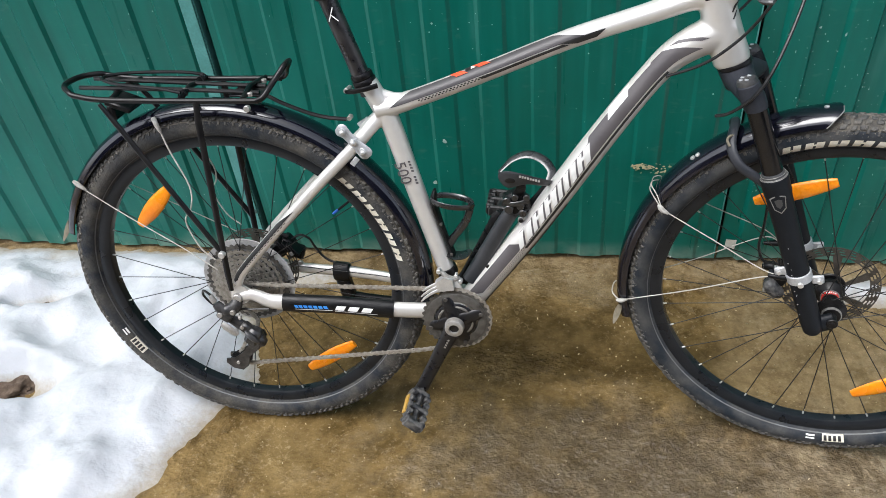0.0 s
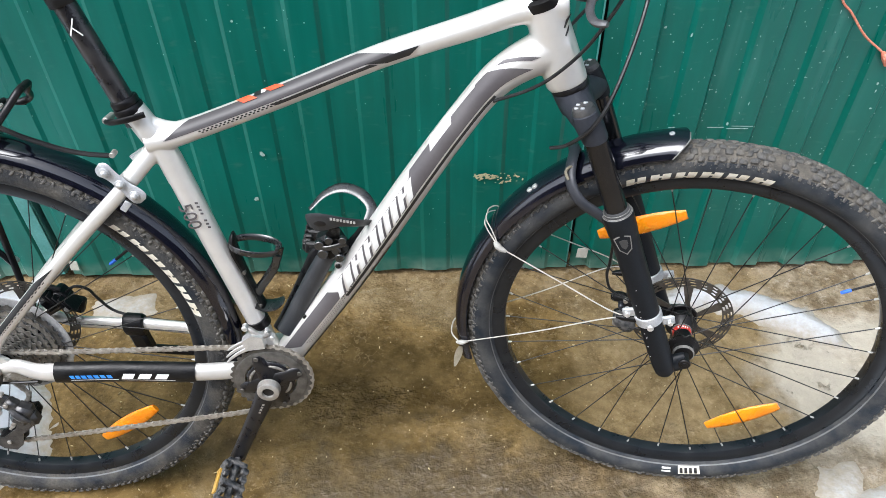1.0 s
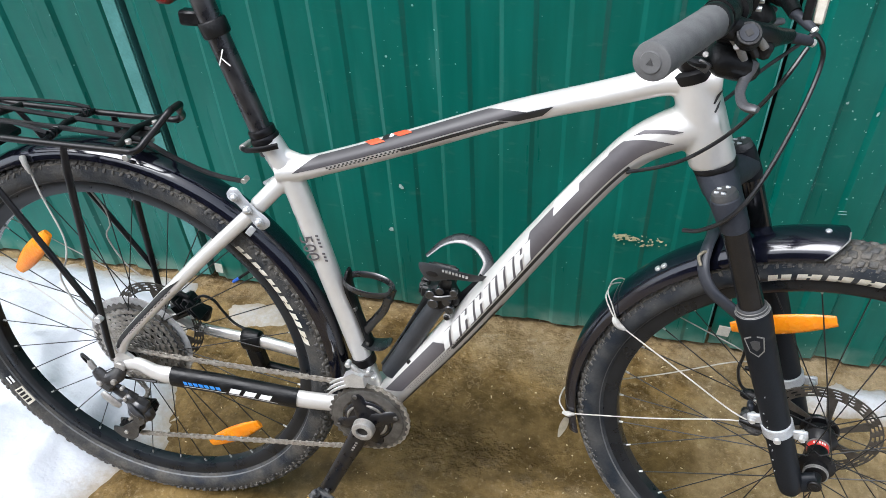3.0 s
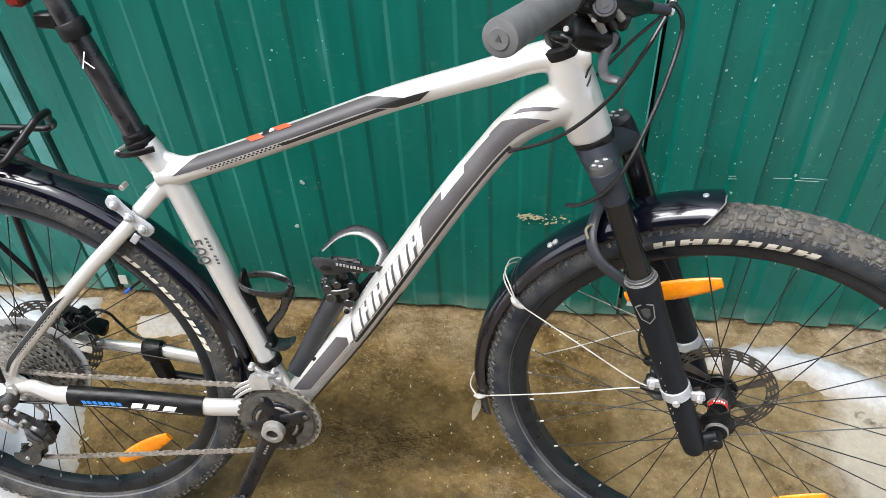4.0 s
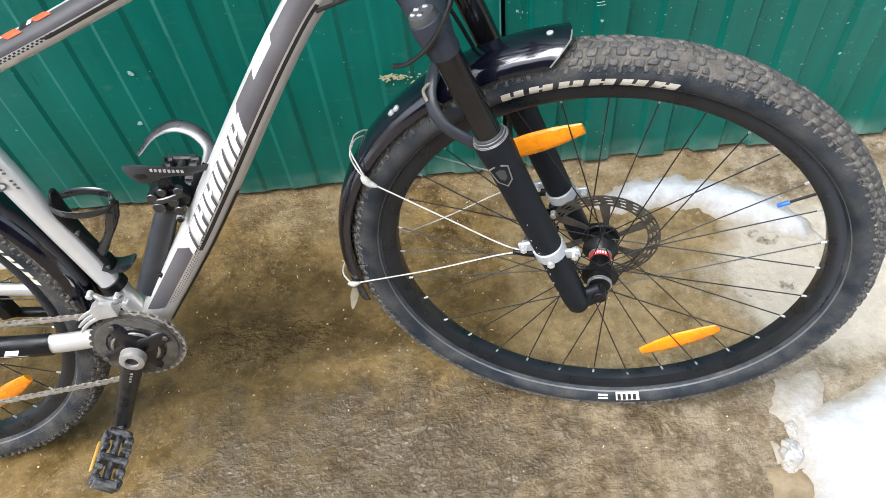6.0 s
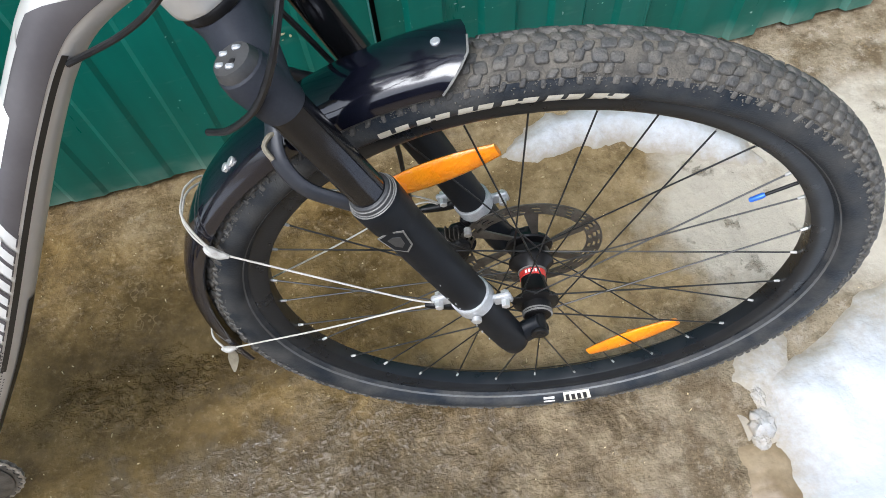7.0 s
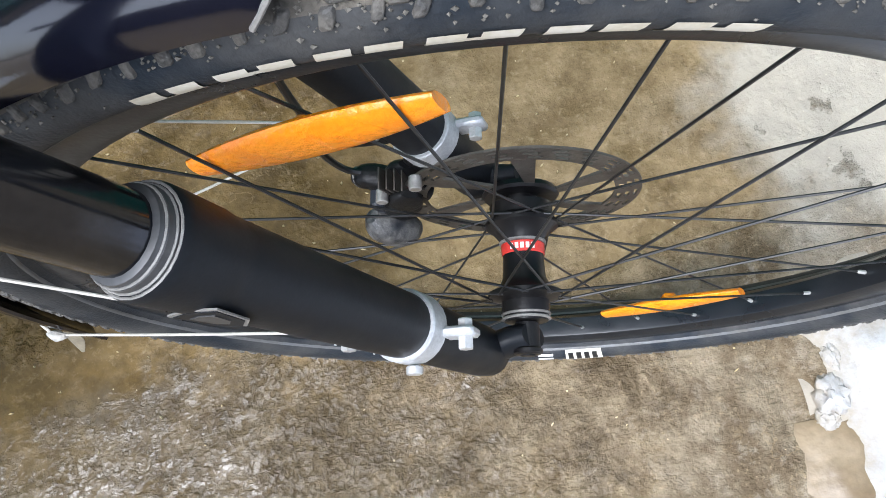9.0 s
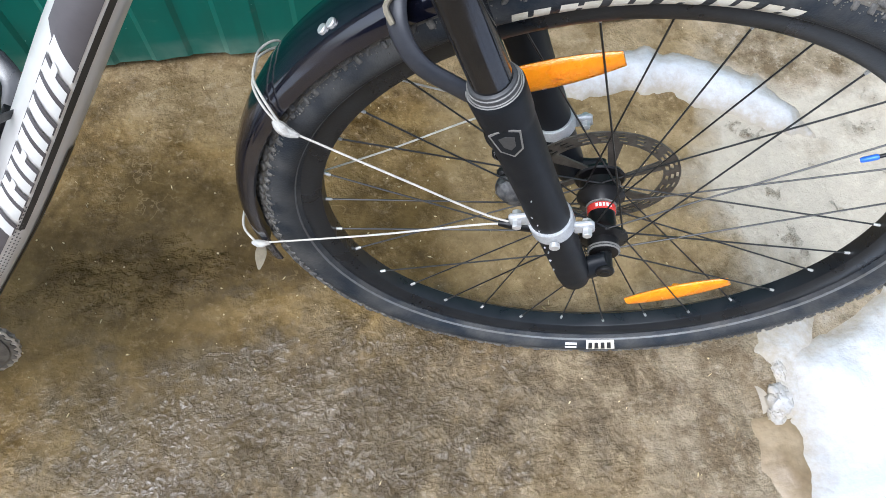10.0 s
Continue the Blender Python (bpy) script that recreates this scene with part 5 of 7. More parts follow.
def rotor(root, xf, y, r=0.0860):
    bm = bmesh.new()
    n = 96
    tracks = [r - 0.0185, r - 0.0160, r - 0.0125, r - 0.0105, r - 0.0070, r - 0.0050, r - 0.0022, r]
    vs = [[bm.verts.new((q * math.cos(2 * math.pi * k / n + 0.5 * (r - q) * 9), y, q * math.sin(2 * math.pi * k / n + 0.5 * (r - q) * 9))) for q in tracks] for k in range(n)]
    for k in range(n):
        for i in range(7):
            if (i == 1 and k % 4 in (0, 1)) or (i == 3 and k % 4 in (1, 2)) or (i == 5 and k % 4 in (2, 3)):
                continue
            b = vs[(k + 1) % n]
            bm.faces.new((vs[k][i], vs[k][i + 1], b[i + 1], b[i]))
    for k in range(6):
        a = 2 * math.pi * k / 6
        q = [(0.020, a), (0.020, a + 0.28), (r - 0.0165, a + 0.62), (r - 0.0165, a + 0.38)]
        part("rotor_arm", plate([(rr * math.cos(t), rr * math.sin(t)) for rr, t in q], y - 0.0002, y + 0.0020), ROTOR, root, "", xf)
    ret = bmesh.ops.extrude_face_region(bm, geom=bm.faces[:])
    bmesh.ops.translate(bm, vec=(0, 0.0018, 0), verts=[g for g in ret["geom"] if isinstance(g, bmesh.types.BMVert)])
    part("brake_rotor", bm, ROTOR, root, "drilled steel disc-brake rotor", xf)
    part("rotor_carrier", lathe([(0.010, y - 0.002), (0.026, y - 0.002), (0.028, y), (0.026, y + 0.004), (0.010, y + 0.004)], 24), BLACK_PAINT, root, "", xf)


REAR = Matrix()
rear_wheel = wheel("rear_wheel", REAR, 328.2, 0.062, 0.026, True, "rear wheel with black rim and muddy knobbly tyre")
front_wheel = wheel("front_wheel", FRONT, 282.4, 0.048, 0.026, False, "front wheel with black rim and muddy knobbly tyre")
reflector(rear_wheel, REAR, (-0.204, 0.126), (-0.122, 0.210), -0.012, "amber spoke reflector")
reflector(rear_wheel, REAR, (0.098, -0.222), (0.205, -0.150), -0.012, "amber spoke reflector")
reflector(front_wheel, FRONT, (-0.158, 0.192), (-0.034, 0.245), -0.002, "amber spoke reflector")
reflector(front_wheel, FRONT, (0.079, -0.216), (0.187, -0.140), -0.003, "amber spoke reflector")
tyre_print(front_wheel, FRONT, 0.3232, 0.3374, 113.5, 78, 6, CREAM, "white block of a printed word")
tyre_print(rear_wheel, REAR, 0.3232, 0.3374, 47, 11, 6, CREAM, "white block of a printed word")
tyre_label(front_wheel, FRONT, 281.5)
tyre_label(rear_wheel, REAR, 211.0)
rotor(front_wheel, FRONT, 0.044)
rotor(rear_wheel, REAR, 0.052)
va = radians(30.0)
vd = V(math.cos(va), 0, math.sin(va))
part("valve_stem", tube([vd * 0.298, vd * 0.262], 0.0019, 10), BLACK_PAINT, front_wheel, "", FRONT)
part("valve_cap", tube([vd * 0.264, vd * 0.262, vd * 0.250, vd * 0.248], [0.0022, 0.0030, 0.0028, 0.002], 10), BLUE_CAP, front_wheel, "blue valve cap", FRONT)
va = radians(38.0)
vd = V(math.cos(va), 0, math.sin(va))
part("valve_stem", tube([vd * 0.298, vd * 0.262], 0.0024, 10), BLACK_PAINT, rear_wheel, "", REAR)
part("valve_cap", tube([vd * 0.264, vd * 0.262, vd * 0.250, vd * 0.248], [0.0022, 0.0030, 0.0028, 0.002], 10), BLUE_CAP, rear_wheel, "blue valve cap", REAR)

# ---- drivetrain ----
part("spoke_guard", lathe([(0.030, -0.0095), (0.096, -0.0085), (0.097, -0.0075), (0.096, -0.0065), (0.030, -0.0075)], 64, closed=True), DISC, rear_wheel, "frosted plastic spoke guard")


def toothed(r, teeth, y0, y1, inner, depth=0.0036):
    bm = bmesh.new()
    out = []
    for k in range(teeth * 4):
        a = 2 * math.pi * k / (teeth * 4)
        q = r + (depth * 0.5 if k % 4 in (0, 1) else -depth * 0.5)
        out.append((q, a))
    rings = []
    for y, rr in ((y0, None), (y1, None), (y1, inner), (y0, inner)):
        rings.append([bm.verts.new(((rr or q) * math.cos(a), y, (rr or q) * math.sin(a))) for q, a in out])
    n = len(out)
    for a, b in zip(rings, rings[1:] + rings[:1]):
        for i in range(n):
            bm.faces.new((a[i], a[(i + 1) % n], b[(i + 1) % n], b[i]))
    return bm


cogs = [42, 37, 32, 28, 24, 21, 19, 17, 15, 13, 11]
for i, t in enumerate(cogs):
    r = t * 0.00205
    y = -0.0135 - i * 0.0035
    part("cog", toothed(r, t, y - 0.0009, y + 0.0009, r - (0.0085 if t > 20 else 0.006)), RING if i == 0 else COG, rear_wheel)
    if 20 < t < 42:
        arm = bmesh.new()
        for k in range(5):
            a = 2 * math.pi * k / 5 + i * 0.3
            p0, p1 = V(0.014 * math.cos(a), y, 0.014 * math.sin(a)), V((r - 0.009) * math.cos(a + 0.25), y, (r - 0.009) * math.sin(a + 0.25))
            tube([p0, p1], 0.0035, 6, arm, ab=(1, 0.3))
        part("cog_carrier", arm, BLACK_PAINT, rear_wheel)
ring_c = Matrix.Translation((BB.x, 0, BB.z))
part("chainring", toothed(0.0655, 32, -0.056, -0.053, 0.044), RING, bicycle, "grey toothed chainring", ring_c)
part("chainring", toothed(0.046, 22, -0.047, -0.044, 0.036), STEEL, bicycle, "small inner chainring", ring_c)
crank_dir = V(0.357 - 0.432, 0, -0.200 + 0.043).normalized()
crank_rot = math.atan2(crank_dir.z, crank_dir.x)
spider = bmesh.new()
for k in range(4):
    a = crank_rot + radians(45 + 90 * k)
    tube(smooth_path([(0, -0.062, 0), (0.03 * math.cos(a), -0.061, 0.03 * math.sin(a)), (0.054 * math.cos(a), -0.057, 0.054 * math.sin(a))], 4), [0.018, 0.017, 0.016, 0.0148, 0.0138, 0.0128, 0.0118, 0.0108, 0.009], 12, spider, ab=(1, 0.30))
part("crank_spider", spider, CRANK, bicycle, "", ring_c)
part("chainring_cover", lathe([(0.0425, -0.0575), (0.0430, -0.0585), (0.0570, -0.0590), (0.0600, -0.0575), (0.0600, -0.0560), (0.0425, -0.0560)], 48, closed=True), RING, bicycle, "dark grey inner rim of the chainring", ring_c)
part("spider_web", lathe([(0.014, -0.064), (0.032, -0.0622), (0.0385, -0.0610), (0.0400, -0.0595), (0.0385, -0.058), (0.014, -0.058)], 36), CRANK, bicycle, "", ring_c)
part("chainring_face", lathe([(0.0350, -0.0485), (0.0455, -0.0485), (0.0455, -0.0475), (0.0350, -0.0475)], 48, closed=True), COG, bicycle, "bright steel inner ring", ring_c)
for k in range(4):
    # no window is cut: an added pale arc stands for the bright ring inside
    a = crank_rot + radians(90 * k)
    arc = [V(0.0330 * math.cos(a + q), -0.0620, 0.0330 * math.sin(a + q)) for q in (-0.42, -0.28, -0.14, 0.0, 0.14, 0.28, 0.42)]
    part("window_arc", tube(arc, [0.0012, 0.0022, 0.0026, 0.0027, 0.0026, 0.0022, 0.0012], 8), COG, bicycle, "pale arc standing for the bright inner ring between the arms", ring_c)
for k in range(4):
    a = crank_rot + radians(45 + 90 * k)
    q = V(0.0525 * math.cos(a), -0.062, 0.0525 * math.sin(a))
    part("chainring_bolt", disc(q, q + V(0, -0.003, 0), 0.0042, 12), RING, bicycle, "", ring_c)
for s, sgn in ((-1, 1), (1, -1)):
    c0 = BB + V(0, s * 0.074, 0)
    e = BB + crank_dir * (0.174 * sgn) + V(0, s * 0.084, 0)
    path = [c0 + (e - c0) * t for t in (-0.03, 0.0, 0.15, 0.5, 0.85, 0.99, 1.04)]
    arm = tube(path, [0.012, 0.0190, 0.0160, 0.0138, 0.0130, 0.0135, 0.009], 16, ab=(1, 0.52))
    arm = part("crank_arm", arm, CRANK, bicycle, "black anodised crank arm")
    if s < 0:
        part("crank_cap", lathe([(0.0092, -0.084), (0.0098, -0.0895), (0.0158, -0.0895), (0.0180, -0.0880), (0.0190, -0.076), (0.0092, -0.076)], 28, centre=(BB.x, 0, BB.z)), STEEL, arm, "worn bright crank bolt collar")
        # a black disc in the collar paints the darkness of the hollow axle
        part("crank_hole_shade", lathe([(0.0001, -0.0855), (0.0095, -0.0855), (0.0095, -0.084), (0.0001, -0.084)], 20, centre=(BB.x, 0, BB.z)), BLACK_PAINT, arm, "black disc for the shade in the hollow axle")
        for i in range(4):
            c = c0.lerp(e, 0.20 + i * 0.035)
            part("crank_print", box(c + V(0.002, -0.0080, 0), (0.0035, 0.0006, 0.0038), Matrix.Rotation(-crank_rot, 3, "Y"), bevel=0), STEEL, arm, "grey print")
    else:
        part("crank_bolt", disc(c0 + V(0.0, -0.012, 0.0) + crank_dir * -0.02, c0 + V(0, -0.0105, 0) + crank_dir * -0.02, 0.004, 10), STEEL, arm)


def pedal(e, s, tilt, name_label, shade):
    """A cage pedal on the axle end e, reaching out along y."""
    m = Matrix.Translation(e) @ Matrix.Rotation(radians(tilt), 4, "Y") @ Matrix.Diagonal((0.95, 1.10 if s < 0 else 0.92, 0.66 if s < 0 else 0.8, 1))
    body = bmesh.new()
    y0, y1 = s * 0.016, s * 0.098
    ym = (y0 + y1) / 2
    tube([V(0, s * 0.004, 0), V(0, y1, 0)], [0.010, 0.009], 12, body)
    p = part("pedal", body, shade, bicycle, name_label, m)
    for z in (-0.025, 0.025):
        for k in range(5):
            yy = y0 + (y1 - y0) * (k + 0.5) / 5
            part("pedal_lug", box((0, yy, z), (0.024, 0.010, 0.020), None, None, 0.003), shade, p, "", m)
        part("pedal_rail", box((0, ym, z * 1.2), (0.014, abs(y1 - y0), 0.008), None, None, 0.002), shade, p, "", m)
    for yy in (y0, y1 - s * 0.004, ym):
        part("pedal_rib", box((0, yy, 0), (0.024, 0.011, 0.056), None, None, 0.003), shade, p, "", m)
    for z in ((0.0375,) if s < 0 else ()):
        part("pedal_reflector", box((0, ym, z), (0.011, 0.044, 0.006), None, None, 0.001), YELLOW_REF, p, "yellow reflector", m)
    for k in range(4):
        for x in (-0.013, 0.013):
            part("pedal_pin", disc((x - 0.003, y0 + (y1 - y0) * (0.15 + 0.23 * k), 0.03), (x + 0.003, y0 + (y1 - y0) * (0.15 + 0.23 * k), 0.03), 0.003, 8), shade, p, "", m)
    return p


pedal(BB + crank_dir * 0.174 + V(0, -0.084, 0), -1, -50, "muddy black plastic pedal with yellow reflectors", MUDDY_PLASTIC)
pedal(BB - crank_dir * 0.174 + V(0, 0.084, 0), 1, -84, "black plastic pedal", PEDAL_BLACK)


def chain_run(pts, y):
    """Links along a run in x, z."""
    bm = bmesh.new()
    path = [V(x, y, z) for x, z in pts]
    seg, k = 0.0127, 0
    lens = [(b - a).length for a, b in zip(path, path[1:])]
    total = sum(lens)

    def at(s):
        for a, b, ln in zip(path, path[1:], lens):
            if s <= ln:
                return a.lerp(b, s / ln)
            s -= ln
        return path[-1]

    while (k + 1) * seg < total:
        a, b = at(k * seg), at((k + 1) * seg)
        d = (b - a).normalized()
        off = 0.0027 if k % 2 else 0.0019
        for s in (-1, 1):
            q = V(0, s * off, 0)
            tube([a - d * 0.0035 + q, a - d * 0.001 + q, a.lerp(b, 0.5) + q, b + d * 0.001 + q, b + d * 0.0035 + q], [0.002, 0.0042, 0.003, 0.0042, 0.002], 8, bm, ab=(1, 0.14))
        tube([a - V(0, 0.003, 0), a + V(0, 0.003, 0)], 0.0032, 8, bm)
        k += 1
    return bm


upper = [(0.0, 0.021), (0.10, 0.0185), (0.43, 0.0225)]
ring_arc = [(BB.x + 0.0665 * math.cos(radians(a)), BB.z + 0.0665 * math.sin(radians(a))) for a in range(90, -96, -8)]
lower = [(0.426, -0.1115), (0.36, -0.127), (0.10, -0.166), (-0.018, -0.183), (-0.036, -0.178), (-0.040, -0.162), (-0.030, -0.150)]
s_bend = [(0.0, -0.10), (0.016, -0.088), (0.022, -0.07), (0.010, -0.05), (-0.012, -0.035), (-0.022, -0.012), (-0.018, 0.012), (0.0, 0.021)]
tagged(part("chain", chain_run(upper + ring_arc + lower + s_bend, -0.052), CHAIN, bicycle, "greasy steel chain"), kind="stuff")

# rear derailleur
der = bmesh.new()
tube(smooth_path([(0.000, -0.074, -0.004), (-0.010, -0.080, -0.020), (-0.030, -0.084, -0.026), (-0.044, -0.084, -0.008)], 5), [0.010, 0.011, 0.012, 0.013, 0.0135, 0.0135, 0.0135, 0.0135, 0.013, 0.013, 0.0125, 0.012, 0.0115, 0.011, 0.010, 0.008], 12, der, ab=(1, 0.7))
box((-0.030, -0.084, -0.036), (0.030, 0.018, 0.022), Matrix.Rotation(radians(35), 3, "Y"), der, 0.004)
tube([V(-0.028, -0.080, -0.042), V(-0.008, -0.076, -0.062), V(0.008, -0.074, -0.076)], [0.010, 0.012, 0.013], 10, der, ab=(1, 0.7))
derailleur = part("rear_derailleur", der, DERAILLEUR, bicycle, "black rear derailleur with long cage")
knuckle = bmesh.new()
box((0.020, -0.082, -0.086), (0.030, 0.026, 0.040), Matrix.Rotation(radians(28), 3, "Y"), knuckle, 0.006)
box((0.030, -0.080, -0.098), (0.026, 0.022, 0.028), Matrix.Rotation(radians(-15), 3, "Y"), knuckle, 0.006)
box((0.008, -0.082, -0.066), (0.022, 0.018, 0.022), Matrix.Rotation(radians(45), 3, "Y"), knuckle, 0.004)
disc((0.020, -0.092, -0.104), (0.020, -0.066, -0.104), 0.013, 18, knuckle)
part("pivot_knuckle", knuckle, DERAILLEUR, derailleur, "bulky dark knuckle")
part("knuckle_rib", tube(smooth_path([(0.010, -0.094, -0.066), (0.024, -0.100, -0.078), (0.038, -0.098, -0.092)], 4), [0.002, 0.0045, 0.006, 0.006, 0.006, 0.006, 0.005, 0.004, 0.002], 8), DERAILLEUR, derailleur)
for yy in (-0.066, -0.044):
    cage = plate([(0.026, -0.098), (0.030, -0.112), (0.020, -0.130), (-0.006, -0.152), (-0.014, -0.178), (-0.028, -0.190), (-0.048, -0.186), (-0.062, -0.172), (-0.060, -0.162), (-0.042, -0.160), (-0.018, -0.142), (-0.002, -0.120), (0.008, -0.100)], yy - 0.0014, yy + 0.0014)
    part("derailleur_cage", cage, DERAILLEUR, derailleur)
for x, z in ((0.012, -0.108), (-0.035, -0.170)):
    part("jockey_wheel", toothed(0.0180, 11, -0.059, -0.051, 0.004), PLASTIC, derailleur, "", Matrix.Translation((x, 0, z)))
    part("jockey_bolt", disc((x, -0.067, z), (x, -0.070, z), 0.0040, 10), STEEL, derailleur, "bright jockey bolt")
for x, y, z, r in ((-0.036, -0.096, -0.030, 0.0055), (-0.009, -0.094, -0.0245, 0.0055), (-0.012, -0.092, -0.072, 0.0042), (0.004, -0.094, -0.060, 0.0040), (0.004, -0.094, -0.036, 0.0036)):
    part("derailleur_bolt", disc((x, y + 0.008, z), (x, y, z), r, 12), STEEL, derailleur, "bright pivot bolt")
part("derailleur_link", tube([V(-0.036, -0.094, -0.050), V(-0.030, -0.095, -0.056), V(-0.014, -0.095, -0.070), V(-0.008, -0.093, -0.077)], [0.006, 0.0085, 0.0085, 0.006], 10, ab=(1, 0.5)), STEEL, derailleur, "grey steel link")
part("cable_barrel", tube([V(-0.044, -0.086, -0.004), V(-0.048, -0.086, 0.004), V(-0.050, -0.085, 0.012)], [0.0055, 0.006, 0.004], 10), STEEL, derailleur, "bright cable barrel")
part("shift_cable", tube(smooth_path([(-0.050, -0.085, 0.012), (-0.064, -0.082, 0.020), (-0.070, -0.074, 0.000), (-0.050, -0.070, -0.026), (0.0, -0.070, -0.030), (0.06, -0.072, -0.026)], 5), 0.0024, 8), CABLE, derailleur, "black cable loop")

# front derailleur: a pale folded bracket that fans out over the chain
fd = bmesh.new()
for k, (r0, a0, a1) in enumerate(((0.0755, 100, 146), (0.0815, 98, 141), (0.0875, 97, 134))):
    arc = [V(BB.x + (r0 + 0.003 * math.sin(q * 0.05)) * math.cos(radians(q)), -0.0605 + 0.0025 * k, BB.z + r0 * math.sin(radians(q))) for q in (a0 + (a1 - a0) * i / 6 for i in range(7))]
    tube(arc, [0.0042, 0.0040, 0.0036, 0.0032, 0.0029, 0.0025, 0.0014], 8, fd, ab=(1, 0.5))
front_der = part("front_derailleur", fd, CHROME, bicycle, "pale alloy front derailleur")
part("derailleur_bracket", plate([(0.402, 0.022), (0.432, 0.026), (0.430, 0.048), (0.414, 0.053), (0.396, 0.040)], -0.062, -0.046, bevel=0.003), CHROME, front_der, "bright folded bracket")
part("derailleur_arm", tube(smooth_path([(0.440, -0.040, 0.040), (0.425, -0.052, 0.046), (0.405, -0.050, 0.062)], 4), [0.004, 0.005, 0.0055, 0.005, 0.0045, 0.0045, 0.005, 0.0045, 0.003], 10), STEEL, front_der, "worn steel link")
for x, y, z, r in ((0.404, -0.054, 0.063, 0.0048), (0.443, -0.048, 0.038, 0.0042), (0.436, -0.050, 0.052, 0.0034)):
    part("derailleur_bolt", disc((x, y + 0.008, z), (x, y - 0.004, z), r, 12, bevel=0.001), CHROME, front_der, "bright bolt")
part("derailleur_clamp", tube([V(0.413, 0, 0.026), V(0.409, 0, 0.040)], 0.0200, 20), BLACK_PAINT, front_der, "black clamp band")

# axle ends
part("axle_nut", disc((0, -0.071, 0.0), (0, -0.080, 0.0), 0.010, 14), STEEL, bicycle)
part("axle_nut", disc((0, 0.071, 0.0), (0, 0.080, 0.0), 0.010, 14), BLACK_PAINT, bicycle)

# rear brake and stand mount on the far chainstay
cal = bmesh.new()
box((0.062, 0.052, 0.050), (0.050, 0.030, 0.030), Matrix.Rotation(radians(-35), 3, "Y"), cal, 0.005)
box((0.090, 0.060, 0.030), (0.024, 0.018, 0.030), Matrix.Rotation(radians(20), 3, "Y"), cal, 0.004)
caliper = part("brake_caliper", cal, PLASTIC, bicycle, "black rear disc-brake caliper")
for k in range(5):
    part("cooling_fin", box((0.058 + 0.009 * k, 0.040, 0.066 - 0.004 * k), (0.003, 0.030, 0.026), Matrix.Rotation(radians(-35), 3, "Y"), None, 0.0008), PLASTIC, caliper)
part("brake_hose", tube(smooth_path([(0.078, 0.050, 0.060), (0.100, 0.050, 0.075), (0.118, 0.055, 0.064), (0.125, 0.062, 0.040), (0.150, 0.066, 0.006), (0.22, 0.064, -0.012), (0.33, 0.055, -0.022)], 5), 0.0026, 8), CABLE, caliper, "black hydraulic hose")
part("caliper_lever", tube([V(0.040, 0.040, 0.074), V(0.062, 0.036, 0.086), V(0.082, 0.036, 0.078)], [0.004, 0.006, 0.004], 8), PLASTIC, caliper)
for x, z in ((0.05, 0.066), (0.085, 0.042), (0.10, 0.02)):
    part("caliper_bolt", disc((x, 0.036, z), (x, 0.028, z), 0.005, 10), STEEL, caliper)
std = bmesh.new()
tube([V(0.160, 0.060, -0.016), V(0.164, 0.060, -0.016), V(0.190, 0.060, -0.019), V(0.194, 0.060, -0.019)], [0.018, 0.0205, 0.0205, 0.018], 14, std, ab=(1.1, 0.8))
box((0.180, 0.064, -0.056), (0.030, 0.026, 0.050), Matrix.Rotation(radians(-12), 3, "Y"), std, 0.006)
stand = part("kickstand", std, PLASTIC, bicycle, "black plastic kickstand folded along the chainstay")
part("stand_leg", tube(smooth_path([(0.185, 0.074, -0.085), (0.25, 0.080, -0.098), (0.34, 0.086, -0.108), (0.42, 0.09, -0.118)], 4), 0.0085, 10), PLASTIC, stand)


# ---- mudguards, rack and cords ----
def fender(name, r, a0, a1, half, rim_drop, xf, label, end_flare=0.0, slant=0.0, n=56):
    """A curved mudguard blade between two angles, with a rounded section and thickness."""
    bm = bmesh.new()
    sec = [(-1.0, -1.0), (-0.98, -0.72), (-0.86, -0.38), (-0.62, -0.12), (-0.30, -0.01), (0.0, 0.02), (0.30, -0.01), (0.62, -0.12), (0.86, -0.38), (0.98, -0.72), (1.0, -1.0)]
    rings = []
    for k in range(n + 1):
        t = k / n
        a = radians(a0 + (a1 - a0) * t)
        wide = half * (1 - end_flare * max(0, (t - 0.9) / 0.1) ** 2)
        outer = [(wide * y, r + rim_drop * z) for y, z in sec]
        inner = [(wide * y * 0.94, r + rim_drop * z * 0.97 - 0.0022) for y, z in sec[::-1]]
        ring = []
        for (y, q), (_, z) in zip(outer + inner, sec + sec[::-1]):
            b = a - radians(slant) * z * max(0, (t - 0.85) / 0.15)
            ring.append((q * math.cos(b), y, q * math.sin(b)))
        rings.append(ring)
    loft(bm, rings)
    return part(name, bm, FENDER, bicycle, label, xf)


rf = fender("rear_mudguard", 0.384, -6, 163, 0.0310, 0.020, REAR, "glossy black plastic rear mudguard", 0.2)
ff = fender("front_mudguard", 0.3835, 194, 98.0, 0.0335, 0.022, FRONT, "glossy black plastic front mudguard", 0.0, 4.0)
edge_line = []
for y, q, turn in ((0.0, 0.3838, 0.0), (-0.016, 0.3822, 0.1), (-0.026, 0.3775, 1.2), (-0.032, 0.3700, 2.6), (-0.0337, 0.3622, 3.9)):
    edge_line.append(V(q * math.cos(radians(97.9 + turn)), y, q * math.sin(radians(97.9 + turn))))
part("mudguard_edge", tube(edge_line, 0.0010, 6), RING_LINE, ff, "thin pale line along the end of the mudguard", FRONT)
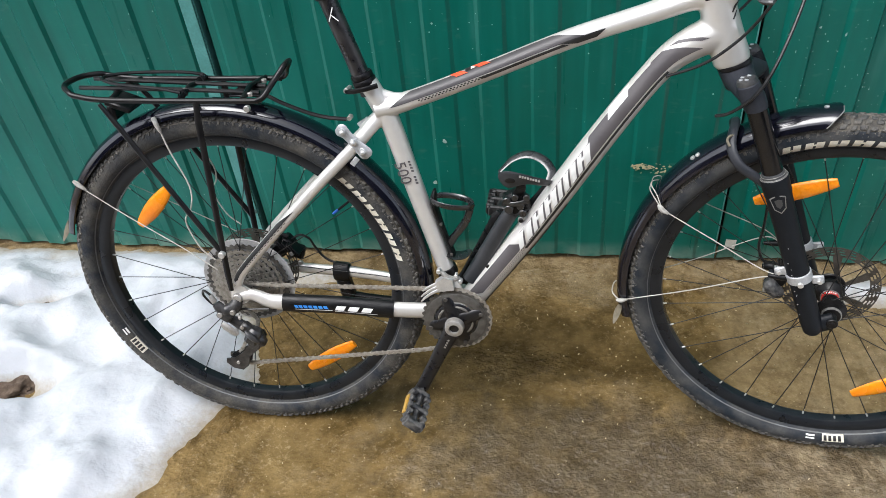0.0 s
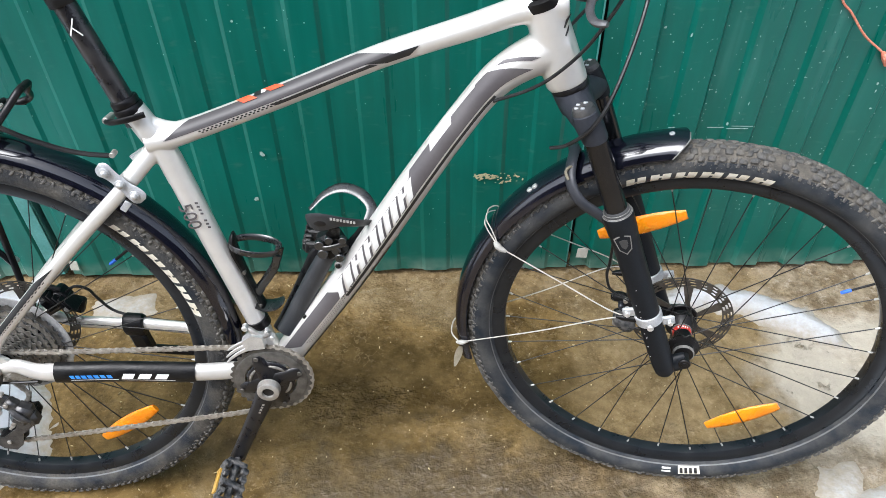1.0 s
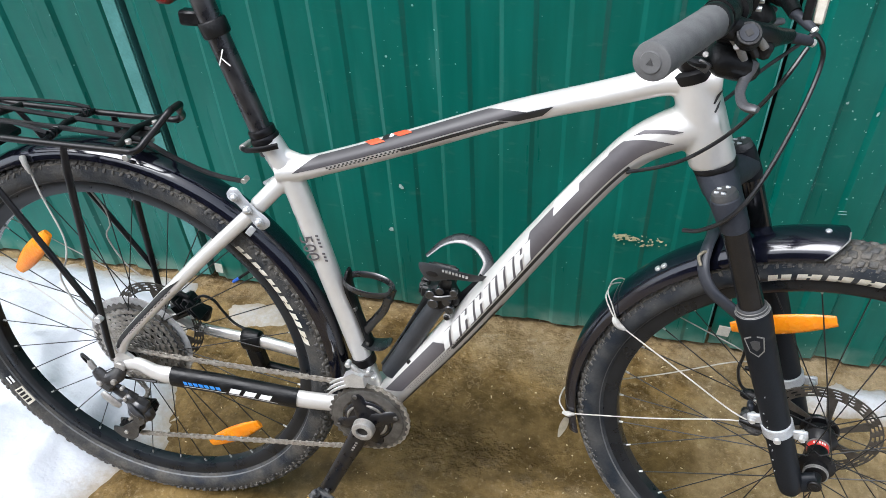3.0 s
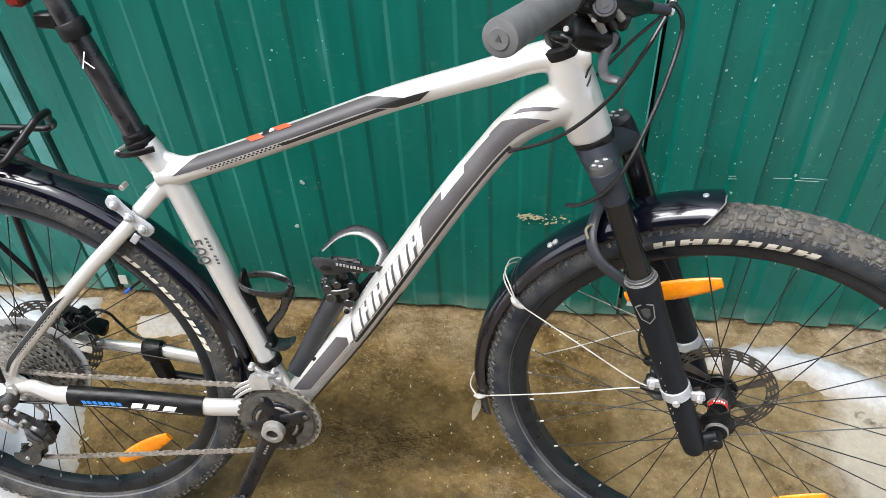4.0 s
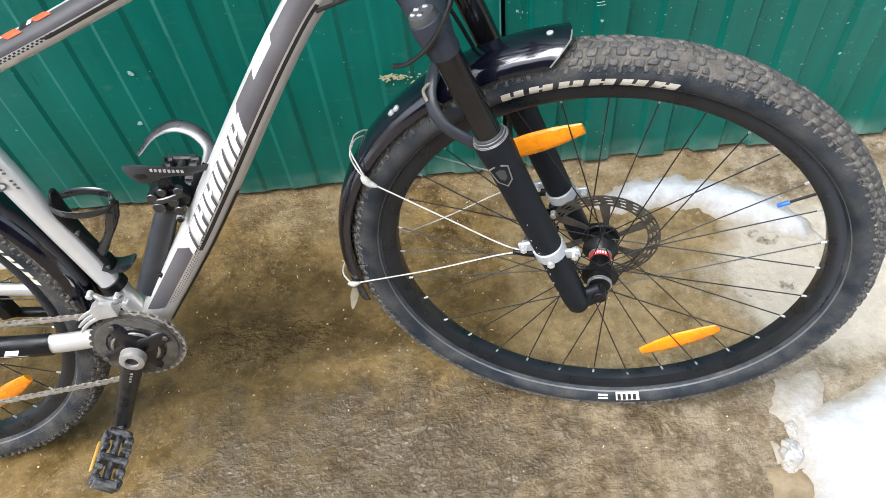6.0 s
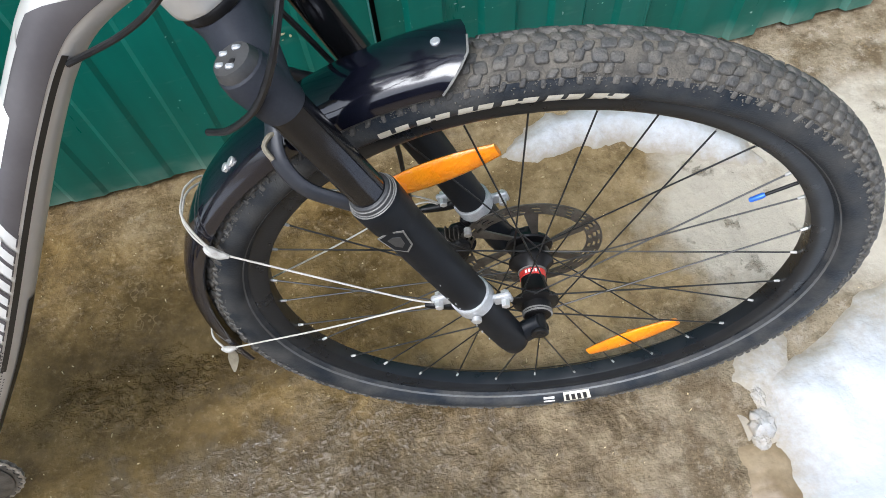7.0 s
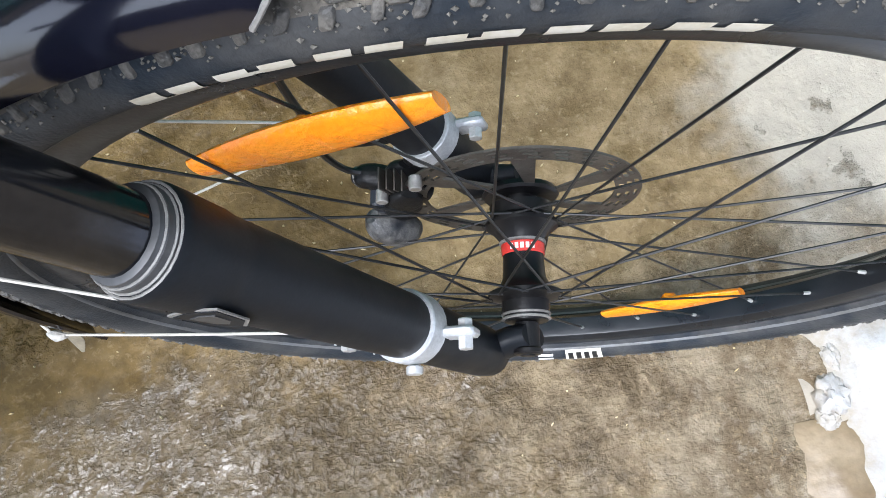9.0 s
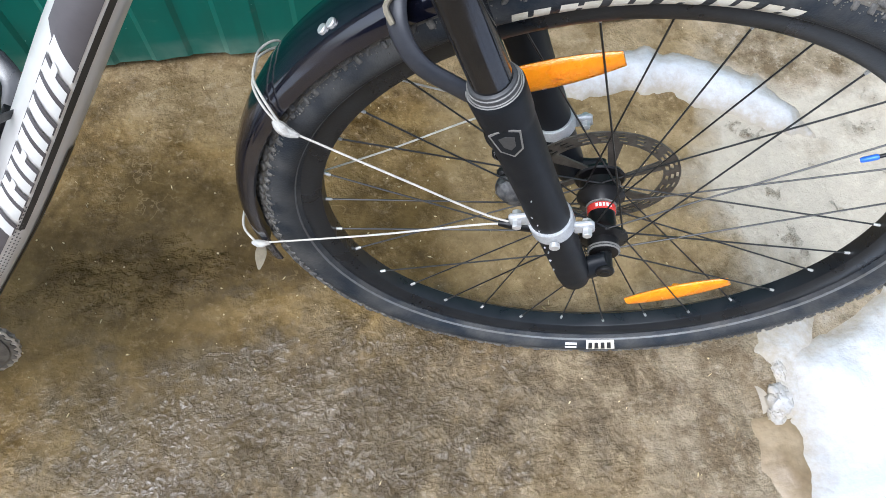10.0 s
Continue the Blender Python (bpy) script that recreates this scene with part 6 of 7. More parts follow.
for y in (-0.014,):
    a = radians(101.5)
    q = V(0.384 * math.cos(a), y + 0.014, 0.384 * math.sin(a))
    part("mudguard_rivet", disc(q * 0.995, q * 1.004, 0.004, 10), ALU, ff, "", FRONT)
for a_deg in (133, 134.5):
    a = radians(a_deg)
    q = V(0.3815 * math.cos(a), -0.016, 0.3815 * math.sin(a))
    part("mudguard_bolt", disc(q * 0.995, q * 1.008, 0.0045, 10), CHROME, ff, "", FRONT)


def flap(xf, at, up, parent, label):
    """A small leaf-shaped flap of tape hanging at the end of a mudguard."""
    bm = bmesh.new()
    rings = []
    for k in range(7):
        t = k / 6
        w = 0.0066 * math.sin(math.pi * (0.18 + 0.75 * t))
        c = Vector(at) + Vector(up) * t + V(0, 0.003 * math.sin(3 * t), 0)
        rings.append([c + V(sx * w, sy * 0.0006, 0) for sx, sy in ((-1, -1), (0, -1.6), (1, -1), (1, 1), (0, 1.6), (-1, 1))])
    loft(bm, rings)
    part("tape_flap", bm, TAPE, parent, label, xf)


flap(REAR, (-0.358, -0.010, 0.134), (-0.026, -0.006, -0.048), rf, "frayed end of clear tape")
flap(FRONT, (-0.371, -0.030, -0.062), (-0.009, -0.010, -0.042), ff, "frayed end of clear tape")


def cord(pts, xf, parent, r=0.00105, name="cord", material=WHITE_CORD, per=6, label="white cord"):
    return part(name, tube(smooth_path(pts, per), r, 8), material, parent, label, xf)


for s in (-1, 1):
    clamp_z = 0.090 if s < 0 else 0.069
    cx = -0.052 if s < 0 else -0.058
    tip = (cx - 0.034, s * 0.068, clamp_z - 0.004)
    cord([(-0.305, s * 0.041, 0.176), (-0.205, s * 0.055, 0.130), (-0.128, s * 0.065, 0.094), tip], FRONT, ff)
    cord([(-0.368, s * 0.036, -0.044), (-0.24, s * 0.051, 0.017), (-0.13, s * 0.064, 0.076), tip], FRONT, ff)
    part("cord_sleeve", tube(smooth_path([(cx - 0.066, s * 0.066, clamp_z - 0.006), (cx - 0.04, s * 0.068, clamp_z - 0.004), (cx - 0.020, s * 0.070, clamp_z)], 4), [0.003, 0.0045, 0.0055, 0.006, 0.0065, 0.007, 0.0075, 0.0075, 0.007], 10), PLASTIC, ff, "black sleeve", FRONT)
    part("cord_knot", tube(smooth_path([(-0.316, s * 0.039, 0.186), (-0.307, s * 0.042, 0.177), (-0.296, s * 0.043, 0.172)], 4), [0.002, 0.004, 0.005, 0.0052, 0.005, 0.0045, 0.004, 0.003, 0.002], 8), DIRTY_CORD, ff, "knotted cord end", FRONT)
    part("cord_knot", tube(smooth_path([(-0.378, s * 0.034, -0.048), (-0.367, s * 0.037, -0.044), (-0.357, s * 0.038, -0.039)], 4), [0.002, 0.003, 0.004, 0.0045, 0.0045, 0.004, 0.003, 0.0025, 0.002], 8), DIRTY_CORD, ff, "knotted cord end", FRONT)
for dr in (0.0, 0.003):
    loop = []
    for deg in (-1, -0.8, -0.4, 0, 0.4, 0.8, 1):
        ang = radians(149 - 3 * dr / 0.007)
        rad = 0.391 + dr - 0.030 * abs(deg) ** 3
        loop.append((rad * math.cos(ang), 0.042 * deg, rad * math.sin(ang)))
    loop[0], loop[-1] = (-0.308, -0.041, 0.178), (-0.308, 0.041, 0.178)
    cord(loop, FRONT, ff, 0.0011)
cord([(-0.372, -0.036, -0.046), (-0.388, -0.02, -0.042), (-0.391, 0.0, -0.040), (-0.388, 0.02, -0.042), (-0.372, 0.036, -0.046)], FRONT, ff, 0.0013)
for s in (-1, 1):
    cord([(-0.296, s * 0.035, 0.226), (-0.286, s * 0.037, 0.218), (-0.2, s * 0.050, 0.166), (-0.10, s * 0.060, 0.106), (-0.03, s * 0.070, 0.062)], REAR, rf)
    cord([(-0.100, s * 0.032, 0.352), (-0.086, s * 0.040, 0.305), (-0.056, s * 0.052, 0.235), (-0.058, s * 0.060, 0.195), (-0.074, s * 0.064, 0.165), (-0.056, s * 0.068, 0.112), (-0.03, s * 0.070, 0.085)], REAR, rf, 0.0015)
    part("cord_knot", tube(smooth_path([(-0.104, s * 0.033, 0.362), (-0.099, s * 0.037, 0.350), (-0.094, s * 0.038, 0.335)], 4), [0.004, 0.005, 0.005, 0.0045, 0.0045, 0.004, 0.0035, 0.003, 0.002], 8), DIRTY_CORD, rf, "knotted cord end")
    part("cord_knot", tube(smooth_path([(-0.304, s * 0.033, 0.232), (-0.292, s * 0.036, 0.224), (-0.280, s * 0.037, 0.215)], 4), [0.003, 0.004, 0.005, 0.0045, 0.0045, 0.004, 0.0035, 0.003, 0.002], 8), DIRTY_CORD, rf, "knotted cord end")

# mudguard bracket on the seat stay
def dome(c, r, parent, label, material=CHROME):
    """A domed bolt head on a washer, facing the drive side."""
    c = Vector(c)
    part("bracket_washer", disc(c, c - V(0, 0.0018, 0), r * 1.35, 18), ALU, parent, "flat washer")
    part("bracket_bolt", tube([c - V(0, d, 0) for d in (0.0015, 0.003, 0.0055, 0.007, 0.0075)], [r, r, r * 0.85, r * 0.5, r * 0.15], 14), material, parent, label)


for x, z in ((0.250, 0.339), (0.283, 0.302), (0.267, 0.320)):
    dome((x, -0.046, z), 0.0056, rf, "bright bolt head")
strap = tube(smooth_path([(0.240, -0.0425, 0.347), (0.252, -0.0425, 0.337), (0.268, -0.0425, 0.319), (0.284, -0.0425, 0.301), (0.292, -0.0425, 0.291)], 4), [0.006, 0.0105, 0.0125, 0.0125, 0.011, 0.0098, 0.0095, 0.0095, 0.0095, 0.0098, 0.011, 0.0125, 0.013, 0.013, 0.0125, 0.0105, 0.006], 10, ab=(1, 0.22))
part("bracket", strap, ALU, rf, "galvanised strap bracket")
part("bracket", plate([(0.254, 0.322), (0.274, 0.335), (0.290, 0.310), (0.270, 0.297)], 0.036, 0.041), ALU, rf, "galvanised strap bracket")
part("bracket_bolt", disc((0.262, -0.036, 0.360), (0.262, -0.022, 0.360), 0.0042, 12), STEEL, rf)
part("bracket", box((0.264, -0.040, 0.281), (0.010, 0.003, 0.018), Matrix.Rotation(radians(40), 3, "Y")), ALU, rf)

# luggage rack
rk = bmesh.new()
near = smooth_path([(0.152, -0.010, 0.449), (0.150, -0.018, 0.446), (0.138, -0.032, 0.430), (0.130, -0.050, 0.418), (0.122, -0.059, 0.408), (0.110, -0.060, 0.403), (0.09, -0.060, 0.402), (-0.15, -0.060, 0.404), (-0.222, -0.060, 0.412), (-0.240, -0.054, 0.418),
                    (-0.262, -0.030, 0.420), (-0.268, 0.0, 0.420), (-0.262, 0.030, 0.419), (-0.240, 0.054, 0.416), (-0.222, 0.060, 0.411), (-0.15, 0.060, 0.404), (0.09, 0.060, 0.402),
                    (0.110, 0.060, 0.403), (0.122, 0.059, 0.408), (0.130, 0.050, 0.418), (0.138, 0.032, 0.430), (0.150, 0.018, 0.446), (0.152, 0.010, 0.449)], 5)
near = near + [near[0]]
tube(near, 0.0052, 10, rk)
rack = part("luggage_rack", rk, BLACK_PAINT, bicycle, "black tubular steel luggage rack with spring clip")
for s in (-1, 1):
    part("rack_bolt", disc((0.090, s * 0.036, 0.402), (0.090, s * 0.036, 0.4085), 0.0050, 12), STEEL, rack, "bright bolt head")
for x in (0.085, -0.03, -0.16):
    part("rack_bar", tube([V(x, -0.060, 0.404), V(x - 0.008, 0.0, 0.408), V(x, 0.060, 0.404)], 0.0052, 10), BLACK_PAINT, rack)
part("rack_plate", box((0.075, 0, 0.398), (0.06, 0.05, 0.004)), BLACK_PAINT, rack)
for y in (-0.018, 0.018):
    part("rack_bar", tube(smooth_path([(0.100, y, 0.402), (-0.03, y, 0.408), (-0.235, y * 1.4, 0.416)], 4), 0.0042, 8), BLACK_PAINT, rack)
clip = smooth_path([(-0.03, -0.050, 0.414), (-0.07, -0.046, 0.420), (-0.15, -0.034, 0.424), (-0.195, -0.012, 0.426), (-0.195, 0.012, 0.426), (-0.15, 0.034, 0.424), (-0.07, 0.046, 0.420), (-0.03, 0.050, 0.414)], 5)
part("spring_clip", tube(clip, 0.0032, 8), BLACK_PAINT, rack)
for s in (-1, 1):
    coil = [V(-0.03 + 0.006 * math.cos(t * 0.9), s * (0.030 + 0.0011 * t), 0.410 + 0.006 * math.sin(t * 0.9)) for t in range(0, 22)]
    part("clip_spring", tube(coil, 0.0016, 6), BLACK_PAINT, rack)
    part("rack_strut", tube([V(-0.182, s * 0.062, 0.398), V(-0.16, s * 0.066, 0.366), V(-0.012, s * 0.078, 0.112), V(-0.006, s * 0.079, 0.096)], [0.0042, 0.0055, 0.0055, 0.0040], 10, ab=(1, 0.8)), BLACK_PAINT, rack)
    part("rack_strut", tube([V(0.000, s * 0.062, 0.402), V(-0.001, s * 0.066, 0.37), V(-0.006, s * 0.080, 0.06), V(-0.006, s * 0.080, 0.022)], [0.005, 0.0065, 0.0062, 0.005], 10, ab=(1, 0.7)), BLACK_PAINT, rack)
    part("rack_bolt", disc((-0.006, s * 0.079, 0.106), (-0.006, s * 0.090, 0.106), 0.0065, 12), CHROME, rack)
    part("rack_bolt", disc((0.078, s * 0.028, 0.378), (0.078, s * 0.037, 0.378), 0.0058, 12), CHROME, rack)
part("rack_stay", tube(smooth_path([(0.105, -0.022, 0.402), (0.120, -0.022, 0.3953), (0.141, -0.022, 0.384), (0.185, -0.022, 0.366), (0.22, -0.023, 0.3575), (0.255, -0.026, 0.3555)], 5), 0.0038, 8), BLACK_PAINT, rack)
part("rack_lamp_mount", box((-0.172, 0, 0.380), (0.05, 0.06, 0.012), Matrix.Rotation(radians(20), 3, "Y"), bevel=0.003), PLASTIC, rack, "black plastic lamp mount")
part("rack_lamp_mount", box((-0.190, 0.0, 0.366), (0.016, 0.05, 0.030), bevel=0.004), PLASTIC, rack, "black plastic lamp mount")

# bottle cages
shaft = smooth_path([(0.456, -0.002, 0.010), (0.464, -0.002, 0.026), (0.492, -0.002, 0.080), (0.528, -0.002, 0.148), (0.545, -0.002, 0.172)], 5)
cage_1 = part("bottle_cage", tube(shaft, [0.012, 0.0165] + [0.0180 - 0.00025 * k for k in range(18)] + [0.009], 14, ab=(1, 0.75)), CAGE_GREY, bicycle, "black plastic bottle cage on the down tube")
part("cage_bolt", disc((0.493, -0.0125, 0.052), (0.493, -0.0165, 0.052), 0.0042, 12), BLACK_PAINT, cage_1, "dark bolt head")
part("cage_mount", box((0.549, -0.002, 0.188), (0.040, 0.030, 0.044), Matrix.Rotation(radians(-28), 3, "Y"), None, 0.006), PLASTIC, cage_1, "black mount with bolt heads")
for x, z, r in ((0.531, 0.196, 0.0075), (0.546, 0.204, 0.0065), (0.535, 0.180, 0.0085), (0.556, 0.186, 0.0070), (0.567, 0.204, 0.0060), (0.560, 0.172, 0.0075)):
    part("mount_bolt", disc((x, -0.015, z), (x, -0.024, z), r, 12), CAGE, cage_1, "rounded black bolt head")
part("mount_strap", tube(smooth_path([(0.524, -0.018, 0.190), (0.545, -0.024, 0.192), (0.572, -0.018, 0.196)], 4), 0.0045, 8, ab=(1, 0.5)), CAGE, cage_1)
part("mount_screw", disc((0.557, -0.020, 0.160), (0.557, -0.025, 0.160), 0.0058, 14), RING_LINE, cage_1, "pale washer")
part("mount_screw", disc((0.557, -0.024, 0.160), (0.557, -0.028, 0.160), 0.0042, 10), BLACK_PAINT, cage_1)
far_half = smooth_path([(0.606, 0.004, 0.220), (0.611, 0.018, 0.238), (0.594, 0.034, 0.254), (0.566, 0.041, 0.261), (0.538, 0.038, 0.252), (0.514, 0.026, 0.232)], 5)
part("cage_band", tube(far_half, [0.0075] * 8 + [0.0080] * 8 + [0.0078 - 0.0005 * k for k in range(10)], 10, ab=(1.1, 0.22)), CAGE, cage_1, "glossy curved band")
near_half = smooth_path([(0.611, -0.006, 0.226), (0.596, -0.024, 0.236), (0.572, -0.038, 0.247), (0.548, -0.042, 0.250), (0.531, -0.039, 0.248), (0.520, -0.032, 0.245)], 5)
# greyer than the band: the wing's sheen is part of its colour
part("cage_shell", tube(near_half, [0.006 + 0.0003 * k for k in range(10)] + [0.0095, 0.0105, 0.0118, 0.0132, 0.0148, 0.0162, 0.0172, 0.0178, 0.0180, 0.0180, 0.0178, 0.0172, 0.0162, 0.0145, 0.0115, 0.006], 14, ab=(1.0, 0.16)), CAGE_GREY, cage_1, "plastic side wing with its sheen put into the grey colour")
# no hole is cut; a black oval paints the dark inside the opening
part("wing_opening_shade", tube(smooth_path([(0.529, -0.0405, 0.247), (0.538, -0.0437, 0.249), (0.549, -0.0455, 0.248)], 4), [0.001, 0.004, 0.0055, 0.006, 0.006, 0.0055, 0.005, 0.004, 0.001], 10, ab=(1, 0.2)), BLACK_PAINT, cage_1, "black oval patch for the shaded opening")
for i in range(8):
    part("cage_print", box((0.557 + i * 0.0046, -0.0462 + i * 0.0013, 0.2575 - i * 0.0018), (0.0032, 0.0008, 0.0042), None, None, 0), NIPPLE, cage_1, "small pale print")
part("cage_arm", tube(smooth_path([(0.566, 0.002, 0.160), (0.590, 0.006, 0.190), (0.608, 0.004, 0.222)], 4), [0.011, 0.012, 0.013, 0.013, 0.012, 0.011, 0.010, 0.009, 0.008], 10, ab=(1.0, 0.6)), PLASTIC, cage_1)
part("cage_arm", tube(smooth_path([(0.550, -0.012, 0.205), (0.556, -0.026, 0.222), (0.560, -0.036, 0.238)], 4), [0.010, 0.010, 0.010, 0.009, 0.009, 0.009, 0.009, 0.008, 0.007], 10, ab=(1.0, 0.4)), PLASTIC, cage_1)
cage_2 = part("bottle_cage", tube(smooth_path([(0.427, 0, 0.060), (0.420, 0, 0.085), (0.404, 0, 0.140), (0.394, 0, 0.182), (0.397, 0, 0.208)], 4), [0.008, 0.010, 0.011, 0.011, 0.010, 0.009, 0.009, 0.009, 0.010, 0.011, 0.012, 0.013, 0.013, 0.012, 0.011, 0.009, 0.005], 10, ab=(0.5, 1.2)), PLASTIC, bicycle, "black plastic bottle cage on the seat tube")
ring = [V(0.428 + 0.039 * math.cos(radians(a)), 0.030 * math.sin(radians(a)), 0.183 - 0.0065 * math.cos(radians(a)) - 0.004 * math.sin(radians(a))) for a in range(180, 541, 20)]
part("cage_band", tube(smooth_path(ring, 3), 0.0056, 10, ab=(1.0, 0.25)), CAGE, cage_2, "glossy black ring band")
for y in (-0.012, 0.012):
    part("cage_arm", tube(smooth_path([(0.463, y, 0.172), (0.452, y * 0.9, 0.142), (0.430, y * 0.6, 0.110), (0.417, y * 0.3, 0.090)], 4), [0.0065] * 4 + [0.0058] * 5 + [0.007] * 4, 8, ab=(1, 0.5)), CAGE, cage_2)
part("cage_foot", tube(smooth_path([(0.414, 0, 0.072), (0.428, 0, 0.066), (0.446, 0, 0.068), (0.460, 0, 0.076)], 4), [0.006] * 3 + [0.0065] * 7 + [0.006, 0.005, 0.003], 10, ab=(0.4, 2.6)), CAGE, cage_2)
for z in (0.075, 0.140):
    part("cage_bolt", disc((0.424 - (z - 0.072) * 0.26, -0.006, z), (0.424 - (z - 0.072) * 0.26, -0.013, z), 0.0032, 10), RING, cage_2, "dull bolt head")

# ---- fork, in the frame of the steered front wheel ----
leg_dir = V(-0.136, 0, 0.366).normalized()


def on_leg(s, t):
    """A point on a fork leg's axis, t metres up from its foot."""
    return V(-0.026, s * 0.066, -0.024) + leg_dir * t


for s in (-1, 1):
    lower_leg = tube([on_leg(s, t) for t in (-0.002, 0.004, 0.02, 0.10, 0.20, 0.284, 0.2895, 0.293, 0.318, 0.323, 0.325, 0.325, 0.318)], [0.012, 0.0160, 0.0176, 0.0186, 0.0196, 0.0208, 0.0209, 0.0218, 0.0226, 0.0226, 0.0218, 0.0208, 0.0204], 30)
    leg = part("fork_lower_leg", lower_leg, MATTE_BLACK, bicycle, "matte black fork lower with stone chips", FRONT)
    part("wiper_seal", tube([on_leg(s, t) for t in (0.317, 0.324, 0.3255, 0.3265, 0.3295, 0.3305, 0.3325, 0.3335)], [0.0200, 0.0206, 0.0204, 0.0198, 0.0197, 0.0188, 0.0184, 0.0165], 28), SEAL, leg, "grey dust wiper seal", FRONT)
    for t_, r_ in ((0.3252, 0.0214), (0.3262, 0.0201), (0.3302, 0.0191)):
        c_, u_, w_ = on_leg(s, t_), V(leg_dir.z, 0, -leg_dir.x), V(0, 1, 0)
        loop = [c_ + r_ * (math.cos(q) * u_ + math.sin(q) * w_) for q in (2 * math.pi * k / 28 for k in range(29))]
        part("seal_ring", tube(loop, 0.0006, 5), RING_LINE, leg, "thin pale ring", FRONT)
    part("stanchion", tube([on_leg(s, t) for t in (0.30, 0.468)], 0.0160, 24), STANCHION, leg, "glossy black stanchion", FRONT)
    if s < 0:
        for i in range(11):
            rnd = random.Random(i + 40)
            turn_ = radians(8 + 60 * rnd.random())
            c = on_leg(s, 0.04 + 0.22 * rnd.random()) + V(-math.sin(turn_), -math.cos(turn_), 0) * 0.0194
            part("stone_chip", box(c, (0.0015 * (0.5 + rnd.random()), 0.0012, 0.0028 * (0.3 + rnd.random())), Matrix.Rotation(-turn_, 3, "Z"), None, 0), ALU, leg, "pale stone chip", FRONT)
        shield = [(0.0, -0.022), (0.010, -0.012), (0.0135, 0.012), (0.0, 0.0165), (-0.0135, 0.012), (-0.010, -0.012)]
        tilt = Matrix.Rotation(radians(-21), 4, "Y")
        c = on_leg(s, 0.285)
        for k, (sc, yy, mt) in enumerate(((0.92, -0.0208, RING_LINE), (0.80, -0.0212, MATTE_BLACK), (0.45, -0.0216, SEAL))):
            bm = plate([(x * sc, z * sc) for x, z in shield], yy - 0.0008, yy)
            bmesh.ops.transform(bm, matrix=Matrix.Translation(c) @ tilt, verts=bm.verts)
            part("leg_badge", bm, mt, leg, "grey shield-shaped badge", FRONT)
    # dropout lug and axle
    lug = tube(smooth_path([on_leg(s, 0.012), (-0.010, s * 0.060, -0.006), (0.004, s * 0.058, 0.002)], 4), [0.016, 0.0165, 0.017, 0.017, 0.017, 0.0165, 0.016, 0.0155, 0.015], 16, ab=(1, 0.6))
    part("fork_dropout", lug, MATTE_BLACK, leg, "", FRONT)
    part("axle_end", disc((0, s * 0.048, 0), (0, s * 0.068, 0), 0.0085, 16), BLACK_PAINT if s > 0 else PLASTIC, leg, "", FRONT)
    if s < 0:
        part("axle_bolt", disc((0, -0.066, 0), (0, -0.071, 0), 0.0100, 16), BLACK_PAINT, leg, "", FRONT)
        part("axle_cap", disc((0, -0.0705, 0), (0, -0.0720, 0), 0.0050, 12), PLASTIC, leg, "dark axle end", FRONT)
    # clamp for the cords
    t0 = 0.125 if s < 0 else 0.100
    cl = tube([on_leg(s, t0 + d) for d in (-0.0085, -0.0075, 0.0075, 0.0085)], [0.0206, 0.0214, 0.0214, 0.0206], 26)
    clamp = part("leg_clamp", cl, ALU, leg, "galvanised pipe clamp", FRONT)
    mid = on_leg(s, t0)
    for dx in (-1, 1):
        ear = mid + V(dx * 0.030, s * 0.004, 0.003 - dx * 0.004)
        part("clamp_ear", box(ear, (0.020, 0.006, 0.016), Matrix.Rotation(radians(-14), 3, "Y"), None, 0.002), ALU, clamp, "", FRONT)
        part("clamp_bolt", disc(ear + V(dx * 0.003, -0.010, 0), ear + V(dx * 0.003, 0.008, 0), 0.0046, 6), CHROME, clamp, "", FRONT)
    part("clamp_bolt", disc(mid + V(0.003, s * 0.022, -0.004), mid + V(0.003, s * 0.027, -0.004), 0.005, 12), CHROME, clamp, "", FRONT)
    # crown shoulders
    back_off = V(-0.004, 0, 0)
    sh = tube([on_leg(s, t) + back_off * min(1, max(0, (t - 0.45) / 0.03)) for t in (0.446, 0.450, 0.464, 0.479, 0.488, 0.492)], [0.0168, 0.0178, 0.0184, 0.0186, 0.0174, 0.013], 26)
    # the far shoulder's shade is put into its colour: black instead of grey
    part("fork_shoulder", sh, MATTE_BLACK if s > 0 else CROWN_GREY, bicycle, "dark grey fork crown shoulder, blackened for shade on the far side", FRONT)
    top = on_leg(s, 0.488) + back_off
    part("fork_cap", tube([top, top + leg_dir * 0.004, top + leg_dir * 0.009, top + leg_dir * 0.010], [0.0160, 0.0160, 0.0140, 0.008], 18), SEAL, bicycle, "grey fork top cap", FRONT)
    for k in range(4):
        a = radians(72 * k + 60)
        part("cap_notch", box(top + leg_dir * 0.010 + V(0.008 * math.cos(a), 0.008 * math.sin(a), 0.003 * math.cos(a)), (0.006, 0.004, 0.003)), ALU, bicycle, "pale worn cap edge", FRONT)
    # the valve hole is a black disc, its shade given by colour
    part("cap_hole_shade", disc(top + leg_dir * 0.009 + V(0.002, -0.004, 0), top + leg_dir * 0.0112 + V(0.002, -0.004, 0), 0.0026, 10), BLACK_PAINT, bicycle, "black disc for the shade in the valve hole", FRONT)
steer_foot = V(-0.059, 0, 0)
cast = bmesh.new()
neck = steer_foot + axis * 0.452
tube([steer_foot + axis * q for q in (0.430, 0.466)], [0.0225, 0.0272], 26, cast)
for s in (-1, 1):
    tube([neck, neck.lerp(on_leg(s, 0.462), 0.55), on_leg(s, 0.462), on_leg(s, 0.448)], [0.0250, 0.0212, 0.0178, 0.0172], 22, cast)
for v in cast.verts:
    v.co = FRONT @ v.co
